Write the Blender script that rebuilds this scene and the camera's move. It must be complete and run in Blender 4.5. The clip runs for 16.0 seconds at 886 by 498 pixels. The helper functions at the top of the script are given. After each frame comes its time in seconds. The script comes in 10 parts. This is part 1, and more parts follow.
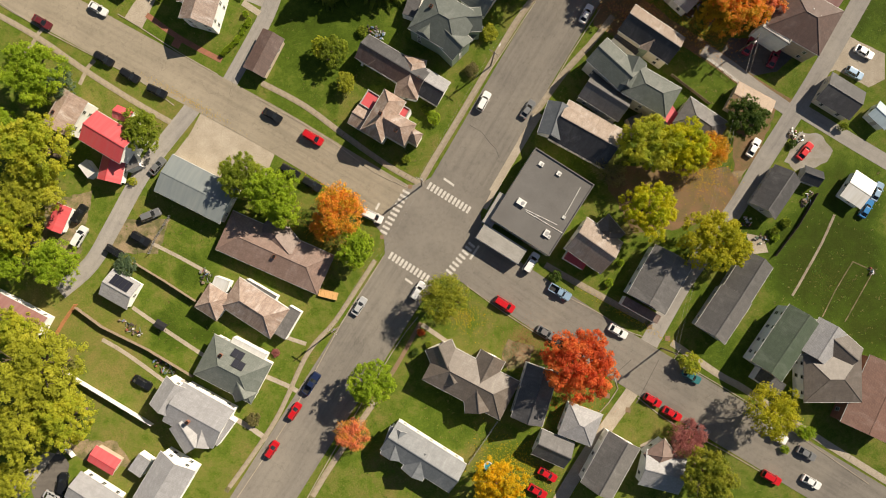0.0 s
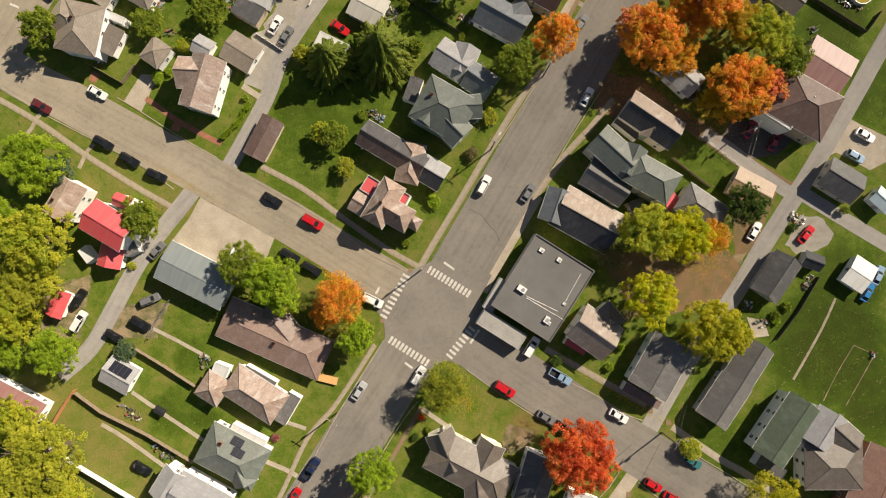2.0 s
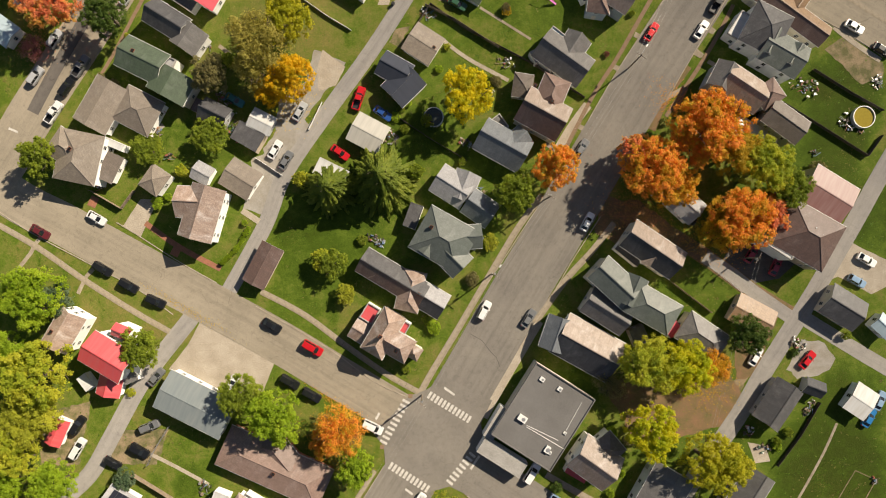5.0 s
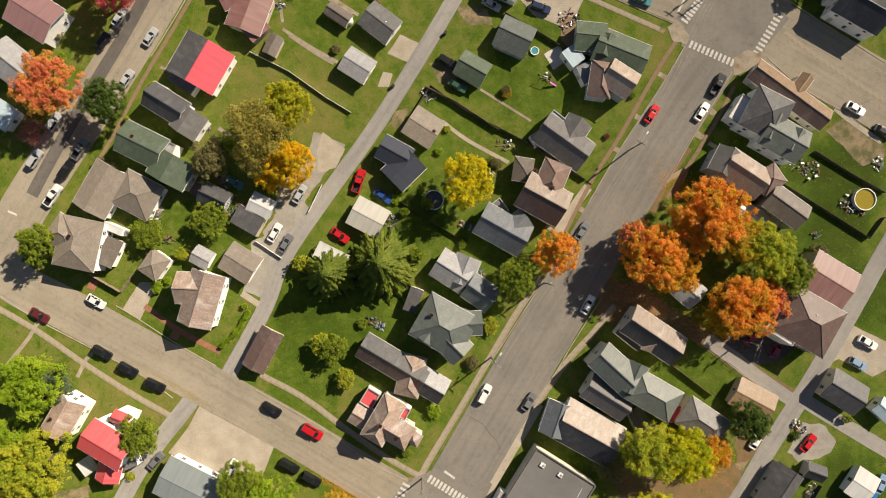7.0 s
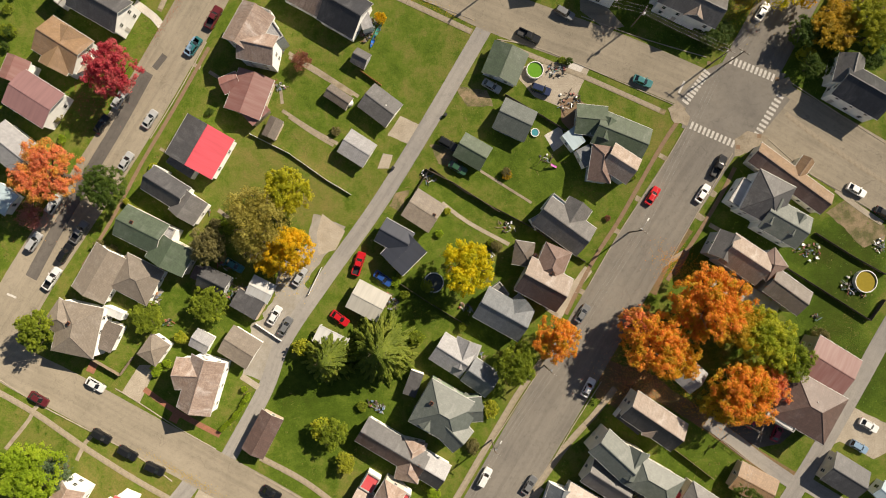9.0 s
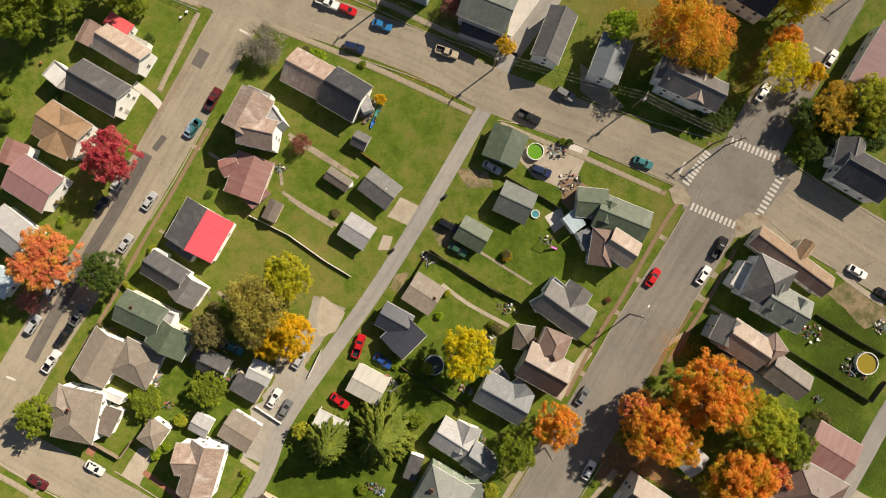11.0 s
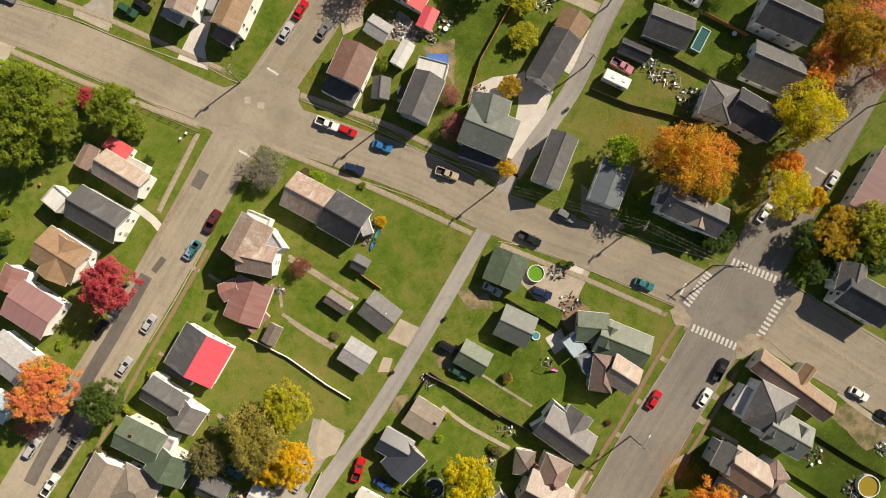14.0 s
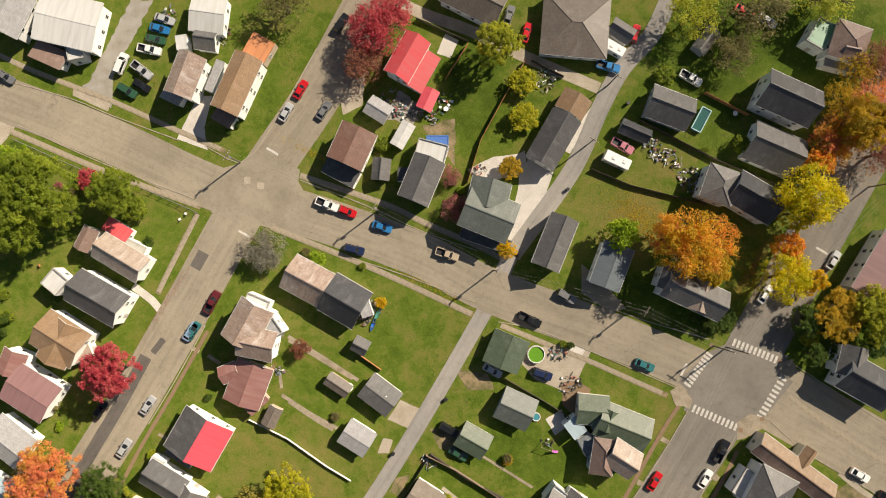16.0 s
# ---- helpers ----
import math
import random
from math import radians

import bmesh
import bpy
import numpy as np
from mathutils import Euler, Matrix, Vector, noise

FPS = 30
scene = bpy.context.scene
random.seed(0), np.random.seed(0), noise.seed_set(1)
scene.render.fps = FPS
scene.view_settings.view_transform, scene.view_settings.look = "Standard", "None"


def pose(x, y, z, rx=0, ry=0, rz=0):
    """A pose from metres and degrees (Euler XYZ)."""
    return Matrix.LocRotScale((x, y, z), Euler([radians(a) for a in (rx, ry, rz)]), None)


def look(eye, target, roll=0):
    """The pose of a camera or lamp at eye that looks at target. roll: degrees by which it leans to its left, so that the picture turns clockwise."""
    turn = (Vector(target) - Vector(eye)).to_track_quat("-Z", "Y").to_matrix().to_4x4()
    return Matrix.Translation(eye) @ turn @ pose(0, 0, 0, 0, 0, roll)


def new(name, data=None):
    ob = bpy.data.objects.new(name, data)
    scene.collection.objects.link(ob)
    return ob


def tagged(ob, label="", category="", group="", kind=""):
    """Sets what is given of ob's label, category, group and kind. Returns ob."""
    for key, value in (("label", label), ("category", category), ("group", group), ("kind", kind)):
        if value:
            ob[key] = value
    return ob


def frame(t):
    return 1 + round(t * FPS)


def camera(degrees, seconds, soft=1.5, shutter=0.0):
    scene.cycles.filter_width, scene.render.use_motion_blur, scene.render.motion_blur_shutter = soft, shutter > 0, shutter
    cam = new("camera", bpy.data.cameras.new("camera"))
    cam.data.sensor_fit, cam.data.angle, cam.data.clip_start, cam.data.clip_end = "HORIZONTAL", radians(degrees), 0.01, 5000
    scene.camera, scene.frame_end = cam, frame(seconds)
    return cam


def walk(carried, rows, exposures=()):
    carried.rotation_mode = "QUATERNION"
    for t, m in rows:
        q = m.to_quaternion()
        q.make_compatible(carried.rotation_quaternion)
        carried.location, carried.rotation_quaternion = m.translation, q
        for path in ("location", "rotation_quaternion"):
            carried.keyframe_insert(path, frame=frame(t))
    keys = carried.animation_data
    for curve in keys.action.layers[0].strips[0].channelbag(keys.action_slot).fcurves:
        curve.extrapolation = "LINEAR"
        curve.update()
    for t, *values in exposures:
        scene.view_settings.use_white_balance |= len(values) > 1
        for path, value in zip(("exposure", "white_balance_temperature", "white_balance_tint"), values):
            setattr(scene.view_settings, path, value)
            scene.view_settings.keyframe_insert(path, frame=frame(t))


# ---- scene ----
cam = camera(66.4, 16.0, soft=1.0)
FLIGHT = [      # seconds and place of the level straight flight
    (0, -1.076, 13.377),
    (1, -1.089, 22.665),
    (2, -1.102, 31.924),
    (3, -1.115, 41.154),
    (4, -1.129, 50.357),
    (5, -1.142, 59.532),
    (6.3, -1.159, 71.417),
    (7, -1.168, 77.797),
    (8, -1.181, 86.889),
    (9.2, -1.197, 97.762),
    (10, -1.208, 104.990),
    (11.3, -1.225, 116.697),
    (12, -1.235, 122.983),
    (13, -1.248, 131.939),
    (14, -1.261, 140.868),
    (15, -1.275, 149.772),
    (16, -1.288, 158.648),
]
walk(cam, [(t, pose(x, y, 149.57, 0.997, -0.528, -0.009)) for t, x, y in FLIGHT], exposures=((0, 0.64, 7000, 11), (16, 0.64, 7000, 11)))

# ---- world and light ----
SUN_AZ, SUN_EL = 37.0, 40.0      # degrees: heading of the sun counter-clockwise from +x, height over the horizon
world = bpy.data.worlds.new("world")
scene.world = world
world.use_nodes = True
wn = world.node_tree.nodes
sky = wn.new("ShaderNodeTexSky")
sky.sky_type, sky.sun_disc = "NISHITA", False
sky.sun_elevation, sky.sun_rotation = radians(SUN_EL), radians(90 - SUN_AZ)
wn["Background"].inputs[1].default_value = 0.046
world.node_tree.links.new(sky.outputs[0], wn["Background"].inputs[0])
sun = new("sun", bpy.data.lights.new("sun", "SUN"))
sun.data.energy, sun.data.angle, sun.data.color = 5.0, radians(0.55), (1.0, 0.90, 0.75)
ce = math.cos(radians(SUN_EL))
sun_at = Vector((ce * math.cos(radians(SUN_AZ)), ce * math.sin(radians(SUN_AZ)), math.sin(radians(SUN_EL))))
sun.matrix_world = look(sun_at * 300, (0, 0, 0))

# ---- materials ----
MATS = {}


def ramp_mix(nt, fac, a, b):
    n = nt.nodes.new("ShaderNodeMix")
    n.data_type = "RGBA"
    if hasattr(fac, "links"):
        nt.links.new(fac, n.inputs[0])
    else:
        n.inputs[0].default_value = fac
    for sock, c in ((n.inputs[6], a), (n.inputs[7], b)):
        if hasattr(c, "links"):
            nt.links.new(c, sock)
        else:
            sock.default_value = (*c, 1)
    return n.outputs[2]


def noise_fac(nt, scale, lo=0.35, hi=0.65, detail=4, rough=0.6, coord="Object", stretch=(1, 1, 1), warp=0.0):
    tc = nt.nodes.new("ShaderNodeTexCoord")
    mp = nt.nodes.new("ShaderNodeMapping")
    mp.inputs["Scale"].default_value = stretch
    nt.links.new(tc.outputs[coord], mp.inputs[0])
    n = nt.nodes.new("ShaderNodeTexNoise")
    n.inputs["Scale"].default_value, n.inputs["Detail"].default_value = scale, detail
    n.inputs["Roughness"].default_value, n.inputs["Distortion"].default_value = rough, warp
    nt.links.new(mp.outputs[0], n.inputs[0])
    m = nt.nodes.new("ShaderNodeMapRange")
    m.inputs[1].default_value, m.inputs[2].default_value = lo, hi
    nt.links.new(n.outputs[0], m.inputs[0])
    return m.outputs[0]


def base_material(name, rough=0.8, metal=0.0, spec=0.5):
    m = bpy.data.materials.new(name)
    m.use_nodes = True
    p = m.node_tree.nodes["Principled BSDF"]
    p.inputs["Roughness"].default_value, p.inputs["Metallic"].default_value = rough, metal
    p.inputs["Specular IOR Level"].default_value = spec
    p.inputs["Diffuse Roughness"].default_value = 0.5 if rough > 0.45 else 0.0
    return m, m.node_tree, p


def bump(nt, p, fac, strength=0.4, dist=0.03):
    b = nt.nodes.new("ShaderNodeBump")
    b.inputs["Strength"].default_value, b.inputs["Distance"].default_value = strength, dist
    nt.links.new(fac, b.inputs["Height"])
    nt.links.new(b.outputs[0], p.inputs["Normal"])


def tint(c, k):
    return tuple(min(1.0, v * k) for v in c)


def worn(name, c, c2=None, rough=0.85, big=0.35, fine=6.0, coord="Object", stretch=(1, 1, 1), metal=0.0, spec=0.3, lo=0.35, hi=0.7, relief=0.3, dist=0.02):
    """A rough surface: a large blotch of a second colour and a fine grain over it."""
    if name in MATS:
        return MATS[name]
    m, nt, p = base_material(name, rough, metal, spec)
    c2 = c2 or tint(c, 0.7)
    col = ramp_mix(nt, noise_fac(nt, big, lo, hi, 5, 0.62, coord, stretch), c, c2)
    grain = noise_fac(nt, fine, 0.3, 0.7, 3, 0.7, coord, stretch)
    dark = ramp_mix(nt, grain, (0.72, 0.72, 0.72), (1.18, 1.18, 1.18))
    mul = nt.nodes.new("ShaderNodeMix")
    mul.data_type, mul.blend_type = "RGBA", "MULTIPLY"
    mul.inputs[0].default_value = 1.0
    nt.links.new(col, mul.inputs[6])
    nt.links.new(dark, mul.inputs[7])
    nt.links.new(mul.outputs[2], p.inputs["Base Color"])
    bump(nt, p, grain, relief, dist)
    MATS[name] = m
    return m


def plain(name, c, rough=0.6, metal=0.0, spec=0.5):
    if name in MATS:
        return MATS[name]
    m, nt, p = base_material(name, rough, metal, spec)
    g = noise_fac(nt, 3.0, 0.3, 0.7, 4)
    nt.links.new(ramp_mix(nt, g, tint(c, 0.88), tint(c, 1.08)), p.inputs["Base Color"])
    MATS[name] = m
    return m


def shingle(name, c, c2=None, mixed=0.0):
    """Asphalt shingles: courses down the slope, tabs of uneven tone, bleached blotches, streaks and mended patches. UV is in metres: u along the ridge, v down the slope."""
    key = "shingle_" + name
    if key in MATS:
        return MATS[key]
    m, nt, p = base_material(key, 0.5, 0.0, 0.45)
    c2 = c2 or tint(c, 0.62)
    pale = tuple(v + (0.62 - v) * (0.09 + 0.42 * mixed) for v in c)
    blotch = noise_fac(nt, 0.55, 0.38, 0.66, 6, 0.7, "Object")
    streak = noise_fac(nt, 1.0, 0.38, 0.68, 5, 0.65, "UV", (1.7, 0.30, 1), 1.0)
    bleach = noise_fac(nt, 0.32, 0.50, 0.66, 7, 0.72, "UV", (1.0, 0.55, 1), 0.8)
    a = ramp_mix(nt, blotch, c, tuple(0.5 * (u + v) for u, v in zip(c, c2)))
    a = ramp_mix(nt, bleach, a, pale)
    b = ramp_mix(nt, streak, a, ramp_mix(nt, 0.6 + 0.1 * mixed, a, c2))
    info = nt.nodes.new("ShaderNodeObjectInfo")
    lot = ramp_mix(nt, info.outputs["Random"], (0.88, 0.88, 0.89), (1.14, 1.12, 1.10))
    tc = nt.nodes.new("ShaderNodeTexCoord")
    br = nt.nodes.new("ShaderNodeTexBrick")
    br.inputs["Color1"].default_value = (1.09, 1.09, 1.09, 1)
    br.inputs["Color2"].default_value = (0.88, 0.88, 0.88, 1)
    br.inputs["Mortar"].default_value = (0.70, 0.70, 0.70, 1)
    br.inputs["Scale"].default_value, br.inputs["Mortar Size"].default_value = 1.0, 0.02
    br.inputs["Brick Width"].default_value, br.inputs["Row Height"].default_value = 0.6, 0.26
    nt.links.new(tc.outputs["UV"], br.inputs["Vector"])
    last = b
    for extra in (br.outputs[0], lot):
        mul = nt.nodes.new("ShaderNodeMix")
        mul.data_type, mul.blend_type = "RGBA", "MULTIPLY"
        mul.inputs[0].default_value = 1.0
        nt.links.new(last, mul.inputs[6])
        nt.links.new(extra, mul.inputs[7])
        last = mul.outputs[2]
    nt.links.new(last, p.inputs["Base Color"])
    bump(nt, p, noise_fac(nt, 14, 0.2, 0.8, 3, 0.7, "Object"), 0.4, 0.02)
    MATS[key] = m
    return m


def sheet_metal(name, c, rough=0.42, rust=None, spec=0.5):
    """Painted ribbed roofing sheet, faded in streaks down the slope."""
    key = "metal_" + name
    if key in MATS:
        return MATS[key]
    m, nt, p = base_material(key, rough, 0.0, spec)
    fade = noise_fac(nt, 0.5, 0.35, 0.7, 4, 0.6, "UV", (2.2, 0.25, 1))
    col = ramp_mix(nt, fade, c, rust or tint(c, 0.8))
    nt.links.new(col, p.inputs["Base Color"])
    tc = nt.nodes.new("ShaderNodeTexCoord")
    w = nt.nodes.new("ShaderNodeTexWave")
    w.inputs["Scale"].default_value = 1.05
    nt.links.new(tc.outputs["UV"], w.inputs["Vector"])
    bump(nt, p, w.outputs[1], 0.14, 0.03)
    MATS[key] = m
    return m


def siding(name, c):
    """Lap siding: courses by height, light dirt."""
    key = "siding_" + name
    if key in MATS:
        return MATS[key]
    m, nt, p = base_material(key, 0.6, 0.0, 0.4)
    dirt = noise_fac(nt, 0.8, 0.4, 0.8, 5)
    nt.links.new(ramp_mix(nt, dirt, c, tint(c, 0.8)), p.inputs["Base Color"])
    tc = nt.nodes.new("ShaderNodeTexCoord")
    w = nt.nodes.new("ShaderNodeTexWave")
    w.bands_direction, w.wave_profile = "Z", "SAW"
    w.inputs["Scale"].default_value = 1.3
    nt.links.new(tc.outputs["Object"], w.inputs["Vector"])
    bump(nt, p, w.outputs[1], 0.3, 0.03)
    MATS[key] = m
    return m


def leafage(name, *cols):
    """Leaves: each clump takes one of three tones; light comes through them."""
    key = "leaf_" + name
    if key in MATS:
        return MATS[key]
    m, nt, p = base_material(key, 0.6, 0.0, 0.25)
    geo = nt.nodes.new("ShaderNodeNewGeometry")
    r = nt.nodes.new("ShaderNodeValToRGB")
    while len(r.color_ramp.elements) < len(cols):
        r.color_ramp.elements.new(0.5)
    for i, c in enumerate(cols):
        r.color_ramp.elements[i].position = i / (len(cols) - 1)
        r.color_ramp.elements[i].color = (*tint(c, 1.3), 1)
    big = noise_fac(nt, 1.7, 0.36, 0.64, 4, 0.6, "Object")
    add = nt.nodes.new("ShaderNodeMath")
    add.operation = "MULTIPLY_ADD"
    add.inputs[1].default_value = 0.32
    nt.links.new(geo.outputs["Random Per Island"], add.inputs[0])
    sc = nt.nodes.new("ShaderNodeMath")
    sc.operation = "MULTIPLY"
    sc.inputs[1].default_value = 0.68
    nt.links.new(big, sc.inputs[0])
    nt.links.new(sc.outputs[0], add.inputs[2])
    nt.links.new(add.outputs[0], r.inputs[0])
    nt.links.new(r.outputs[0], p.inputs["Base Color"])
    tr = nt.nodes.new("ShaderNodeBsdfTranslucent")
    nt.links.new(r.outputs[0], tr.inputs[0])
    mix = nt.nodes.new("ShaderNodeMixShader")
    mix.inputs[0].default_value = 0.58
    nt.links.new(p.outputs[0], mix.inputs[1])
    nt.links.new(tr.outputs[0], mix.inputs[2])
    nt.links.new(mix.outputs[0], nt.nodes["Material Output"].inputs[0])
    MATS[key] = m
    return m


def grass_material(name):
    """Mown lawn: blades, clover and worn spots; the mesh's attribute (0 dry, 1 lush, 1.5 deep green with shade put in)
    sets which prevails.
    """
    m, nt, p = base_material(name, 0.95, 0.0, 0.15)
    at = nt.nodes.new("ShaderNodeAttribute")
    at.attribute_name = "growth_shade"
    fine = noise_fac(nt, 3.0, 0.24, 0.78, 6, 0.85)
    mid = noise_fac(nt, 0.22, 0.36, 0.64, 10, 0.80, warp=0.15)
    wide = noise_fac(nt, 0.055, 0.36, 0.66, 5, 0.65, warp=0.6)
    lush = ramp_mix(nt, fine, (0.024, 0.051, 0.004), (0.080, 0.128, 0.010))
    fair = ramp_mix(nt, fine, (0.044, 0.082, 0.007), (0.150, 0.206, 0.024))
    dry = ramp_mix(nt, fine, (0.095, 0.094, 0.022), (0.265, 0.225, 0.070))
    grow = nt.nodes.new("ShaderNodeMath")
    grow.operation = "MULTIPLY_ADD"
    grow.inputs[1].default_value = 0.8
    nt.links.new(mid, grow.inputs[0])
    sub = nt.nodes.new("ShaderNodeMath")
    sub.operation = "SUBTRACT"
    sub.inputs[1].default_value = 0.40
    nt.links.new(at.outputs["Fac"], sub.inputs[0])
    nt.links.new(sub.outputs[0], grow.inputs[2])
    lo = nt.nodes.new("ShaderNodeMapRange")
    lo.inputs[1].default_value, lo.inputs[2].default_value = 0.0, 0.5
    hi = nt.nodes.new("ShaderNodeMapRange")
    hi.inputs[1].default_value, hi.inputs[2].default_value = 0.5, 1.05
    nt.links.new(grow.outputs[0], lo.inputs[0])
    nt.links.new(grow.outputs[0], hi.inputs[0])
    b = ramp_mix(nt, lo.outputs[0], dry, fair)
    b = ramp_mix(nt, hi.outputs[0], b, lush)
    # darkest step: colours in the backlit, shaded look of the right-hand lots
    shade_step = nt.nodes.new("ShaderNodeMapRange")
    shade_step.inputs[1].default_value, shade_step.inputs[2].default_value = 1.05, 1.6
    nt.links.new(grow.outputs[0], shade_step.inputs[0])
    b = ramp_mix(nt, shade_step.outputs[0], b, ramp_mix(nt, fine, (0.018, 0.032, 0.003), (0.058, 0.083, 0.007)))
    w2 = nt.nodes.new("ShaderNodeMath")
    w2.operation = "MULTIPLY"
    w2.inputs[1].default_value = 0.42
    nt.links.new(wide, w2.inputs[0])
    w3 = nt.nodes.new("ShaderNodeMath")
    w3.operation = "SUBTRACT"
    w3.use_clamp = True
    nt.links.new(w2.outputs[0], w3.inputs[0])
    nt.links.new(hi.outputs[0], w3.inputs[1])
    b = ramp_mix(nt, w3.outputs[0], b, dry)
    bare = noise_fac(nt, 0.33, 0.63, 0.80, 8, 0.78, warp=0.2)
    b = ramp_mix(nt, bare, b, ramp_mix(nt, fine, (0.12, 0.10, 0.04), (0.21, 0.165, 0.085)))
    litter = noise_fac(nt, 6.5, 0.60, 0.69, 2, 0.8)
    spread = noise_fac(nt, 0.08, 0.45, 0.7, 3, 0.5)
    mu = nt.nodes.new("ShaderNodeMath")
    mu.operation = "MULTIPLY"
    nt.links.new(litter, mu.inputs[0])
    nt.links.new(spread, mu.inputs[1])
    nt.links.new(ramp_mix(nt, mu.outputs[0], b, (0.32, 0.21, 0.07)), p.inputs["Base Color"])
    bump(nt, p, noise_fac(nt, 4.0, 0.2, 0.8, 5, 0.85), 0.8, 0.1)
    return m


def asphalt_material(name, c, c2, crack=0.25, tracks=True):
    m, nt, p = base_material(name, 0.9, 0.0, 0.25)
    big = noise_fac(nt, 0.07, 0.35, 0.68, 5, 0.6, warp=0.5)
    stain = noise_fac(nt, 0.9, 0.5, 0.78, 5, 0.65)
    fine = noise_fac(nt, 9.0, 0.25, 0.75, 3, 0.7)
    lanes = noise_fac(nt, 1.0, 0.42, 0.62, 3, 0.6, "UV", (0.035, 0.85, 1)) if tracks else noise_fac(nt, 0.12, 0.42, 0.62, 4, 0.65)
    a = ramp_mix(nt, lanes, ramp_mix(nt, big, c, c2), ramp_mix(nt, big, tint(c, 0.82), tint(c2, 0.9)))
    b = ramp_mix(nt, stain, a, ramp_mix(nt, 0.35, a, tint(c, 0.45)))
    tc = nt.nodes.new("ShaderNodeTexCoord")
    v = nt.nodes.new("ShaderNodeTexVoronoi")
    v.feature = "DISTANCE_TO_EDGE"
    v.inputs["Scale"].default_value = 0.27
    wob = nt.nodes.new("ShaderNodeTexNoise")
    wob.inputs["Scale"].default_value, wob.inputs["Detail"].default_value = 0.5, 4
    nt.links.new(tc.outputs["Object"], wob.inputs[0])
    va = nt.nodes.new("ShaderNodeVectorMath")
    va.operation = "MULTIPLY_ADD"
    va.inputs[1].default_value = (5, 5, 0)
    nt.links.new(wob.outputs[1], va.inputs[0])
    nt.links.new(tc.outputs["Object"], va.inputs[2])
    nt.links.new(va.outputs[0], v.inputs["Vector"])
    line = nt.nodes.new("ShaderNodeMapRange")
    line.inputs[1].default_value, line.inputs[2].default_value = 0.004, 0.012
    line.inputs[3].default_value, line.inputs[4].default_value = crack, 0.0
    nt.links.new(v.outputs["Distance"], line.inputs[0])
    d = ramp_mix(nt, line.outputs[0], b, tint(c, 0.35))
    e = ramp_mix(nt, fine, tint((1, 1, 1), 0.85), (1.12, 1.12, 1.12))
    mul = nt.nodes.new("ShaderNodeMix")
    mul.data_type, mul.blend_type = "RGBA", "MULTIPLY"
    mul.inputs[0].default_value = 1.0
    nt.links.new(d, mul.inputs[6])
    nt.links.new(e, mul.inputs[7])
    nt.links.new(mul.outputs[2], p.inputs["Base Color"])
    bump(nt, p, fine, 0.3, 0.01)
    MATS[name] = m
    return m


GRASS = grass_material("lawn_grass")
ASPHALT = asphalt_material("asphalt_main", (0.19, 0.175, 0.155), (0.235, 0.215, 0.185))
ASPHALT_OLD = asphalt_material("asphalt_old", (0.262, 0.229, 0.176), (0.325, 0.283, 0.219), 0.3)
CROSSING = asphalt_material("asphalt_crossing", (0.19, 0.175, 0.155), (0.235, 0.215, 0.185), 0.25, False)
CROSSING_OLD = asphalt_material("asphalt_crossing_old", (0.262, 0.229, 0.176), (0.325, 0.283, 0.219), 0.3, False)
ASPHALT_NEW = asphalt_material("asphalt_patch", (0.10, 0.092, 0.085), (0.15, 0.135, 0.12), 0.3)
ALLEY = asphalt_material("alley_gravel", (0.27, 0.255, 0.24), (0.33, 0.31, 0.28), 0.2)
CONCRETE = worn("concrete", (0.42, 0.37, 0.30), (0.31, 0.265, 0.205), 0.9, 0.3, 4.0)
CONCRETE_NEW = worn("concrete_new", (0.58, 0.55, 0.51), (0.47, 0.44, 0.40), 0.85, 0.3, 5.0)
WALK = worn("walk_concrete", (0.36, 0.31, 0.24), (0.22, 0.18, 0.125), 0.92, 0.5, 4.0)
BRICKWALK = worn("brick_walk", (0.25, 0.155, 0.105), (0.19, 0.15, 0.085), 0.9, 0.4, 8.0)
DIRT = worn("dirt", (0.27, 0.205, 0.125), (0.115, 0.112, 0.045), 0.95, 0.35, 3.0, lo=0.4, hi=0.6)
LITTER = worn("leaf_litter", (0.23, 0.135, 0.075), (0.13, 0.115, 0.045), 0.95, 0.4, 5.0)
GRAVEL = worn("gravel", (0.34, 0.32, 0.29), (0.25, 0.225, 0.18), 0.95, 0.4, 7.0)
REDBRICK = worn("red_brick_path", (0.33, 0.14, 0.085), (0.22, 0.11, 0.07), 0.9, 0.6, 8.0)
PAINT = worn("road_paint", (0.62, 0.60, 0.56), (0.40, 0.375, 0.34), 0.8, 1.6, 6.0)
KERB = worn("kerb_concrete", (0.40, 0.355, 0.29), (0.28, 0.235, 0.18), 0.9, 0.5, 4.0)

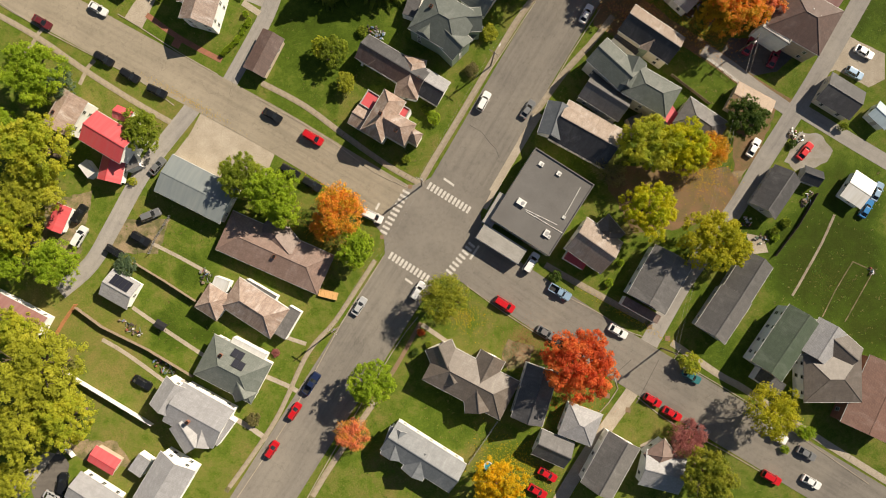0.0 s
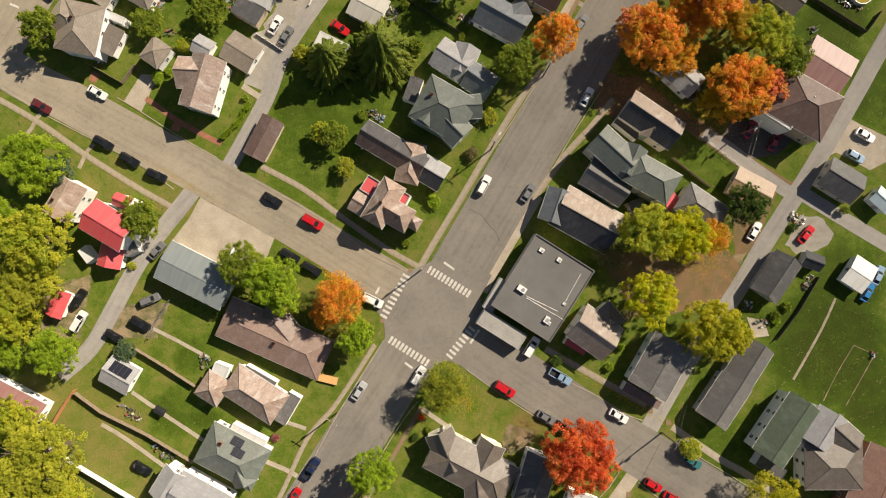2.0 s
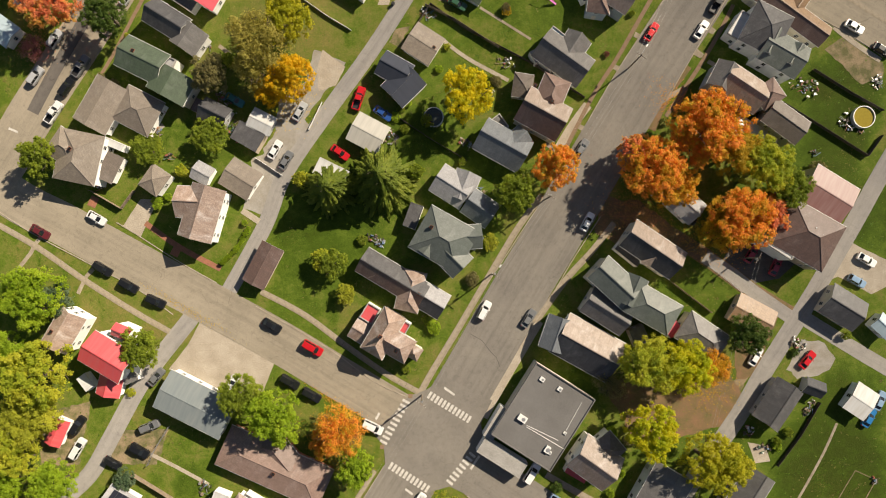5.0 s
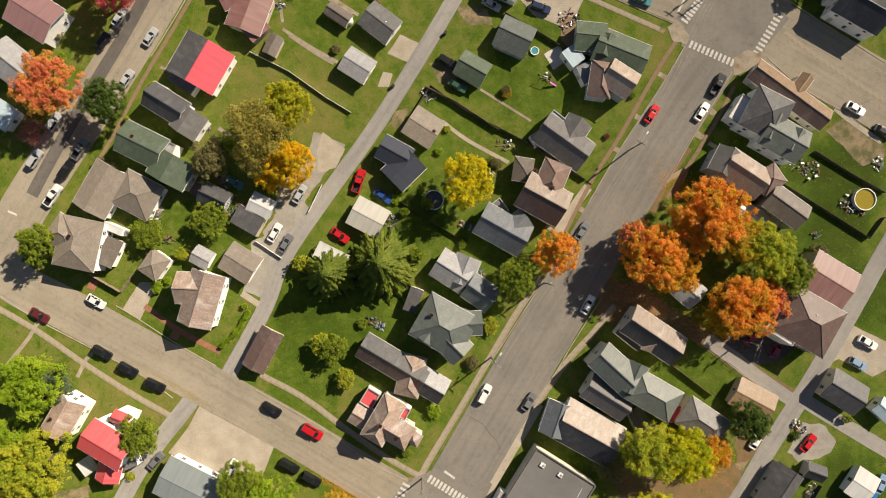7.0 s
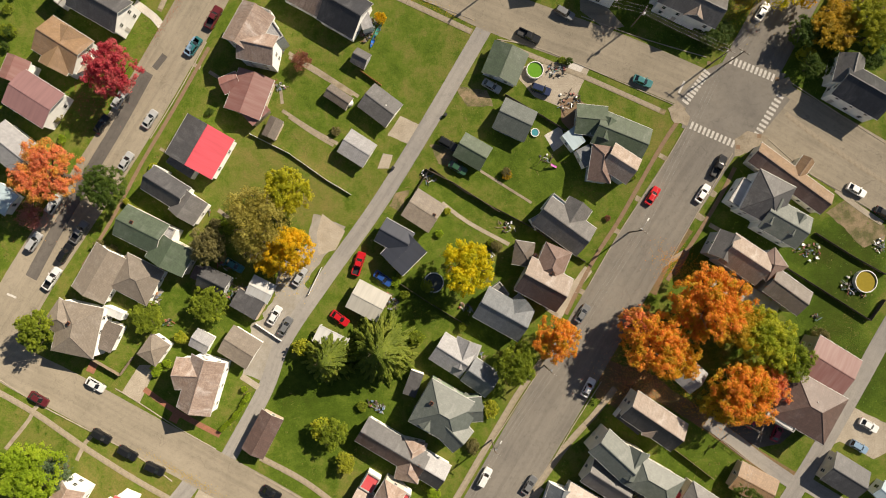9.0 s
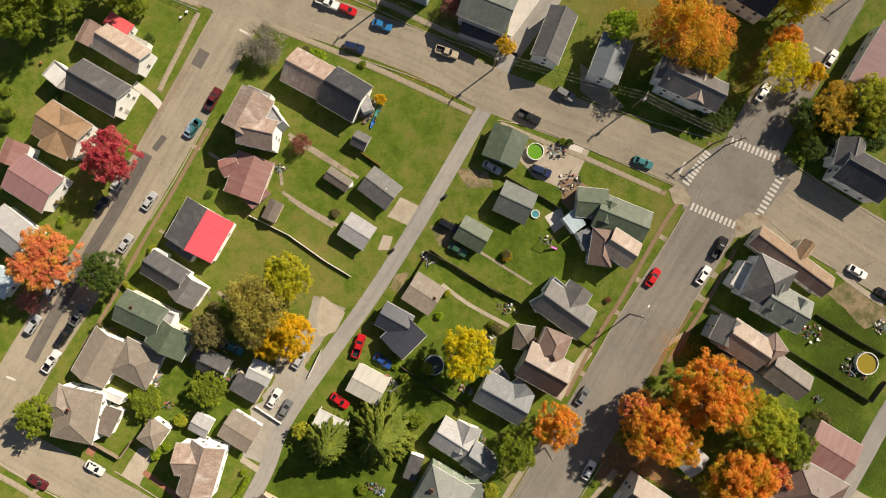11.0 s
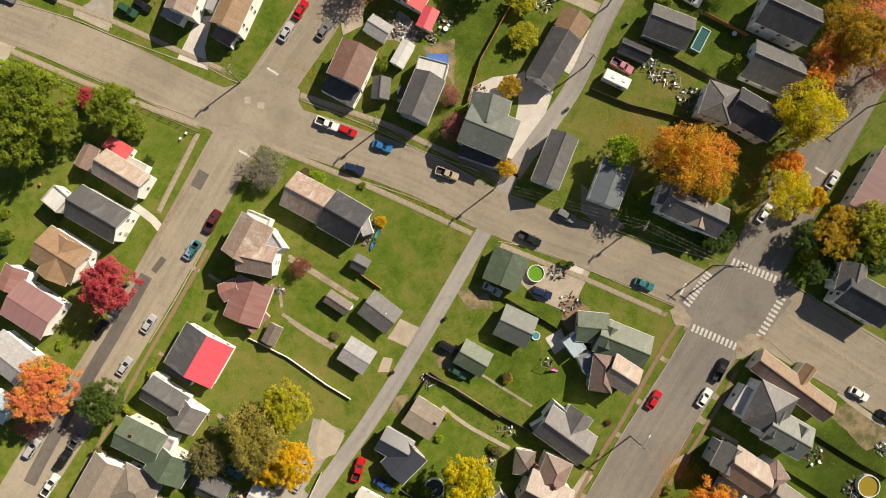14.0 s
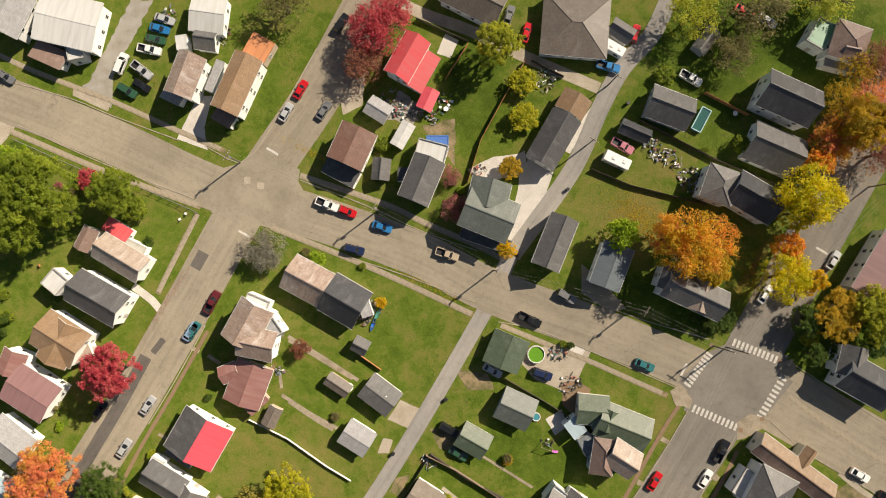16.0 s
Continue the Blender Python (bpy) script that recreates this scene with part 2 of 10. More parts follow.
ROOFS = {
    "grey": shingle("grey", (0.15, 0.147, 0.145)),
    "lightgrey": shingle("lightgrey", (0.33, 0.335, 0.35), (0.25, 0.25, 0.255)),
    "dark": shingle("dark", (0.085, 0.085, 0.09)),
    "black": shingle("black", (0.04, 0.043, 0.052)),
    "brown": shingle("brown", (0.235, 0.165, 0.14), (0.165, 0.115, 0.095)),
    "tan": shingle("tan", (0.40, 0.335, 0.285), (0.24, 0.18, 0.14), 0.5),
    "taupe": shingle("taupe", (0.15, 0.127, 0.108), (0.108, 0.092, 0.079)),
    "rosy": shingle("rosy", (0.40, 0.315, 0.265), (0.19, 0.125, 0.095), 0.85),
    "ochre": shingle("ochre", (0.30, 0.195, 0.11), (0.21, 0.135, 0.078)),
    "green": shingle("green", (0.088, 0.122, 0.078), (0.066, 0.090, 0.060)),
    "greygreen": shingle("greygreen", (0.138, 0.158, 0.142), (0.10, 0.118, 0.106)),
    "beige": shingle("beige", (0.25, 0.215, 0.175), (0.19, 0.16, 0.13)),
    "russet": shingle("russet", (0.22, 0.12, 0.09), (0.155, 0.09, 0.07)),
    "greenmetal": sheet_metal("greenmetal", (0.16, 0.33, 0.22), 0.5),
    "umber": shingle("umber", (0.145, 0.092, 0.078), (0.10, 0.068, 0.058)),
    "blue": shingle("blue", (0.17, 0.19, 0.21)),
    "red": sheet_metal("red", (0.55, 0.065, 0.075), 0.5, (0.50, 0.10, 0.11)),
    "coral": sheet_metal("coral", (0.62, 0.085, 0.115), 0.5),
    "redbrown": sheet_metal("redbrown", (0.21, 0.092, 0.082), 0.5, (0.26, 0.15, 0.135)),
    "fadedred": sheet_metal("fadedred", (0.33, 0.20, 0.18), 0.5, (0.21, 0.10, 0.09)),
    "pink": sheet_metal("pink", (0.26, 0.145, 0.145), 0.5),
    "white": sheet_metal("white", (0.56, 0.56, 0.55), 0.5),
    "cream": sheet_metal("cream", (0.46, 0.445, 0.40), 0.5),
    "galv": sheet_metal("galv", (0.50, 0.51, 0.51), 0.38, (0.42, 0.41, 0.38)),
    "steel": sheet_metal("steel", (0.165, 0.195, 0.205), 0.5, (0.215, 0.24, 0.238)),
    "slate": sheet_metal("slate", (0.10, 0.12, 0.135), 0.45),
    "navy": sheet_metal("navy", (0.045, 0.05, 0.065), 0.3),
    "rust": sheet_metal("rust", (0.55, 0.24, 0.10), 0.6, (0.42, 0.17, 0.08)),
    "lightblue": sheet_metal("lightblue", (0.33, 0.42, 0.47), 0.45),
    "membrane": worn("roof_membrane", (0.165, 0.16, 0.155), (0.13, 0.125, 0.12), 0.85, 0.15, 11.0),
    "canopy": worn("canopy_top", (0.34, 0.33, 0.31), (0.26, 0.25, 0.23), 0.8, 0.4, 5.0),
    "tarp": plain("blue_tarp", (0.06, 0.16, 0.45), 0.5),
}
WALLS = {
    "white": siding("white", (0.78, 0.78, 0.75)),
    "cream": siding("cream", (0.62, 0.58, 0.48)),
    "grey": siding("grey", (0.36, 0.37, 0.38)),
    "green": siding("green", (0.23, 0.29, 0.22)),
    "blue": siding("blue", (0.28, 0.34, 0.40)),
    "tan": siding("tan", (0.45, 0.37, 0.28)),
    "brick": worn("brick_wall", (0.30, 0.13, 0.085), (0.22, 0.10, 0.07), 0.9, 0.6, 9.0),
    "red": siding("red", (0.40, 0.07, 0.06)),
}
TRIM = plain("white_trim", (0.60, 0.60, 0.575), 0.5)
FASCIA = worn("weathered_fascia", (0.40, 0.39, 0.37), (0.26, 0.25, 0.235), 0.7, 0.7, 5.0)
GLASS = plain("window_glass", (0.02, 0.025, 0.03), 0.06, 0.0, 0.8)
CARGLASS = plain("car_glass", (0.012, 0.014, 0.016), 0.05, 0.0, 0.6)
BRICK = worn("chimney_brick", (0.27, 0.12, 0.08), (0.2, 0.1, 0.075), 0.9, 1.5, 9.0)
TYRE = plain("tyre_rubber", (0.018, 0.018, 0.018), 0.85)
CHROME = plain("alloy_rim", (0.5, 0.5, 0.5), 0.3, 0.9)
LAMPW = plain("headlamp", (0.75, 0.75, 0.72), 0.12)
LAMPR = plain("taillamp", (0.35, 0.02, 0.02), 0.2)
BARK = worn("bark", (0.12, 0.09, 0.065), (0.07, 0.055, 0.04), 0.95, 2.0, 10.0)
POLEWOOD = worn("pole_wood", (0.20, 0.165, 0.13), (0.13, 0.105, 0.08), 0.9, 1.0, 10.0)
WOOD = worn("fence_wood", (0.26, 0.20, 0.14), (0.17, 0.135, 0.10), 0.9, 0.8, 8.0)
CEDAR = worn("cedar_boards", (0.42, 0.19, 0.075), (0.34, 0.15, 0.07), 0.8, 0.8, 8.0)
VINYL = plain("white_vinyl", (0.78, 0.78, 0.77), 0.4)
DARKWOOD = worn("dark_fence", (0.085, 0.07, 0.055), (0.055, 0.045, 0.035), 0.9, 0.8, 8.0)
STEEL = plain("galvanised_steel", (0.42, 0.42, 0.42), 0.4, 0.7)
SOLAR = plain("solar_cells", (0.012, 0.013, 0.022), 0.3)
BLACK = plain("black_plastic", (0.02, 0.02, 0.022), 0.5)
WIREM = plain("bare_aluminium_wire", (0.34, 0.34, 0.33), 0.4, 0.3)
UNIT = plain("light_sheet_steel", (0.62, 0.62, 0.60), 0.45)

# ---- mesh tools ----


class Shape:
    """Vertices and faces of one mesh, with a material slot and UVs (metres) for each face."""

    def __init__(self):
        self.v, self.f, self.m, self.uv = [], [], [], []

    def face(self, pts, mat=0, uv=None):
        n = len(self.v)
        self.v += [tuple(p) for p in pts]
        self.f.append(tuple(range(n, n + len(pts))))
        self.m.append(mat)
        self.uv += list(uv) if uv else [(p[0], p[1]) for p in pts]

    def box(self, x0, y0, z0, x1, y1, z1, mat=0, at=None):
        c = [Vector((x, y, z)) for z in (z0, z1) for y in (y0, y1) for x in (x0, x1)]
        if at is not None:
            c = [at @ p for p in c]
        for q in ((0, 2, 3, 1), (4, 5, 7, 6), (0, 1, 5, 4), (2, 6, 7, 3), (0, 4, 6, 2), (1, 3, 7, 5)):
            self.face([c[i] for i in q], mat)

    def prism(self, pts, z0, z1, mat=0, side=None):
        """An upright prism on a plan outline (counter-clockwise)."""
        side = mat if side is None else side
        self.face([(x, y, z1) for x, y in pts], mat)
        self.face([(x, y, z0) for x, y in reversed(pts)], mat)
        for i in range(len(pts)):
            (xa, ya), (xb, yb) = pts[i - 1], pts[i]
            self.face([(xa, ya, z0), (xb, yb, z0), (xb, yb, z1), (xa, ya, z1)], side)

    def tube(self, a, b, ra, rb=None, n=8, mat=0):
        rb = ra if rb is None else rb
        a, b = Vector(a), Vector(b)
        w = (b - a).normalized()
        u = w.orthogonal().normalized()
        s = w.cross(u)
        ring = [[p + r * (math.cos(k * math.tau / n) * u + math.sin(k * math.tau / n) * s) for k in range(n)] for p, r in ((a, ra), (b, rb))]
        for k in range(n):
            j = (k + 1) % n
            self.face([ring[0][k], ring[0][j], ring[1][j], ring[1][k]], mat)
        self.face(list(reversed(ring[0])), mat)
        self.face(ring[1], mat)

    def data(self, name, *mats, smooth=False, merge=False):
        me = bpy.data.meshes.new(name)
        me.from_pydata(self.v, [], self.f)
        for m in mats:
            me.materials.append(m)
        if len(mats) > 1:
            me.polygons.foreach_set("material_index", self.m)
        lay = me.uv_layers.new(name="uv")
        lay.data.foreach_set("uv", [c for p in self.uv for c in p])
        if merge:
            bm = bmesh.new()
            bm.from_mesh(me)
            bmesh.ops.remove_doubles(bm, verts=bm.verts, dist=0.0005)
            bm.to_mesh(me)
            bm.free()
        if smooth:
            me.polygons.foreach_set("use_smooth", [True] * len(me.polygons))
        me.update()
        return me


def part(name, data, parent, at=None, label=""):
    ob = new(name, data)
    ob.parent = parent
    if at is not None:
        ob.matrix_basis = at
    if label:
        ob["label"] = label
    return ob


def thing(name, x, y, ang, label, category, group="", z=0.0):
    return tagged_at(new(name), x, y, ang, label, category, group, z)


def tagged_at(ob, x, y, ang, label, category, group="", z=0.0):
    ob.empty_display_size = 0.2
    ob.matrix_basis = pose(x, y, z, 0, 0, ang)
    return tagged(ob, label, category, group)


# ---- ground, roads, paving ----


LAWNS = []


def lawn(x, y, r, growth_shade):
    """A lot whose grass grows lusher (towards 1) or drier (towards 0) than the half-way rest; above 1 its colour is
    darkened as by shade.
    """
    LAWNS.append((x, y, r, growth_shade))


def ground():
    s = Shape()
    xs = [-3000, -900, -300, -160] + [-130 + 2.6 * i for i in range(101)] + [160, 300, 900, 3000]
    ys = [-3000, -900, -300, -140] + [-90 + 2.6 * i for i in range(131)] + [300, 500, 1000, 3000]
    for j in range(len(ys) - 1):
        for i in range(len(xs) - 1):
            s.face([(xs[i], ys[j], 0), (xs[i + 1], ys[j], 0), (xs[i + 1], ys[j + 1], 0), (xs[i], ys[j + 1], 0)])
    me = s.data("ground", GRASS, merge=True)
    g = me.attributes.new("growth_shade", "FLOAT", "POINT")
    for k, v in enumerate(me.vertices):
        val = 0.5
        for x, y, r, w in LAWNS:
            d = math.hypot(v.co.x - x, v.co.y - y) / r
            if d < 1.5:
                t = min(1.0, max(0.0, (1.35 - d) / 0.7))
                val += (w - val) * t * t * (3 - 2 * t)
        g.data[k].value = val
    ob = new("ground", me)
    tagged(ob, "mown town lawns, green with dry and leafy patches", "grass ground", kind="structure")


def smooth_line(pts, step=3.0):
    """Points along a gently curved line through pts."""
    out = []
    P = [Vector((*p, 0)) for p in pts]
    for i in range(len(P) - 1):
        a, b, c, d = P[max(i - 1, 0)], P[i], P[i + 1], P[min(i + 2, len(P) - 1)]
        n = max(1, int((c - b).length / step))
        for k in range(n):
            t = k / n
            out.append(0.5 * ((2 * b) + (c - a) * t + (2 * a - 5 * b + 4 * c - d) * t * t + (3 * b - a - 3 * c + d) * t ** 3))
    return out + [P[-1]]


CELLS = set()      # half-metre cells of the plan that are paved


def pave(x, y, r):
    k = int(r * 2) + 1
    i, j = int(x * 2), int(y * 2)
    CELLS.update((i + a, j + b) for a in range(-k, k + 1) for b in range(-k, k + 1) if a * a + b * b <= 4 * r * r + 1)


def strip(name, material, width, z, label, category, *pts, ragged=0.0, step=2.0, kind="structure"):
    """A paved band along a line: top and sides, edges ragged by so many metres."""
    line = smooth_line(pts, step)
    rng = random.Random(hash((round(pts[0][0]), round(pts[0][1]), len(pts))))
    L, R = [], []
    for i, p in enumerate(line):
        d = (line[min(i + 1, len(line) - 1)] - line[max(i - 1, 0)]).normalized()
        nrm = Vector((-d.y, d.x, 0))
        q = line[min(i + 1, len(line) - 1)]
        for t in (0.0, 0.34, 0.67):
            pave(p.x + (q.x - p.x) * t, p.y + (q.y - p.y) * t, width / 2)
        L.append(p + nrm * (width / 2 + rng.uniform(-ragged, ragged)))
        R.append(p - nrm * (width / 2 + rng.uniform(-ragged, ragged)))
    s = Shape()
    run = 0.0
    for i in range(len(line) - 1):
        run1 = run + (line[i + 1] - line[i]).length
        s.face([(*R[i].xy, z), (*R[i + 1].xy, z), (*L[i + 1].xy, z), (*L[i].xy, z)], 0, [(run, 0), (run1, 0), (run1, width), (run, width)])
        run = run1
        for a, b in ((R[i], R[i + 1]), (L[i + 1], L[i])):
            s.face([(*a.xy, -0.05), (*b.xy, -0.05), (*b.xy, z), (*a.xy, z)])
    for a, b in ((L[0], R[0]), (R[-1], L[-1])):
        s.face([(*a.xy, -0.05), (*b.xy, -0.05), (*b.xy, z), (*a.xy, z)])
    return tagged(new(name, s.data(name, material)), label, category, kind=kind)


def patch(name, material, z, label, category, *pts, ragged=0.28, kind="structure"):
    """A paved or bare area with a slightly uneven outline."""
    rng = random.Random(len(pts) * 7 + round(pts[0][0] * 3))
    out = []
    for i in range(len(pts)):
        a, b = Vector(pts[i]), Vector(pts[(i + 1) % len(pts)])
        n = max(1, int((b - a).length / 1.0))
        for k in range(n):
            q = a.lerp(b, k / n)
            if k:
                q = q + Vector((rng.uniform(-ragged, ragged), rng.uniform(-ragged, ragged)))
            out.append((q.x, q.y))
    if sum(out[i - 1][0] * out[i][1] - out[i][0] * out[i - 1][1] for i in range(len(out))) < 0:
        out.reverse()
    if material not in (DIRT, LITTER):
        cx, cy = sum(p[0] for p in out) / len(out), sum(p[1] for p in out) / len(out)
        for x, y in out:
            for t in (0.2, 0.4, 0.6, 0.8, 1.0):
                pave(cx + (x - cx) * t, cy + (y - cy) * t, 0.6)
    s = Shape()
    s.prism(out, -0.05, z)
    return tagged(new(name, s.data(name, material)), label, category, kind=kind)


def slab_walk(label, material, width, *pts, slab=1.5):
    """A pavement of single slabs with open joints, on a dark bed."""
    line = smooth_line(pts, 0.5)
    bed = strip("pavement", DIRT, width + 0.06, 0.02, label, "pavement", *pts)
    acc = 0.0
    cuts = [line[0]]
    for p, q in zip(line, line[1:]):
        acc += (q - p).length
        if acc >= slab:
            cuts.append(q)
            acc = 0.0
    rng = random.Random(len(cuts))
    for a, b in zip(cuts, cuts[1:]):
        d = b - a
        key = ("slab", round(d.length, 1), round(width, 2), material.name)
        if key not in SHARED:
            s = Shape()
            h, w = round(d.length, 1) / 2 - 0.02, width / 2
            s.prism([(-h, -w), (h, -w), (h, w), (-h, w)], 0.0, 0.045)
            SHARED[key] = s.data("paving_slab", material)
        m = (a + b) / 2
        part("paving_slab", SHARED[key], bed, pose(m.x, m.y, 0.012 + rng.uniform(0, 0.012), 0, 0, math.degrees(math.atan2(d.y, d.x)) + rng.uniform(-0.7, 0.7)))


SHARED = {}


def kerb(*pts, height=0.14, width=0.18, label="worn concrete street kerb"):
    line = smooth_line(pts, 2.5)
    s = Shape()
    for p, q in zip(line, line[1:]):
        d = q - p
        at = pose(*((p + q) / 2), 0, 0, math.degrees(math.atan2(d.y, d.x)))
        s.box(-d.length / 2 - 0.01, -width / 2, -0.05, d.length / 2 + 0.01, width / 2, height, 0, at)
    tagged(new("kerb", s.data("kerb", KERB)), label, "kerb", kind="structure")


def crosswalk(x, y, ang, length, n, bar, wide=0.55):
    """Worn white crossing bars, each one a piece, spaced along the crossing."""
    root = thing("crosswalk", x, y, ang, "worn white painted crossing bars on grey asphalt", "crosswalk", "street crossings", 0.068)
    root["kind"] = "structure"
    key = ("bar", round(bar, 2), wide)
    if key not in SHARED:
        s = Shape()
        s.prism([(-wide / 2, -bar / 2), (wide / 2, -bar / 2), (wide / 2, bar / 2), (-wide / 2, bar / 2)], 0, 0.006)
        SHARED[key] = s.data("crossing_bar", PAINT)
    for i in range(n):
        part("crossing_bar", SHARED[key], root, pose(-length / 2 + length * i / (n - 1), 0, 0, 0, 0, 0))


def stop_line(x, y, ang, length, wide=0.5):
    s = Shape()
    s.prism([(-length / 2, -wide / 2), (length / 2, -wide / 2), (length / 2, wide / 2), (-length / 2, wide / 2)], 0, 0.006)
    ob = new("stop_line", s.data("stop_line", PAINT))
    ob.matrix_basis = pose(x, y, 0.068, 0, 0, ang)
    tagged(ob, "white painted stop line on the street", "road marking", kind="structure")


# ---- houses ----


def roof_slab(s, quad, thick, mat=0, uvs=None):
    """A slab under a planar outline, thickened downwards."""
    top = [Vector(p) for p in quad]
    low = [p - Vector((0, 0, thick)) for p in top]
    s.face(top, mat, uvs)
    s.face(list(reversed(low)), mat)
    for i in range(len(top)):
        j = (i + 1) % len(top)
        s.face([low[i], low[j], top[j], top[i]], 1)


def slope_uv(quad, along):
    along = Vector(along).normalized()
    q = [Vector(p) for p in quad]
    nrm = (q[1] - q[0]).cross(q[2] - q[0]).normalized()
    down = nrm.cross(along)
    return [(p.dot(along), p.dot(down)) for p in q]


def window_meshes(w, h):
    key = ("window", w, h)
    if key not in SHARED:
        f, g = Shape(), Shape()
        for x0, z0, x1, z1 in ((-w / 2, 0, -w / 2 + 0.09, h), (w / 2 - 0.09, 0, w / 2, h), (-w / 2, h - 0.09, w / 2, h), (-w / 2 - 0.06, -0.06, w / 2 + 0.06, 0.04), (-w / 2, h / 2 - 0.03, w / 2, h / 2 + 0.03)):
            f.box(x0, -0.06, z0, x1, 0.04, z1)
        g.box(-w / 2 + 0.05, -0.02, 0.02, w / 2 - 0.05, 0.02, h - 0.05)
        SHARED[key] = (f.data("window_frame", TRIM), g.data("pane", GLASS))
    return SHARED[key]


def door_mesh():
    if "door" not in SHARED:
        d = Shape()
        d.box(-0.46, -0.05, 0, 0.46, 0.04, 2.05)
        d.box(-0.3, -0.07, 0.25, 0.3, -0.05, 0.9)
        d.box(-0.3, -0.07, 1.05, 0.3, -0.05, 1.85)
        SHARED["door"] = d.data("door", plain("door_paint", (0.42, 0.40, 0.36), 0.5))
    return SHARED["door"]


def wing(kind, x, y, ang, length, width, eave, ridge, roof, wall="white", roof2="", open_sides=False):
    """One roofed block of a building: its place, heading, the roof's length and width, its eave and ridge heights."""
    return dict(kind=kind, x=x, y=y, ang=ang, L=length, W=width, eave=eave, ridge=ridge, roof=roof, wall=wall, roof2=roof2, open=open_sides)


def inside(w, x, y, margin=0.05):
    a = radians(w["ang"])
    dx, dy = x - w["x"], y - w["y"]
    u, v = dx * math.cos(a) + dy * math.sin(a), -dx * math.sin(a) + dy * math.cos(a)
    return abs(u) < w["L"] / 2 + margin and abs(v) < w["W"] / 2 + margin


def build_wing(root, w, ox, oy, others, rng, windows=True):
    L, W, e, r = w["L"], w["W"], w["eave"], w["ridge"]
    at = pose(w["x"] - ox, w["y"] - oy, 0, 0, 0, w["ang"])
    k = w["kind"]
    T = 0.16
    inset = min(0.4, W * 0.09) if k != "flat" else 0.0
    hl, hw = L / 2, W / 2
    wl, ww = hl - (inset if k != "flat" else 0), hw - inset
    roofs = Shape()
    rm, rm2 = ROOFS[w["roof"]], ROOFS[w["roof2"] or w["roof"]]
    slots = [rm, rm if w["roof"] == "membrane" else FASCIA, rm2]
    if k == "gable":
        for side, mi in ((1, 0), (-1, 2)):
            quad = [(-hl, 0, r), (-hl, side * hw, e), (hl, side * hw, e), (hl, 0, r)]
            if side > 0:
                quad.reverse()
            quad = [Vector(q) for q in quad]
            if (quad[1] - quad[0]).cross(quad[2] - quad[0]).z < 0:
                quad.reverse()
            roof_slab(roofs, quad, T, mi, slope_uv(quad, (1, 0, 0)))
        roofs.box(-hl, -0.11, r - 0.04, hl, 0.11, r + 0.045, 0)
    elif k == "hip":
        rl = max(hl - hw * 0.92, 0.02)
        A, B = (-rl, 0, r), (rl, 0, r)
        c = [(-hl, -hw, e), (hl, -hw, e), (hl, hw, e), (-hl, hw, e)]
        for quad, along in (([c[0], c[1], B, A], (1, 0, 0)), ([c[2], c[3], A, B], (1, 0, 0)), ([c[1], c[2], B], (0, 1, 0)), ([c[3], c[0], A], (0, 1, 0))):
            roof_slab(roofs, quad, T, 0, slope_uv(quad, along))
        for p, q in ((A, B), (c[0], A), (c[3], A), (c[1], B), (c[2], B)):
            roofs.tube(Vector(p) + Vector((0, 0, 0.01)), Vector(q) + Vector((0, 0, 0.01)), 0.075, n=5)
    elif k == "shed":
        quad = [(-hl, -hw, e), (hl, -hw, e), (hl, hw, r), (-hl, hw, r)]
        roof_slab(roofs, quad, T, 0, slope_uv(quad, (1, 0, 0)))
    else:
        lip = 0.3 if e > 3.2 else 0.06
        roofs.face([(-hl, -hw, e), (hl, -hw, e), (hl, hw, e), (-hl, hw, e)], 0)
        for x0, y0, x1, y1 in ((-hl, -hw, hl, -hw + 0.22), (-hl, hw - 0.22, hl, hw), (-hl, -hw + 0.22, -hl + 0.22, hw - 0.22), (hl - 0.22, -hw + 0.22, hl, hw - 0.22)):
            roofs.box(x0, y0, e - 0.25, x1, y1, e + lip, 1 if e > 3.2 else 0)
    ob = part("roof", roofs.data("roof", *slots), root, at)
    if w["open"]:
        post = Shape()
        post.box(-0.07, -0.07, 0, 0.07, 0.07, min(e, r) - T - 0.02)
        pd = post.data("post", TRIM)
        for px, py in ((-wl + 0.15, -ww + 0.1), (wl - 0.15, -ww + 0.1), (wl - 0.15, ww - 0.1), (-wl + 0.15, ww - 0.1)):
            part("post", pd, root, at @ pose(px, py, 0))
        return
    s = Shape()
    slope = (r - e) / hw
    top = e + (inset * slope if k in ("gable", "hip") else 0) - T - 0.01
    c = [(-wl, -ww), (wl, -ww), (wl, ww), (-wl, ww)]
    if k == "flat":
        top = e - 0.02
    for i in range(4):
        (xa, ya), (xb, yb) = c[i], c[(i + 1) % 4]
        za, zb = top, top
        if k == "shed":
            za = e + (ya + hw) / W * (r - e) - T - 0.01
            zb = e + (yb + hw) / W * (r - e) - T - 0.01
        s.face([(xa, ya, -0.1), (xb, yb, -0.1), (xb, yb, zb), (xa, ya, za)])
        if k == "gable" and i in (1, 3):
            s.face([(xa, ya, top), (xb, yb, top), (xa, 0, r - T - 0.02)])
    s.face([(-wl, -ww, top), (wl, -ww, top), (wl, ww, top), (-wl, ww, top)]) if k in ("hip",) else None
    part("wall", s.data("wall", WALLS[w["wall"]]), root, at)
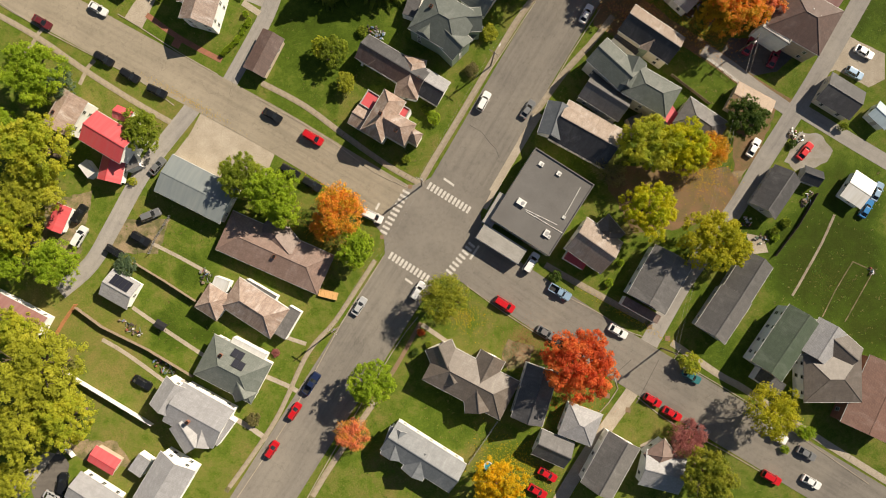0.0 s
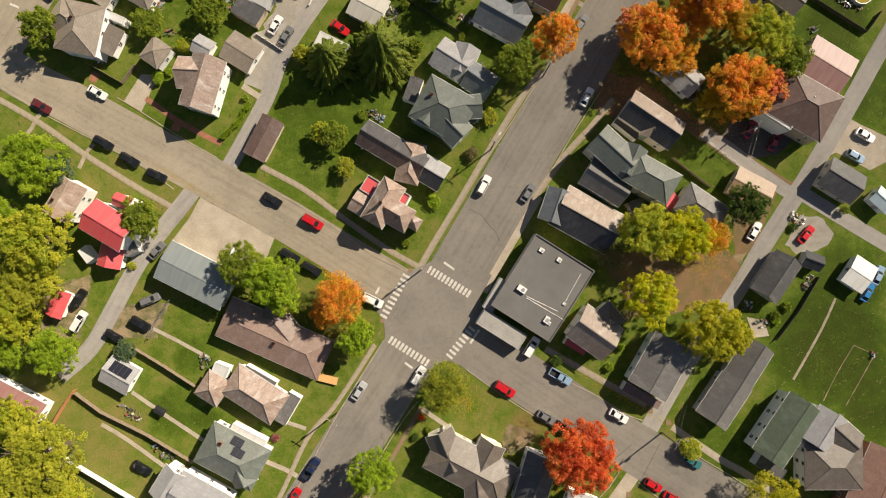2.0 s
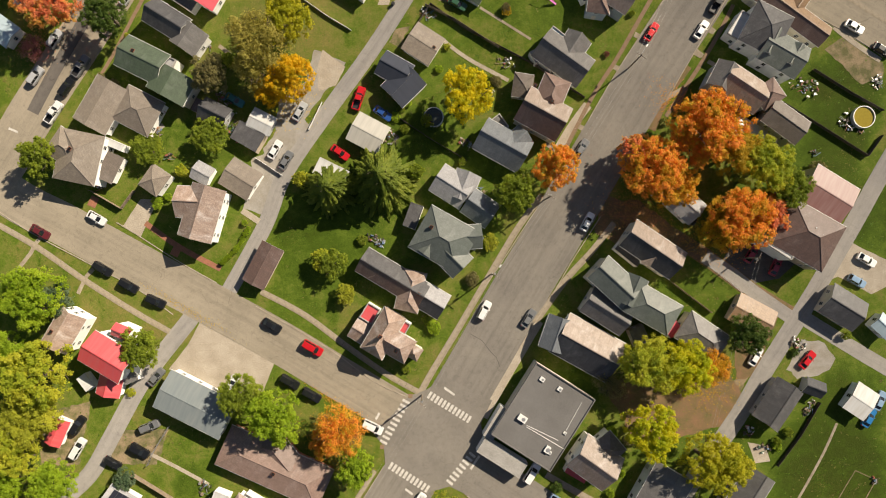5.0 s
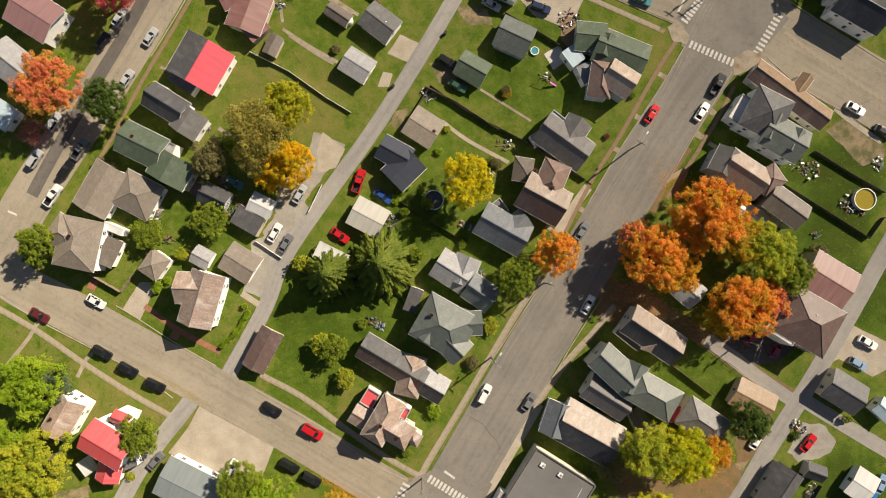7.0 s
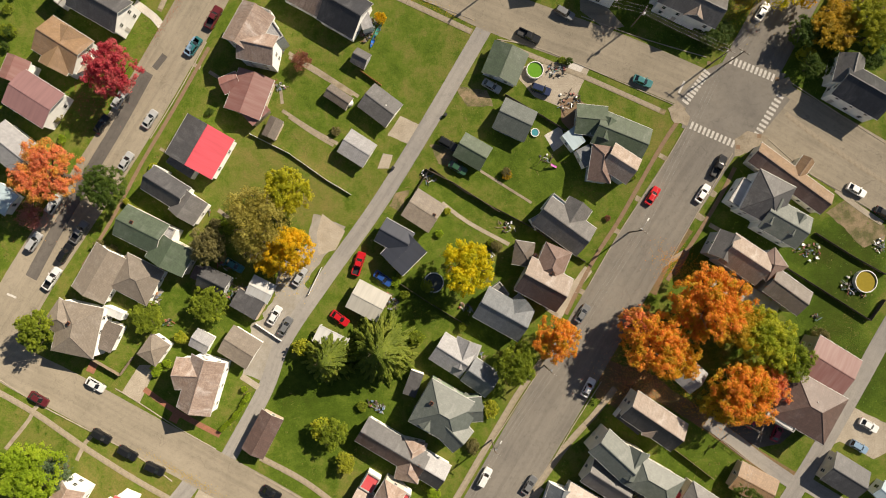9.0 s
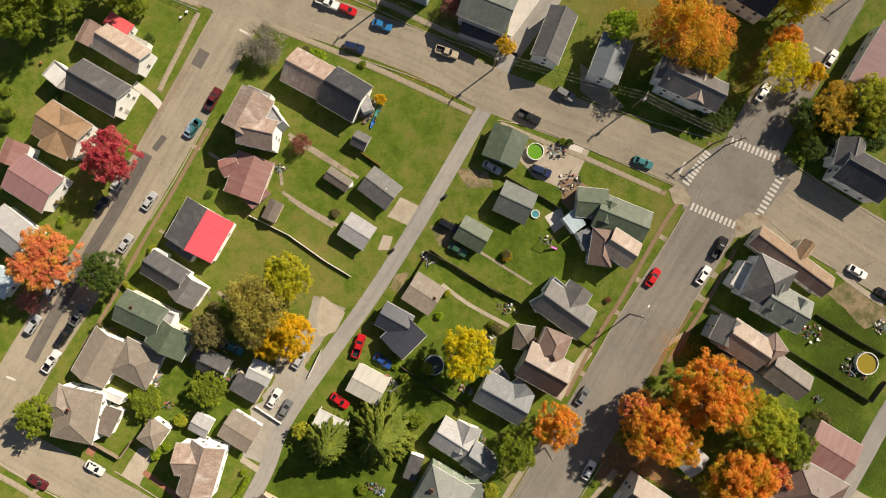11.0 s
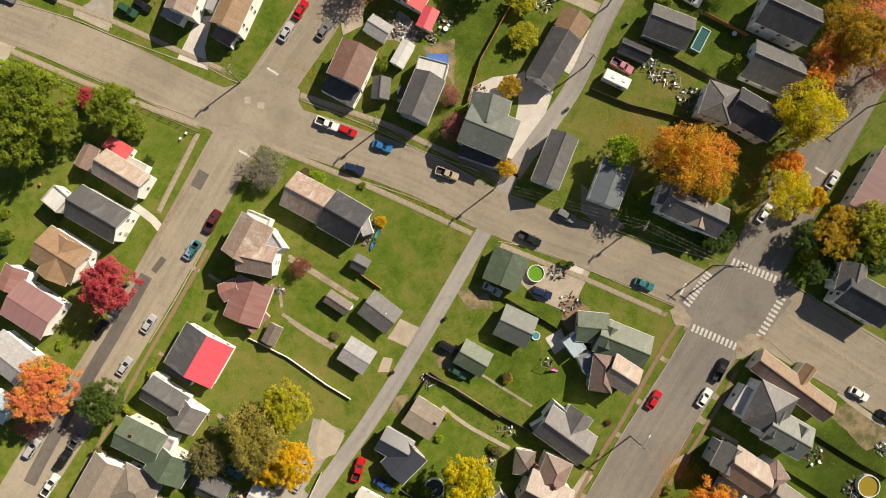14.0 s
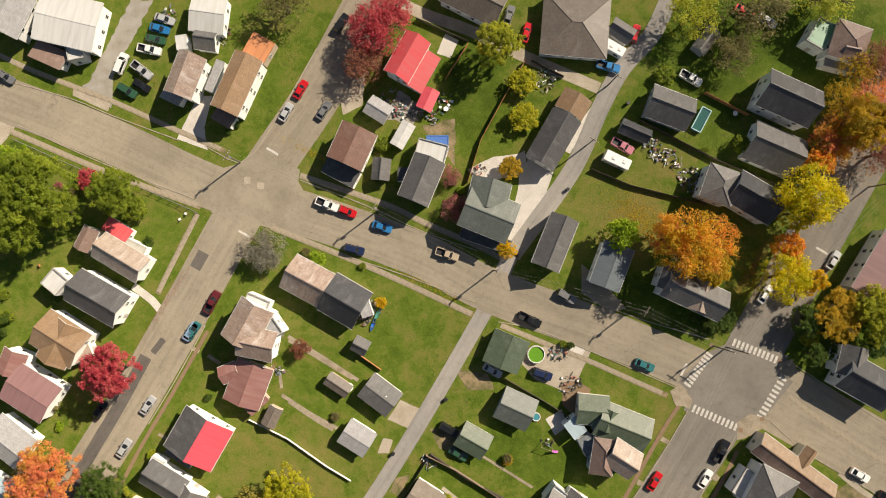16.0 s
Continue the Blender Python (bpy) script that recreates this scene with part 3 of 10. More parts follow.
    if k == "gable":
        g = Shape()
        for sy in (-1, 1):
            p, q = Vector((0.0, 0, r - 0.05)), Vector((0.0, sy * hw, e - 0.05))
            g.face([p, q, q - Vector((0, 0, 0.2)), p - Vector((0, 0, 0.2))])
        gd = g.data("bargeboard", TRIM, merge=True)
        for side in (-1, 1):
            part("bargeboard", gd, root, at @ pose(side * (hl + 0.015), 0, 0))
    if k in ("gable", "hip") and L > 4 and windows and root.name.startswith("house"):
        g = Shape()
        g.tube((-hl, 0, e - 0.1), (hl, 0, e - 0.1), 0.06, n=6)
        gd = g.data("gutter", TRIM, merge=True)
        for sy in (-1, 1):
            part("gutter", gd, root, at @ pose(0, sy * (hw + 0.05), 0))
    if not windows or W < 3.2:
        return
    fw, fg = window_meshes(0.9, 1.3)
    storeys = 2 if e >= 4.3 else 1
    placed_door = False
    for (nx, ny, half, run) in ((0, -1, ww, wl), (1, 0, wl, ww), (0, 1, ww, wl), (-1, 0, wl, ww)):
        n = max(1, int(2 * run / 3.1))
        for i in range(n):
            t = -run + (i + 0.5) * 2 * run / n + rng.uniform(-0.25, 0.25)
            for lvl in range(storeys):
                lx, ly = (t, ny * half) if ny else (nx * half, t)
                gx, gy = (pose(w["x"], w["y"], 0, 0, 0, w["ang"]) @ Vector((lx, ly, 0))).xy
                if any(inside(o, gx, gy) for o in others if o is not w and o["eave"] > 1.5):
                    continue
                turn = math.degrees(math.atan2(ny, nx)) + 90
                z = 0.95 + lvl * 2.5
                if z + 1.3 > top - 0.1:
                    continue
                if lvl == 0 and not placed_door and rng.random() < 0.4:
                    part("door", door_mesh(), root, at @ pose(lx, ly, 0.05, 0, 0, turn))
                    placed_door = True
                    continue
                f = part("window", fw, root, at @ pose(lx, ly, z, 0, 0, turn))
                part("pane", fg, f)


def house(label, category, *wings, chimneys=(), vents=(), group="houses of the town", windows=True, name="house"):
    """A building of one or more roofed blocks under one root, with chimneys (x, y, foot, top) and roof vents (x, y, z)."""
    ox, oy = wings[0]["x"], wings[0]["y"]
    root = thing(name, ox, oy, 0, label, category, group)
    rng = random.Random(int(abs(ox * 31 + oy * 17)))
    for w in wings:
        build_wing(root, w, ox, oy, wings, rng, windows)
    for x, y, z0, z1 in chimneys:
        s = Shape()
        s.box(-0.32, -0.32, z0, 0.32, 0.32, z1)
        s.box(-0.38, -0.38, z1 - 0.15, 0.38, 0.38, z1)
        s.box(-0.16, -0.16, z1, 0.16, 0.16, z1 + 0.2, 1)
        part("chimney", s.data("chimney", BRICK, BLACK), root, pose(x - ox, y - oy, 0, 0, 0, wings[0]["ang"]))
    if vents:
        if "vent" not in SHARED:
            s = Shape()
            s.tube((0, 0, -0.7), (0, 0, 0.3), 0.10, 0.10, 8)
            s.tube((0, 0, 0.3), (0, 0, 0.40), 0.17, 0.12, 8)
            SHARED["vent"] = s.data("roof_vent", UNIT)
        for x, y, z in vents:
            part("roof_vent", SHARED["vent"], root, pose(x - ox, y - oy, z))
    return root


def roof_window(root, x, y, z, ang, l, w, tilt, label="dark glazed roof window"):
    """A framed pane lying in a roof slope: its middle, heading of the ridge, size, and tilt of the slope in degrees."""
    f, g = Shape(), Shape()
    for x0, y0, x1, y1 in ((-l / 2, -w / 2, l / 2, -w / 2 + 0.1), (-l / 2, w / 2 - 0.1, l / 2, w / 2), (-l / 2, -w / 2 + 0.1, -l / 2 + 0.1, w / 2 - 0.1), (l / 2 - 0.1, -w / 2 + 0.1, l / 2, w / 2 - 0.1)):
        f.box(x0, y0, -0.25, x1, y1, 0.1)
    g.box(-l / 2 + 0.1, -w / 2 + 0.1, -0.2, l / 2 - 0.1, w / 2 - 0.1, 0.06)
    o = root.matrix_basis.translation
    at = pose(x - o.x, y - o.y, z, 0, 0, ang) @ pose(0, 0, 0, tilt, 0, 0)
    fr = part("roof_window", f.data("roof_window", TRIM), root, at, label)
    part("pane", g.data("pane", GLASS), fr)


def solar_panel(root, x, y, z, ang, l, w, tilt):
    """A thin dark panel with a black rim, lying just over a roof slope."""
    f, g = Shape(), Shape()
    f.box(-l / 2, -w / 2, -0.12, l / 2, w / 2, 0.03)
    g.box(-l / 2 + 0.03, -w / 2 + 0.03, 0.03, l / 2 - 0.03, w / 2 - 0.03, 0.036)
    o = root.matrix_basis.translation
    at = pose(x - o.x, y - o.y, z, 0, 0, ang) @ pose(0, 0, 0, tilt, 0, 0)
    fr = part("solar_panel", f.data("solar_panel", BLACK), root, at, "dark solar panel with a black rim")
    part("pane", g.data("pane", SOLAR), fr)


def wood_deck(x, y, ang, l, w, h, material, label):
    """A raised platform of single boards on joists and posts."""
    root = thing("wooden_deck", x, y, ang, label, "deck")
    n = max(4, int(w / 0.2))
    b, j, p = Shape(), Shape(), Shape()
    b.box(-l / 2, -w / n / 2 + 0.008, h - 0.04, l / 2, w / n / 2 - 0.008, h)
    j.box(-0.05, -w / 2 + 0.03, h - 0.22, 0.05, w / 2 - 0.03, h - 0.04)
    p.box(-0.06, -0.06, -0.05, 0.06, 0.06, h - 0.22)
    board, joist, post = b.data("board", material), j.data("joist", material), p.data("post", material)
    for k in range(n):
        part("board", board, root, pose(0, -w / 2 + w / n * (k + 0.5), 0))
    for u in (-l / 2 + 0.1, 0, l / 2 - 0.1):
        part("joist", joist, root, pose(u, 0, 0))
        for v in (-w / 2 + 0.12, w / 2 - 0.12):
            part("post", post, root, pose(u, v, 0))


def canopy_swing(x, y, ang, label):
    """A garden swing seat under a dark cloth canopy on four slanting legs."""
    root = thing("garden_swing", x, y, ang, label, "garden swing")
    c, seat = Shape(), Shape()
    for sy in (-1, 1):
        c.face([(-1.25, 0, 1.95), (1.25, 0, 1.95), (1.25, sy * 0.85, 1.8), (-1.25, sy * 0.85, 1.8)])
        c.face([(-1.25, sy * 0.85, 1.8), (1.25, sy * 0.85, 1.8), (1.25, sy * 0.87, 1.62), (-1.25, sy * 0.87, 1.62)])
    part("canopy", c.data("canopy", BLACK), root)
    seat.box(-0.85, -0.3, 0.45, 0.85, 0.3, 0.52)
    seat.box(-0.85, 0.26, 0.52, 0.85, 0.33, 0.98)
    part("seat", seat.data("seat", WOOD), root)
    for sx in (-1, 1):
        for sy in (-1, 1):
            leg = Shape()
            leg.tube((sx * 1.1, sy * 0.95, 0), (sx * 1.15, sy * 0.2, 1.85), 0.04, n=6)
            part("leg", leg.data("leg", BLACK), root)
        chain = Shape()
        chain.tube((sx * 0.8, 0, 0.5), (sx * 0.8, 0, 1.88), 0.02, n=5)
        part("hanger", chain.data("hanger", BLACK), root)


def canoe(x, y, ang, l, material, label):
    """A pointed open hull with thwarts, lying on the ground."""
    root = thing("canoe", x, y, ang, label, "canoe")
    s = Shape()
    n = 14
    for k in range(n):
        a, b = -1 + 2 * k / n, -1 + 2 * (k + 1) / n
        for sy in (-1, 1):
            wa, wb = 0.4 * (1 - a * a), 0.4 * (1 - b * b)
            s.face([(a * l / 2, sy * wa, 0.38 + 0.12 * a * a), (b * l / 2, sy * wb, 0.38 + 0.12 * b * b), (b * l / 2, sy * wb * 0.5, 0.03), (a * l / 2, sy * wa * 0.5, 0.03)])
        s.face([(a * l / 2, -0.2 * (1 - a * a), 0.03), (b * l / 2, -0.2 * (1 - b * b), 0.03), (b * l / 2, 0.2 * (1 - b * b), 0.03), (a * l / 2, 0.2 * (1 - a * a), 0.03)])
    part("hull", s.data("hull", material, merge=True), root)
    t = Shape()
    t.box(-0.08, -0.36, 0.3, 0.08, 0.36, 0.34)
    td = t.data("thwart", WOOD)
    for k in (-0.2, 0.2):
        part("thwart", td, root, pose(l * k, 0, 0))


def garden_table(x, y, ang, label):
    """A round garden table on a middle leg."""
    root = thing("garden_table", x, y, ang, label, "table")
    s, t = Shape(), Shape()
    s.tube((0, 0, 0.7), (0, 0, 0.75), 0.55, n=16)
    t.tube((0, 0, 0), (0, 0, 0.7), 0.05, n=8)
    part("tabletop", s.data("tabletop", VINYL), root)
    part("leg", t.data("leg", VINYL), root)


def garden_chair(x, y, ang, material, label):
    root = thing("garden_chair", x, y, ang, label, "chair", "garden chairs")
    s, t, u = Shape(), Shape(), Shape()
    s.box(-0.27, -0.27, 0.38, 0.27, 0.27, 0.43)
    t.box(-0.3, -0.27, 0.43, -0.24, 0.27, 0.95)
    u.box(-0.03, -0.03, 0, 0.03, 0.03, 0.38)
    part("seat", s.data("seat", material), root)
    part("backrest", t.data("backrest", material), root)
    ud = u.data("leg", material)
    for sx in (-1, 1):
        for sy in (-1, 1):
            part("leg", ud, root, pose(sx * 0.24, sy * 0.24, 0))


def play_set(x, y, ang, label):
    """A wooden swing frame with a small slide."""
    root = thing("play_set", x, y, ang, label, "play set")
    for sx in (-1.2, 1.2):
        for sy in (-1, 1):
            s = Shape()
            s.tube((sx, sy * 0.8, 0), (sx, 0, 2.1), 0.05, n=6)
            part("leg", s.data("leg", WOOD), root)
    s = Shape()
    s.tube((-1.4, 0, 2.1), (1.4, 0, 2.1), 0.06, n=6)
    part("beam", s.data("beam", WOOD), root)
    s = Shape()
    s.face([(1.2, -0.25, 1.4), (1.2, 0.25, 1.4), (2.9, 0.25, 0.1), (2.9, -0.25, 0.1)])
    s.face([(1.2, 0.25, 1.6), (1.2, 0.25, 1.4), (2.9, 0.25, 0.1), (2.9, 0.25, 0.3)])
    s.face([(1.2, -0.25, 1.6), (1.2, -0.25, 1.4), (2.9, -0.25, 0.1), (2.9, -0.25, 0.3)])
    part("slide", s.data("slide", plain("pink_plastic", (0.6, 0.18, 0.5), 0.4)), root)


def roof_unit(root, x, y, z, ang, lx, ly, h):
    """A rooftop air-handling box on a kerb, with a fan grille."""
    s = Shape()
    s.box(-lx / 2, -ly / 2, 0.12, lx / 2, ly / 2, h)
    s.box(-lx / 2 + 0.1, -ly / 2 + 0.1, -0.05, lx / 2 - 0.1, ly / 2 - 0.1, 0.12)
    s.tube((lx * 0.15, 0, h), (lx * 0.15, 0, h + 0.08), ly * 0.3, n=12, mat=1)
    o = root.matrix_basis.translation
    part("roof_unit", s.data("roof_unit", UNIT, STEEL), root, pose(x - o.x, y - o.y, z, 0, 0, ang), "pale sheet steel air unit")


# ---- vehicles ----
CAR_PAINT = {}


def roof_pipe(root, x1, y1, x2, y2, z):
    """A pale conduit lying on a flat roof."""
    o = root.matrix_basis.translation
    s = Shape()
    s.tube((x1 - o.x, y1 - o.y, z), (x2 - o.x, y2 - o.y, z), 0.07, n=6)
    part("roof_pipe", s.data("roof_pipe", UNIT), root)


def car_paint(name, c):
    m, nt, p = base_material("paint_" + name, 0.3, 0.1, 0.4)
    g = noise_fac(nt, 1.2, 0.3, 0.7, 4)
    nt.links.new(ramp_mix(nt, g, c, tint(c, 0.85)), p.inputs["Base Color"])
    p.inputs["Coat Weight"].default_value = 0.3
    p.inputs["Coat Roughness"].default_value = 0.08
    CAR_PAINT[name] = m


for _n, _c in (("white", (0.74, 0.74, 0.73)), ("silver", (0.42, 0.43, 0.44)), ("grey", (0.16, 0.165, 0.17)), ("black", (0.012, 0.013, 0.015)), ("red", (0.50, 0.012, 0.018)),
               ("maroon", (0.12, 0.02, 0.025)), ("blue", (0.02, 0.07, 0.26)), ("lightblue", (0.22, 0.33, 0.46)), ("teal", (0.03, 0.15, 0.16)), ("green", (0.03, 0.09, 0.05)), ("tan", (0.40, 0.33, 0.24)),
               ("navy", (0.015, 0.025, 0.07)), ("pink", (0.42, 0.16, 0.2)), ("azure", (0.02, 0.16, 0.38)), ("cherry", (0.27, 0.02, 0.045))):
    car_paint(_n, _c)


def outline(l, w, nose, n=6):
    """The plan of a car body: rounded corners, a slightly bowed nose and tail."""
    pts = []
    for sx, sy in ((1, -1), (1, 1), (-1, 1), (-1, -1)):
        r = nose if sx > 0 else nose * 0.75
        cx, cy = sx * (l / 2 - r), sy * (w / 2 - r * 0.62)
        start = {(1, -1): -90, (1, 1): 0, (-1, 1): 90, (-1, -1): 180}[(sx, sy)]
        for k in range(n + 1):
            a = radians(start + 90 * k / n)
            pts.append((cx + r * math.cos(a), cy + r * 0.62 * math.sin(a)))
    return pts


def loft(s, rings, mat=0, cap=True):
    n = len(rings[0])
    for a, b in zip(rings, rings[1:]):
        for k in range(n):
            j = (k + 1) % n
            s.face([a[k], a[j], b[j], b[k]], mat)
    if cap:
        s.face(rings[-1], mat)


CAR_KINDS = {  # length, width, bonnet height, roof height, cabin from the tail, cabin to, glass run front, rear
    "sedan": (4.5, 1.76, 0.92, 1.45, -1.85, 0.95, 0.75, 0.65),
    "hatch": (4.1, 1.72, 0.95, 1.5, -2.0, 0.9, 0.72, 0.35),
    "suv": (4.5, 1.82, 1.08, 1.74, -2.25, 0.95, 0.6, 0.3),
    "van": (4.85, 1.92, 1.12, 1.82, -2.4, 1.35, 0.75, 0.25),
    "pickup": (5.4, 1.92, 1.1, 1.8, -0.75, 1.15, 0.6, 0.25),
}


def car_master(kind, paint):
    key = (kind, paint)
    if key in SHARED:
        return SHARED[key]
    l, w, hb, hr, c0, c1, gf, gr = CAR_KINDS[kind]
    P = CAR_PAINT[paint]
    body = Shape()
    plan = outline(l, w, 0.5)

    def ring(k, z, dx=0.0):
        return [(x * k + dx, y * k, z) for x, y in plan]
    rings = [ring(0.95, 0.22), ring(0.995, 0.34), ring(1.0, 0.6), ring(0.985, hb - 0.1), ring(0.95, hb - 0.01), ring(0.90, hb)]
    loft(body, rings, 0, cap=kind != "pickup")
    if kind == "pickup":
        t0, t1, hw = -l / 2 + 0.22, c0 - 0.05, w / 2 - 0.16
        x1 = l / 2 - 0.25
        z = hb
        body.face([(t1, -hw - 0.03, z), (x1, -hw + 0.05, z), (x1, hw - 0.05, z), (t1, hw + 0.03, z)])
        body.face([(t0, -hw, 0.62), (t1, -hw, 0.62), (t1, hw, 0.62), (t0, hw, 0.62)], 1)
        for a, b in (((t0, -hw), (t1, -hw)), ((t1, -hw), (t1, hw)), ((t1, hw), (t0, hw)), ((t0, hw), (t0, -hw))):
            body.face([(*a, 0.62), (*b, 0.62), (*b, z), (*a, z)], 1)
        for sy in (-1, 1):
            body.box(t0 - 0.05, sy * hw - 0.1 if sy > 0 else -hw - 0.1, z - 0.08, t1, sy * hw + 0.1 if sy > 0 else -hw + 0.1, z + 0.02)
        body.box(t0 - 0.12, -hw, z - 0.3, t0 + 0.02, hw, z + 0.02)
    for sy in (-1, 1):
        body.box(c1 - 0.5, sy * (w / 2 + 0.08) - 0.09, hb + 0.02, c1 - 0.3, sy * (w / 2 + 0.08) + 0.09, hb + 0.17)
    bm = body.data("body", P, BLACK)
    top = Shape()
    wb, wt = w / 2 - 0.1, w / 2 - 0.3
    low = [(c0, -wb + 0.08), (c0 + 0.3, -wb), (c1 - 0.35, -wb), (c1, -wb + 0.16), (c1 + 0.06, 0), (c1, wb - 0.16), (c1 - 0.35, wb), (c0 + 0.3, wb), (c0, wb - 0.08), (c0 - 0.03, 0)]
    hi = [(c0 + gr, -wt + 0.06), (c0 + gr + 0.25, -wt), (c1 - gf - 0.2, -wt), (c1 - gf, -wt + 0.08), (c1 - gf + 0.05, 0), (c1 - gf, wt - 0.08), (c1 - gf - 0.2, wt), (c0 + gr + 0.25, wt), (c0 + gr, wt - 0.06), (c0 + gr - 0.03, 0)]
    panes = {"windshield": (2, 3, 4, 5, 6), "rear_window": (7, 8, 9, 0, 1), "side_window": (1, 2), "side_window.001": (6, 7)}
    glazing = []
    for pane, idx in panes.items():
        glass = Shape()
        for i, j in zip(idx, idx[1:]):
            glass.face([(*low[i], hb - 0.02), (*low[j], hb - 0.02), (*hi[j], hr - 0.05), (*hi[i], hr - 0.05)])
        glazing.append((pane.split(".")[0], glass.data(pane.split(".")[0], CARGLASS, merge=True)))
    mx = sum(p[0] for p in hi) / len(hi)
    cap_ring = [(mx + (x - mx) * 1.02, y * 1.02, hr - 0.06) for x, y in hi]
    loft(top, [cap_ring, [(mx + (x - mx) * 1.0, y, hr - 0.015) for x, y in hi], [(mx + (x - mx) * 0.9, y * 0.86, hr) for x, y in hi]], 0)
    for i in (1, 2, 6, 7):
        top.tube((*low[i], hb - 0.02), (*hi[i], hr - 0.05), 0.045, n=5)
    for i in (3, 5, 0, 8):
        top.tube((*low[i], hb - 0.02), (*hi[i], hr - 0.05), 0.05, n=5)
    for sy in (-1, 1):
        mxl = 0.5 * (c0 + c1) - 0.1
        top.tube((mxl, sy * (wb + 0.01), hb - 0.02), (mxl, sy * (wt + 0.01), hr - 0.05), 0.05, n=5)
    wheel = Shape()
    wheel.tube((0, -0.11, 0), (0, 0.11, 0), 0.33, n=14)
    rim = Shape()
    rim.tube((0, -0.12, 0), (0, 0.12, 0), 0.2, n=10)
    head, tail = Shape(), Shape()
    head.box(-0.16, -0.2, -0.08, 0.06, 0.2, 0.08)
    tail.box(-0.05, -0.15, -0.13, 0.1, 0.15, 0.13)
    if "wheel" not in SHARED:
        SHARED["wheel"] = (wheel.data("wheel", TYRE), rim.data("rim", CHROME), head.data("headlight", LAMPW), tail.data("tail_light", LAMPR))
    SHARED[key] = (bm, glazing, top.data("car_roof", P), l, w, hb)
    return SHARED[key]


def car(x, y, ang, kind, paint, label):
    bm, gm, tm, l, w, hb = car_master(kind, paint)
    names = {"pickup": "pickup_truck", "van": "van", "suv": "suv"}
    root = thing(names.get(kind, "car"), x, y, ang, label, {"pickup": "pickup truck", "van": "van"}.get(kind, "car"), "parked vehicles", 0.055)
    part("body", bm, root)
    for pane, data in gm:
        part(pane, data, root, None, "dark tinted glass")
    part("roof", tm, root)
    wm, rm, hm, lm = SHARED["wheel"]
    for sx in (-1, 1):
        for sy in (-1, 1):
            o = part("wheel", wm, root, pose(sx * l * 0.3, sy * (w / 2 - 0.1), 0.33))
            part("rim", rm, o)
    for sy in (-1, 1):
        part("headlight", hm, root, pose(l / 2 - 0.2, sy * (w / 2 - 0.38), hb - 0.16, 0, 0, -sy * 18))
        part("tail_light", lm, root, pose(-l / 2 + 0.1, sy * (w / 2 - 0.26), hb - 0.18))


def trailer(x, y, ang, l, w, h, paint, label, name="travel_trailer"):
    """A box-bodied caravan with rounded edges, roof hatch, door, window and wheels."""
    root = thing(name, x, y, ang, label, "caravan", "", 0.03)
    s = Shape()
    pl = outline(l, w, 0.25, 4)
    loft(s, [[(a, b, 0.45) for a, b in pl], [(a, b, h - 0.2) for a, b in pl], [(a * 0.985, b * 0.97, h - 0.05) for a, b in pl], [(a * 0.95, b * 0.9, h) for a, b in pl]])
    part("body", s.data("body", CAR_PAINT[paint]), root)
    s = Shape()
    s.box(-0.35, -0.35, h - 0.02, 0.35, 0.35, h + 0.15)
    part("roof_hatch", s.data("roof_hatch", UNIT), root, pose(-l * 0.15, 0, 0))
    part("roof_hatch", s.data("roof_hatch", UNIT), root, pose(l * 0.25, 0.2, 0))
    s = Shape()
    s.box(-0.5, -0.03, 0, 0.5, 0.03, 0.6)
    wd = s.data("window", CARGLASS)
    for sy in (-1, 1):
        part("window", wd, root, pose(l * 0.2, sy * (w / 2 + 0.005), 1.3))
    s = Shape()
    s.tube((0, -0.1, 0), (0, 0.1, 0), 0.35, n=12)
    wd = s.data("wheel", TYRE)
    for sy in (-1, 1):
        part("wheel", wd, root, pose(-0.2, sy * (w / 2 - 0.12), 0.35))


# ---- trees and shrubs ----


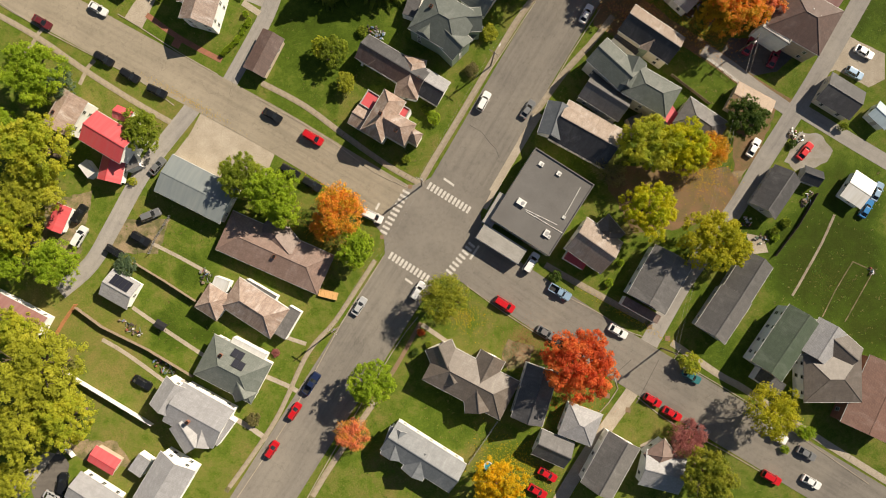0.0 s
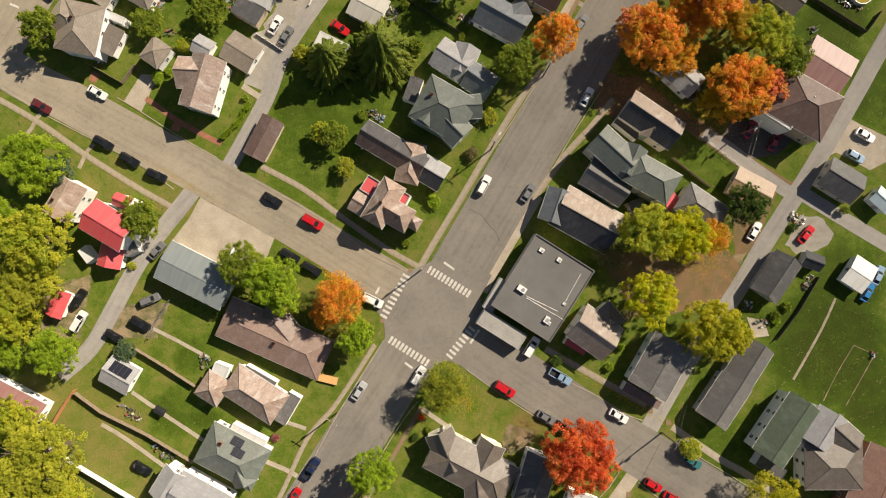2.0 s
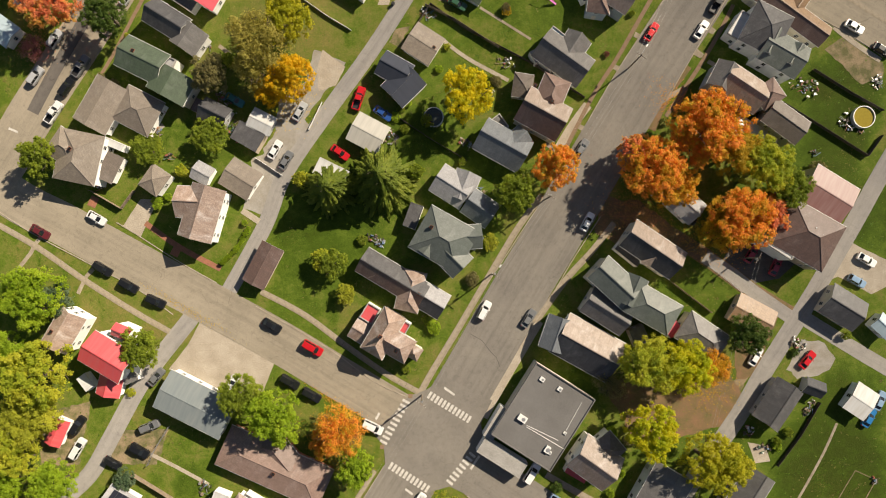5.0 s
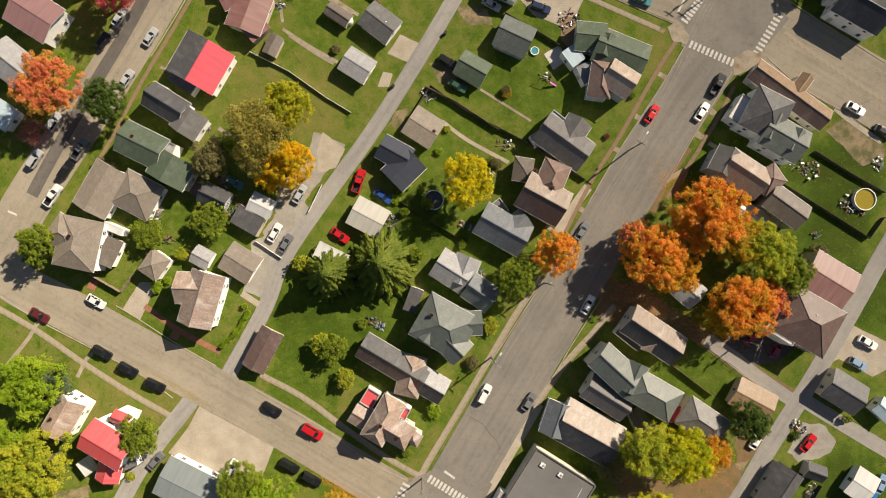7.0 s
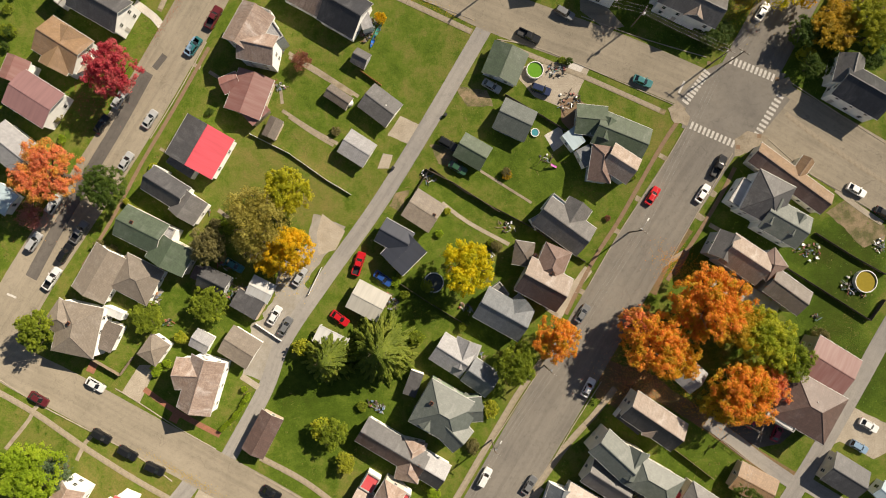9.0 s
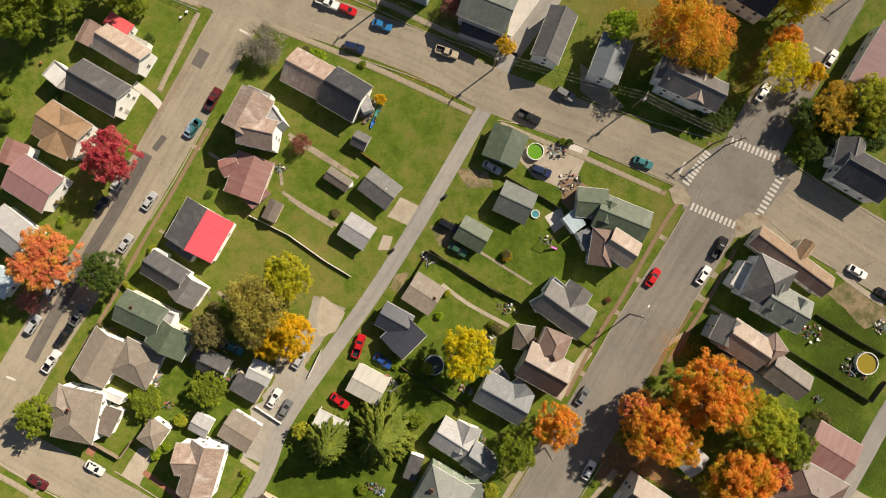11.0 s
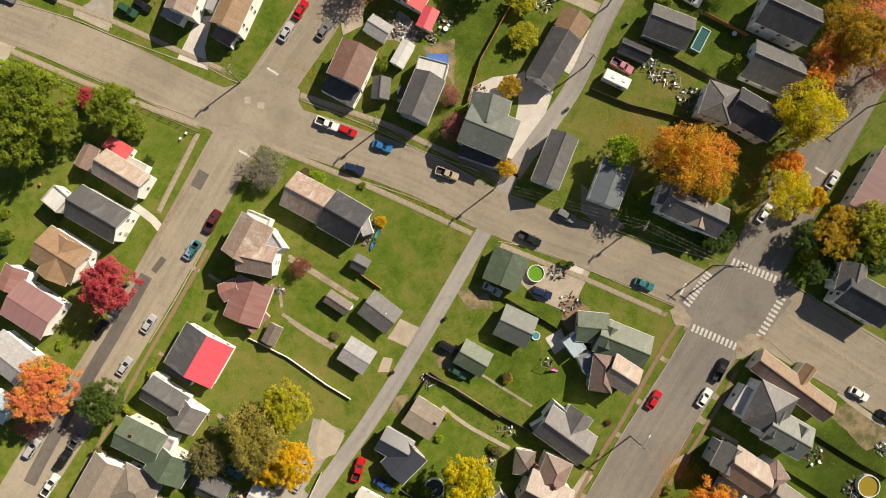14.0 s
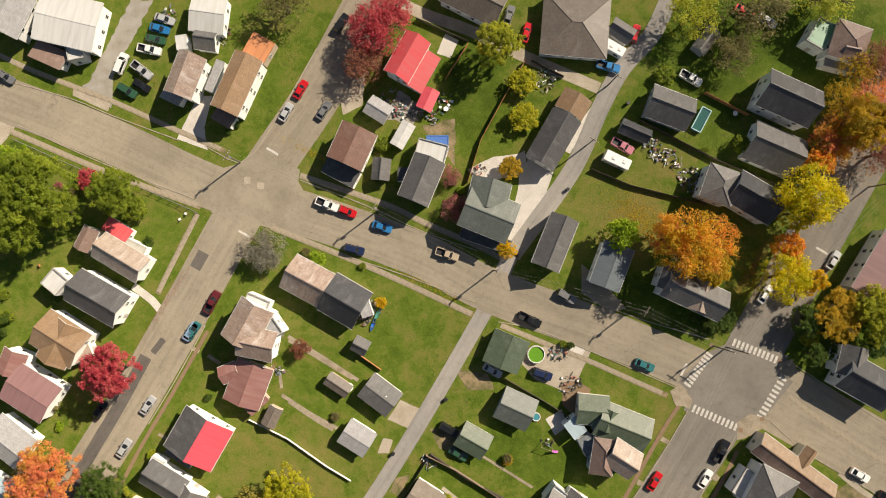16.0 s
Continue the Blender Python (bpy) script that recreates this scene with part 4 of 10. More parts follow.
def clump_cloud(seed, count, size, spread=1.0):
    """Leaf clumps on twig tufts round limb lobes of a crown of radius 1 (height scaled after): small bent leaf sheets with gaps between the tufts."""
    rng = random.Random(seed)
    tufts = []
    for i in range(24):
        a = i * 2.39996 + rng.uniform(-0.6, 0.6)
        q = math.sqrt((i + 0.3) / 24) * rng.uniform(0.55, 0.86)
        z = math.sqrt(max(0.0, 1 - (q * 1.15) ** 2)) * rng.uniform(0.35, 0.75)
        c, big = Vector((q * math.cos(a), q * math.sin(a), z)), rng.uniform(0.15, 0.34)
        for _ in range(18):
            d = Vector((rng.gauss(0, 1), rng.gauss(0, 1), rng.gauss(0.35, 0.9))).normalized()
            tufts.append((c + d * big * rng.uniform(0.62, 1.08), rng.uniform(0.045, 0.10)))
    for i in range(60):
        a = i * math.tau / 60 + rng.uniform(-0.1, 0.1)
        q = rng.uniform(0.58, 0.86) + 0.06 * math.sin(3 * a + seed)
        tufts.append((Vector((q * math.cos(a), q * math.sin(a), rng.uniform(-0.3, 0.2))), rng.uniform(0.05, 0.12)))
    s = Shape()
    weights = [q * q for _, q in tufts]
    for c, q in rng.choices(tufts, weights, k=count):
        d = Vector((rng.gauss(0, 1), rng.gauss(0, 1), rng.gauss(0.2, 1))).normalized()
        p = c + d * q * rng.uniform(0.35, 1.2) * spread
        nrm = (d * 0.8 + Vector((rng.gauss(0, 0.45), rng.gauss(0, 0.45), 0.6 + rng.gauss(0, 0.4)))).normalized()
        u = nrm.orthogonal().normalized()
        u.rotate(Matrix.Rotation(rng.uniform(0, math.tau), 3, nrm))
        v = nrm.cross(u)
        k = size * rng.uniform(0.55, 1.35)
        tip = nrm * k * rng.uniform(-0.35, 0.1)
        n = len(s.v)
        s.v += [tuple(p - u * k), tuple(p - v * k * 0.62 + tip * 0.3), tuple(p + u * k + tip), tuple(p + v * k * 0.62 + tip * 0.3)]
        s.f.append((n, n + 1, n + 2, n + 3))
        s.m.append(0)
        s.uv += [(0, 0), (1, 0), (1, 1), (0, 1)]
    return s


def conifer_cloud(seed, count):
    """Drooping whorled boughs with needle sprays, radius and height 1."""
    rng = random.Random(seed)
    s = Shape()
    boughs = []
    for lvl in range(17):
        z = lvl / 17
        n = 13 if lvl < 9 else 9
        for i in range(n):
            a = i * math.tau / n + lvl * 0.7 + rng.uniform(-0.22, 0.22)
            boughs.append((a, z, (1 - z) ** 0.72 * rng.uniform(0.66, 1.1)))
    weights = [0.25 + b[2] for b in boughs]
    for a, z, reach in rng.choices(boughs, weights, k=count):
        t = rng.random() ** 0.6
        side = rng.uniform(-1, 1) * 0.115 * (1.15 - t * 0.85) * (0.4 + 0.6 * reach)
        out = Vector((math.cos(a), math.sin(a), 0))
        cross = Vector((-out.y, out.x, 0))
        p = out * reach * t + cross * side + Vector((0, 0, z * 0.9 - 0.15 * t * t - abs(side) * 0.55 + rng.uniform(-0.015, 0.015)))
        dirv = (out + cross * (3.0 * side) + Vector((0, 0, -0.25))).normalized()
        nrm = (Vector((0, 0, 1)) + cross * rng.gauss(0, 0.35)).normalized()
        w = dirv.cross(nrm).normalized()
        k = rng.uniform(0.026, 0.052)
        n = len(s.v)
        s.v += [tuple(p - dirv * k * 0.4), tuple(p + w * k * 0.42), tuple(p + dirv * k * 1.4), tuple(p - w * k * 0.42)]
        s.f.append((n, n + 1, n + 2, n + 3))
        s.m.append(0)
        s.uv += [(0, 0)] * 4
    return s


def crown_data(style, variant):
    key = ("crown", style, variant)
    if key not in SHARED:
        if style == "conifer":
            s = conifer_cloud(50 + variant, 22000)
        elif style == "sparse":
            s = clump_cloud(80 + variant, 3600, 0.032, 1.6)
        elif style == "small":
            s = clump_cloud(60 + variant, 8500, 0.042)
        elif style == "thin":
            s = clump_cloud(120 + variant, 9500, 0.029, 1.35)
        elif style == "shrub":
            s = clump_cloud(30 + variant, 1800, 0.09)
        else:
            s = clump_cloud(10 + variant, 21000, 0.026)
        SHARED[key] = s.data("crown", GRASS)
    return SHARED[key]


def trunk_data(variant, bare):
    key = ("trunk", variant, bare)
    if key not in SHARED:
        rng = random.Random(variant * 13 + 5)
        s = Shape()
        s.tube((0, 0, -0.1), (0.02, 0.01, 0.45), 0.075, 0.05, 9)
        s.tube((0.02, 0.01, 0.45), (0, 0.02, 0.8), 0.05, 0.02, 7)
        for i in range(8):
            a = i * math.tau / 8 + rng.uniform(-0.3, 0.3)
            z0 = rng.uniform(0.3, 0.6)
            mid = Vector((0.28 * math.cos(a), 0.28 * math.sin(a), z0 + 0.16))
            end = Vector((0.62 * math.cos(a), 0.62 * math.sin(a), z0 + rng.uniform(0.2, 0.36)))
            s.tube((0.01, 0.01, z0), mid, 0.032, 0.022, 6)
            s.tube(mid, end, 0.022, 0.006, 5)
            for j in range(5 if bare else 2):
                b = a + rng.uniform(-0.9, 0.9)
                q = mid.lerp(end, rng.uniform(0.1, 0.9))
                s.tube(q, q + Vector((0.3 * math.cos(b), 0.3 * math.sin(b), rng.uniform(0.08, 0.2))), 0.011, 0.003, 4)
        SHARED[key] = s.data("trunk", BARK)
    return SHARED[key]


def tree(x, y, r, h, leaf, label, style="round", name="tree"):
    """A tree of crown radius r and height h."""
    v = int(abs(x * 7 + y * 3)) % 5
    root = thing(name, x, y, (x * 37 + y * 53) % 360, label, "tree", "trees of the town")
    root["category"] = "shrub" if name == "shrub" else "tree"
    low = {"conifer": 0.10, "shrub": 0.35}.get(style, 0.52)
    k = 0.35 if style == "conifer" else 1.0
    part("trunk", trunk_data(v, style in ("sparse", "thin")), root, Matrix.Diagonal((r * k, r * k, h * 0.92, 1)))
    if style == "round" and r < 4.6:
        style = "small"
    me = crown_data(style, v if style != "shrub" else v % 3)
    c = part("crown", me, root, Matrix.LocRotScale((0, 0, h * low), None, (r * 1.04 * (0.93 + 0.14 * (v % 3) / 2), r * 1.04 * (1.05 - 0.1 * (v % 2)), h * (1 - low))))
    c.material_slots[0].link = "OBJECT"
    c.material_slots[0].material = leaf
    return root


LEAF = {
    "green": leafage("green", (0.115, 0.155, 0.015), (0.20, 0.255, 0.025), (0.30, 0.34, 0.035)),
    "bright": leafage("bright", (0.15, 0.23, 0.014), (0.26, 0.36, 0.024), (0.38, 0.45, 0.04)),
    "dark": leafage("dark", (0.045, 0.085, 0.015), (0.08, 0.13, 0.02), (0.12, 0.17, 0.03)),
    "olive": leafage("olive", (0.215, 0.235, 0.022), (0.35, 0.365, 0.038), (0.48, 0.46, 0.055)),
    "yellowgreen": leafage("yellowgreen", (0.19, 0.25, 0.02), (0.32, 0.36, 0.032), (0.45, 0.43, 0.042), (0.28, 0.335, 0.04)),
    "yellow": leafage("yellow", (0.27, 0.24, 0.012), (0.52, 0.36, 0.012), (0.66, 0.44, 0.02), (0.46, 0.33, 0.02)),
    "orange": leafage("orange", (0.28, 0.235, 0.022), (0.55, 0.315, 0.024), (0.63, 0.24, 0.055), (0.62, 0.39, 0.035), (0.40, 0.33, 0.04)),
    "amber": leafage("amber", (0.30, 0.22, 0.018), (0.52, 0.33, 0.022), (0.60, 0.29, 0.045), (0.40, 0.31, 0.03)),
    "goldgreen": leafage("goldgreen", (0.27, 0.29, 0.013), (0.48, 0.43, 0.014), (0.60, 0.49, 0.018), (0.34, 0.37, 0.02)),
    "mustard": leafage("mustard", (0.19, 0.21, 0.012), (0.345, 0.345, 0.018), (0.46, 0.42, 0.03), (0.27, 0.29, 0.02)),
    "mossy": leafage("mossy", (0.11, 0.135, 0.013), (0.21, 0.24, 0.022), (0.32, 0.32, 0.035), (0.16, 0.17, 0.025)),
    "limegold": leafage("limegold", (0.20, 0.25, 0.011), (0.38, 0.405, 0.014), (0.53, 0.475, 0.02), (0.30, 0.35, 0.015)),
    "dun": leafage("dun", (0.17, 0.15, 0.028), (0.28, 0.25, 0.05), (0.37, 0.325, 0.085), (0.24, 0.235, 0.035)),
    "redorange": leafage("redorange", (0.44, 0.14, 0.06), (0.60, 0.22, 0.11), (0.57, 0.31, 0.07), (0.38, 0.27, 0.05)),
    "red": leafage("red", (0.33, 0.05, 0.018), (0.53, 0.10, 0.030), (0.60, 0.20, 0.055), (0.42, 0.16, 0.035)),
    "crimson": leafage("crimson", (0.26, 0.025, 0.035), (0.42, 0.055, 0.08), (0.50, 0.13, 0.13), (0.36, 0.10, 0.08)),
    "rust": leafage("rust", (0.19, 0.075, 0.05), (0.27, 0.11, 0.07), (0.31, 0.16, 0.09)),
    "plum": leafage("plum", (0.24, 0.085, 0.08), (0.36, 0.14, 0.13), (0.42, 0.22, 0.19)),
    "browngold": leafage("browngold", (0.20, 0.17, 0.015), (0.37, 0.26, 0.018), (0.50, 0.34, 0.025), (0.25, 0.21, 0.03)),
    "drab": leafage("drab", (0.12, 0.11, 0.045), (0.20, 0.18, 0.07), (0.26, 0.235, 0.10)),
    "grey": leafage("grey", (0.17, 0.16, 0.125), (0.25, 0.235, 0.19), (0.31, 0.285, 0.23)),
    "spruce": leafage("spruce", (0.095, 0.140, 0.020), (0.185, 0.235, 0.034), (0.29, 0.32, 0.055)),
    "weed": leafage("weed", (0.05, 0.095, 0.008), (0.085, 0.15, 0.014), (0.14, 0.195, 0.024)),
    "hay": leafage("hay", (0.14, 0.125, 0.04), (0.20, 0.18, 0.055), (0.12, 0.135, 0.03)),
    "bluegreen": leafage("bluegreen", (0.06, 0.11, 0.055), (0.115, 0.165, 0.085), (0.17, 0.23, 0.13)),
}

# ---- fences, poles, yard things ----


def fence(material, height, label, *pts, bay=2.4, open_work=False):
    """Posts, rails and boarded panels along a line; open work has rails only."""
    root = thing("fence", pts[0][0], pts[0][1], 0, label, "fence", "yard fences")
    ox, oy = pts[0]
    key = ("fencepost", material.name, height)
    if key not in SHARED:
        s = Shape()
        s.box(-0.06, -0.06, -0.1, 0.06, 0.06, height + 0.06)
        SHARED[key] = s.data("post", material)
    for (xa, ya), (xb, yb) in zip(pts, pts[1:]):
        d = math.hypot(xb - xa, yb - ya)
        n = max(1, round(d / bay))
        ang = math.degrees(math.atan2(yb - ya, xb - xa))
        s = Shape()
        b = d / n
        if open_work:
            s.box(0, -0.025, -0.025, b, 0.025, 0.025)
        else:
            k = max(4, int(b / 0.3))
            front = []
            for i in range(k):
                o = -0.02 - 0.03 * (i % 2)
                front += [(b * i / k, o), (b * (i + 1) / k, o)]
            s.prism(front + [(b, 0.03), (0, 0.03)], 0.05, height)
        pd = s.data("rail" if open_work else "panel", material, merge=True)
        for i in range(n):
            t = i / n
            px, py = xa + (xb - xa) * t - ox, ya + (yb - ya) * t - oy
            part("post", SHARED[key], root, pose(px, py, 0, 0, 0, ang))
            for z in (height - 0.05, height * 0.5, 0.15) if open_work else (0.0,):
                part("rail" if open_work else "panel", pd, root, pose(px, py, z, 0, 0, ang))
    part("post", SHARED[key], root, pose(pts[-1][0] - ox, pts[-1][1] - oy, 0))


def hedge(leaf, width, height, label, *pts):
    """A row of leafy shrubs grown together."""
    line = smooth_line(pts, width * 0.7)
    for p in line:
        rng = random.Random(int(p.x * 10 + p.y * 7))
        tree(p.x + rng.uniform(-0.2, 0.2), p.y + rng.uniform(-0.2, 0.2), width * rng.uniform(0.5, 0.75), height * rng.uniform(0.8, 1.2), leaf, label, "shrub", "shrub")


def utility_pole(x, y, ang, h=10.5, arm=2.4, lamp=0.0):
    """A tapered wooden pole with a crossarm, insulators and, where given, a street lamp arm of that length."""
    root = thing("utility_pole", x, y, ang, "weathered wooden utility pole with crossarm beside the street", "utility pole", "utility poles")
    s = Shape()
    s.tube((0, 0, -0.2), (0, 0, h), 0.17, 0.11, 10)
    part("pole", s.data("pole", POLEWOOD), root)
    s = Shape()
    s.box(-0.07, -arm / 2, h - 0.75, 0.07, arm / 2, h - 0.6)
    part("crossarm", s.data("crossarm", POLEWOOD), root)
    s = Shape()
    s.tube((0, 0, 0), (0, 0, 0.22), 0.06, 0.045, 8)
    me = s.data("insulator", UNIT)
    for k in (-0.46, -0.25, 0.25, 0.46):
        part("insulator", me, root, pose(0, arm * k, h - 0.6))
    s = Shape()
    s.tube((0.32, 0, h - 2.6), (0.32, 0, h - 1.7), 0.22, 0.22, 10)
    part("transformer", s.data("transformer", STEEL), root)
    if lamp:
        s = Shape()
        s.tube((0, 0, h - 1.9), (lamp * 0.6, 0, h - 1.4), 0.04, n=6)
        s.tube((lamp * 0.6, 0, h - 1.4), (lamp, 0, h - 1.4), 0.04, n=6)
        s.box(lamp - 0.1, -0.14, h - 1.5, lamp + 0.55, 0.14, h - 1.36, 1)
        part("lamp_arm", s.data("lamp_arm", STEEL, UNIT), root)


def wires(*ends, rows=3, gap=0.75, r=0.010, sag=0.5):
    """Sagging overhead lines from pole to pole, given as (x, y, z)."""
    s = Shape()
    for a, b in zip(ends, ends[1:]):
        a, b = Vector(a), Vector(b)
        d = (b - a).normalized()
        side = Vector((-d.y, d.x, 0))
        for k in range(rows):
            o = side * gap * (k - (rows - 1) / 2)
            pts = [a.lerp(b, i / 8) + o - Vector((0, 0, sag * 4 * (i / 8) * (1 - i / 8))) for i in range(9)]
            for p, q in zip(pts, pts[1:]):
                s.tube(p, q, r, n=4)
    tagged(new("overhead_wires", s.data("overhead_wires", WIREM)), "thin bright overhead power lines between the poles", "power lines", kind="structure")


def round_pool(x, y, r, h, water, label):
    root = thing("swimming_pool", x, y, 0, label, "swimming pool")
    s = Shape()
    n = 28
    for k in range(n):
        a, b = k * math.tau / n, (k + 1) * math.tau / n
        for ra, rb, z0, z1 in ((r, r, 0, h), (r - 0.16, r, h, h), (r - 0.16, r - 0.16, h, 0.1)):
            s.face([(ra * math.cos(a), ra * math.sin(a), z1 if ra < r and z0 == z1 else z0), (ra * math.cos(b), ra * math.sin(b), z0), (rb * math.cos(b), rb * math.sin(b), z1), (rb * math.cos(a), rb * math.sin(a), z1)])
    part("pool_wall", s.data("pool_wall", UNIT), root)
    s = Shape()
    s.face([((r - 0.15) * math.cos(k * math.tau / n), (r - 0.15) * math.sin(k * math.tau / n), h * 0.75) for k in range(n)])
    part("water", s.data("water", water), root)
    s = Shape()
    s.tube((0, 0, 0), (0, 0, h + 0.02), 0.05, n=6)
    me = s.data("pool_post", UNIT)
    for k in range(10):
        part("pool_post", me, root, pose((r + 0.04) * math.cos(k * math.tau / 10), (r + 0.04) * math.sin(k * math.tau / 10), 0))


def trampoline(x, y, r, label):
    root = thing("trampoline", x, y, 0, label, "trampoline")
    s, t, u = Shape(), Shape(), Shape()
    n = 20
    for k in range(n):
        a, b = k * math.tau / n, (k + 1) * math.tau / n
        s.tube((r * math.cos(a), r * math.sin(a), 0.8), (r * math.cos(b), r * math.sin(b), 0.8), 0.05, n=5)
    t.face([((r - 0.25) * math.cos(k * math.tau / n), (r - 0.25) * math.sin(k * math.tau / n), 0.78) for k in range(n)])
    u.tube((0, 0, 0), (0, 0, 2.3), 0.03, n=5)
    part("frame", s.data("frame", STEEL), root)
    part("mat", t.data("mat", BLACK), root)
    me = u.data("net_post", STEEL)
    for k in range(6):
        part("net_post", me, root, pose(r * math.cos(k * math.tau / 6), r * math.sin(k * math.tau / 6), 0))


def wheelie_bin(x, y, ang, material, label="dark plastic wheeled rubbish bin beside the lane"):
    root = thing("rubbish_bin", x, y, ang, label, "rubbish bin", "rubbish bins")
    s, t = Shape(), Shape()
    s.prism([(-0.3, -0.28), (0.3, -0.28), (0.3, 0.28), (-0.3, 0.28)], 0.05, 1.0)
    t.box(-0.34, -0.32, 1.0, 0.34, 0.32, 1.07)
    t.tube((-0.34, -0.25, 1.03), (-0.34, 0.25, 1.03), 0.03, n=6)
    part("body", s.data("body", material), root)
    part("lid", t.data("lid", material), root)


def crate(x, y, ang, lx, ly, h, material, label, name="crate", category="crate"):
    """A box with a lid edge and corner battens."""
    root = thing(name, x, y, ang, label, category)
    s, t = Shape(), Shape()
    s.box(-lx / 2, -ly / 2, 0, lx / 2, ly / 2, h)
    for sx in (-1, 1):
        for sy in (-1, 1):
            s.box(sx * lx / 2 - 0.04, sy * ly / 2 - 0.04, 0, sx * lx / 2 + 0.04, sy * ly / 2 + 0.04, h - 0.02)
    t.box(-lx / 2 - 0.04, -ly / 2 - 0.04, h, lx / 2 + 0.04, ly / 2 + 0.04, h + 0.06)
    part("body", s.data("body", material), root)
    part("lid", t.data("lid", material), root)


def clutter(x, y, rx, ry, ang, n, seed, label):
    """A heap of mixed yard lumber: boards, boxes, tubs and sheets lying over one another; nobody could count it."""
    rng = random.Random(seed)
    mats = [UNIT, BLACK, WOOD, STEEL, DARKWOOD, WOOD, plain("faded_blue", (0.13, 0.19, 0.28)), plain("faded_red", (0.30, 0.09, 0.07)), DARKWOOD, plain("dull_green", (0.07, 0.13, 0.09)), plain("dull_grey", (0.22, 0.22, 0.21))]
    s = Shape()
    for _ in range(n):
        a, q = rng.uniform(0, math.tau), math.sqrt(rng.random())
        px, py = rx * q * math.cos(a), ry * q * math.sin(a)
        m = rng.choice(range(len(mats)))
        at = pose(px, py, 0, rng.gauss(0, 6), rng.gauss(0, 6), rng.uniform(0, 180))
        k = rng.random()
        h = rng.uniform(0.1, 0.6)
        if k < 0.35:
            s.box(-rng.uniform(0.3, 0.8), -0.06, h - 0.06, rng.uniform(0.3, 0.8), 0.06, h, m, at)
        elif k < 0.75:
            lx, ly = rng.uniform(0.1, 0.32), rng.uniform(0.08, 0.26)
            s.box(-lx, -ly, 0, lx, ly, h, m, at)
        else:
            s.tube(at @ Vector((0, 0, 0)), at @ Vector((0, 0, h)), rng.uniform(0.09, 0.24), None, 9, m)
    ob = new("yard_clutter", s.data("yard_clutter", *mats))
    ob.matrix_basis = pose(x, y, 0, 0, 0, ang)
    tagged(ob, label, "yard clutter", kind="stuff")


WATER_GREEN = plain("algae_water", (0.10, 0.24, 0.02), 0.08)
WATER_YELLOW = plain("murky_water", (0.22, 0.17, 0.02), 0.1)
WATER_BLUE = plain("pool_liner_water", (0.05, 0.22, 0.26), 0.06)
WATER_DARK = plain("dark_water", (0.03, 0.035, 0.03), 0.08)


def rect_pool(x, y, ang, l, w, h, label):
    """A frame pool: sides, rim and water as parts."""
    root = thing("swimming_pool", x, y, ang, label, "swimming pool")
    s, t, u = Shape(), Shape(), Shape()
    s.prism([(-l / 2, -w / 2), (l / 2, -w / 2), (l / 2, w / 2), (-l / 2, w / 2)], 0, h - 0.12)
    for x0, y0, x1, y1 in ((-l / 2, -w / 2, l / 2, -w / 2), (l / 2, -w / 2, l / 2, w / 2), (l / 2, w / 2, -l / 2, w / 2), (-l / 2, w / 2, -l / 2, -w / 2)):
        t.tube((x0, y0, h), (x1, y1, h), 0.13, n=6)
    u.face([(-l / 2 + 0.1, -w / 2 + 0.1, h - 0.08), (l / 2 - 0.1, -w / 2 + 0.1, h - 0.08), (l / 2 - 0.1, w / 2 - 0.1, h - 0.08), (-l / 2 + 0.1, w / 2 - 0.1, h - 0.08)])
    part("side", s.data("side", plain("pool_blue", (0.18, 0.42, 0.5))), root)
    part("rim", t.data("rim", plain("pool_rim", (0.4, 0.6, 0.62))), root)
    part("water", u.data("water", plain("teal_water", (0.03, 0.09, 0.085), 0.08)), root)


def fallen_leaves(x, y, rx, ry, ang, n, leaf, seed):
    """Loose leaves on the ground, thick in the middle of the drift."""
    rng = random.Random(seed)
    s = Shape()
    for _ in range(n):
        px, py = rng.gauss(0, rx * 0.5), rng.gauss(0, ry * 0.5)
        a, k = rng.uniform(0, math.tau), rng.uniform(0.05, 0.12)
        ux, uy = math.cos(a) * k, math.sin(a) * k
        z = 0.05 + rng.uniform(0, 0.03)
        m = len(s.v)
        s.v += [(px - ux, py - uy, z), (px + uy * 0.7, py - ux * 0.7, z + 0.02), (px + ux, py + uy, z), (px - uy * 0.7, py + ux * 0.7, z + 0.02)]
        s.f.append((m, m + 1, m + 2, m + 3))
        s.m.append(0)
        s.uv += [(0, 0)] * 4
    ob = new("fallen_leaves", s.data("fallen_leaves", leaf))
    ob.matrix_basis = pose(x, y, 0, 0, 0, ang)
    tagged(ob, "drift of fallen autumn leaves on the ground", "fallen leaves", kind="stuff")


def tank(x, y, r, label):
    """A white upright tank with a domed top."""
    root = thing("storage_tank", x, y, 0, label, "tank")
    s = Shape()
    n = 20
    rings = [[(q * math.cos(k * math.tau / n), q * math.sin(k * math.tau / n), z) for k in range(n)] for q, z in ((r, 0), (r, 1.1), (r * 0.85, 1.35), (r * 0.5, 1.52), (0.12, 1.58))]
    loft(s, rings)
    part("body", s.data("body", VINYL, merge=True, smooth=True), root)
    s = Shape()
    s.tube((0, 0, 1.55), (0, 0, 1.7), 0.16, n=10)
    part("lid", s.data("lid", BLACK), root)


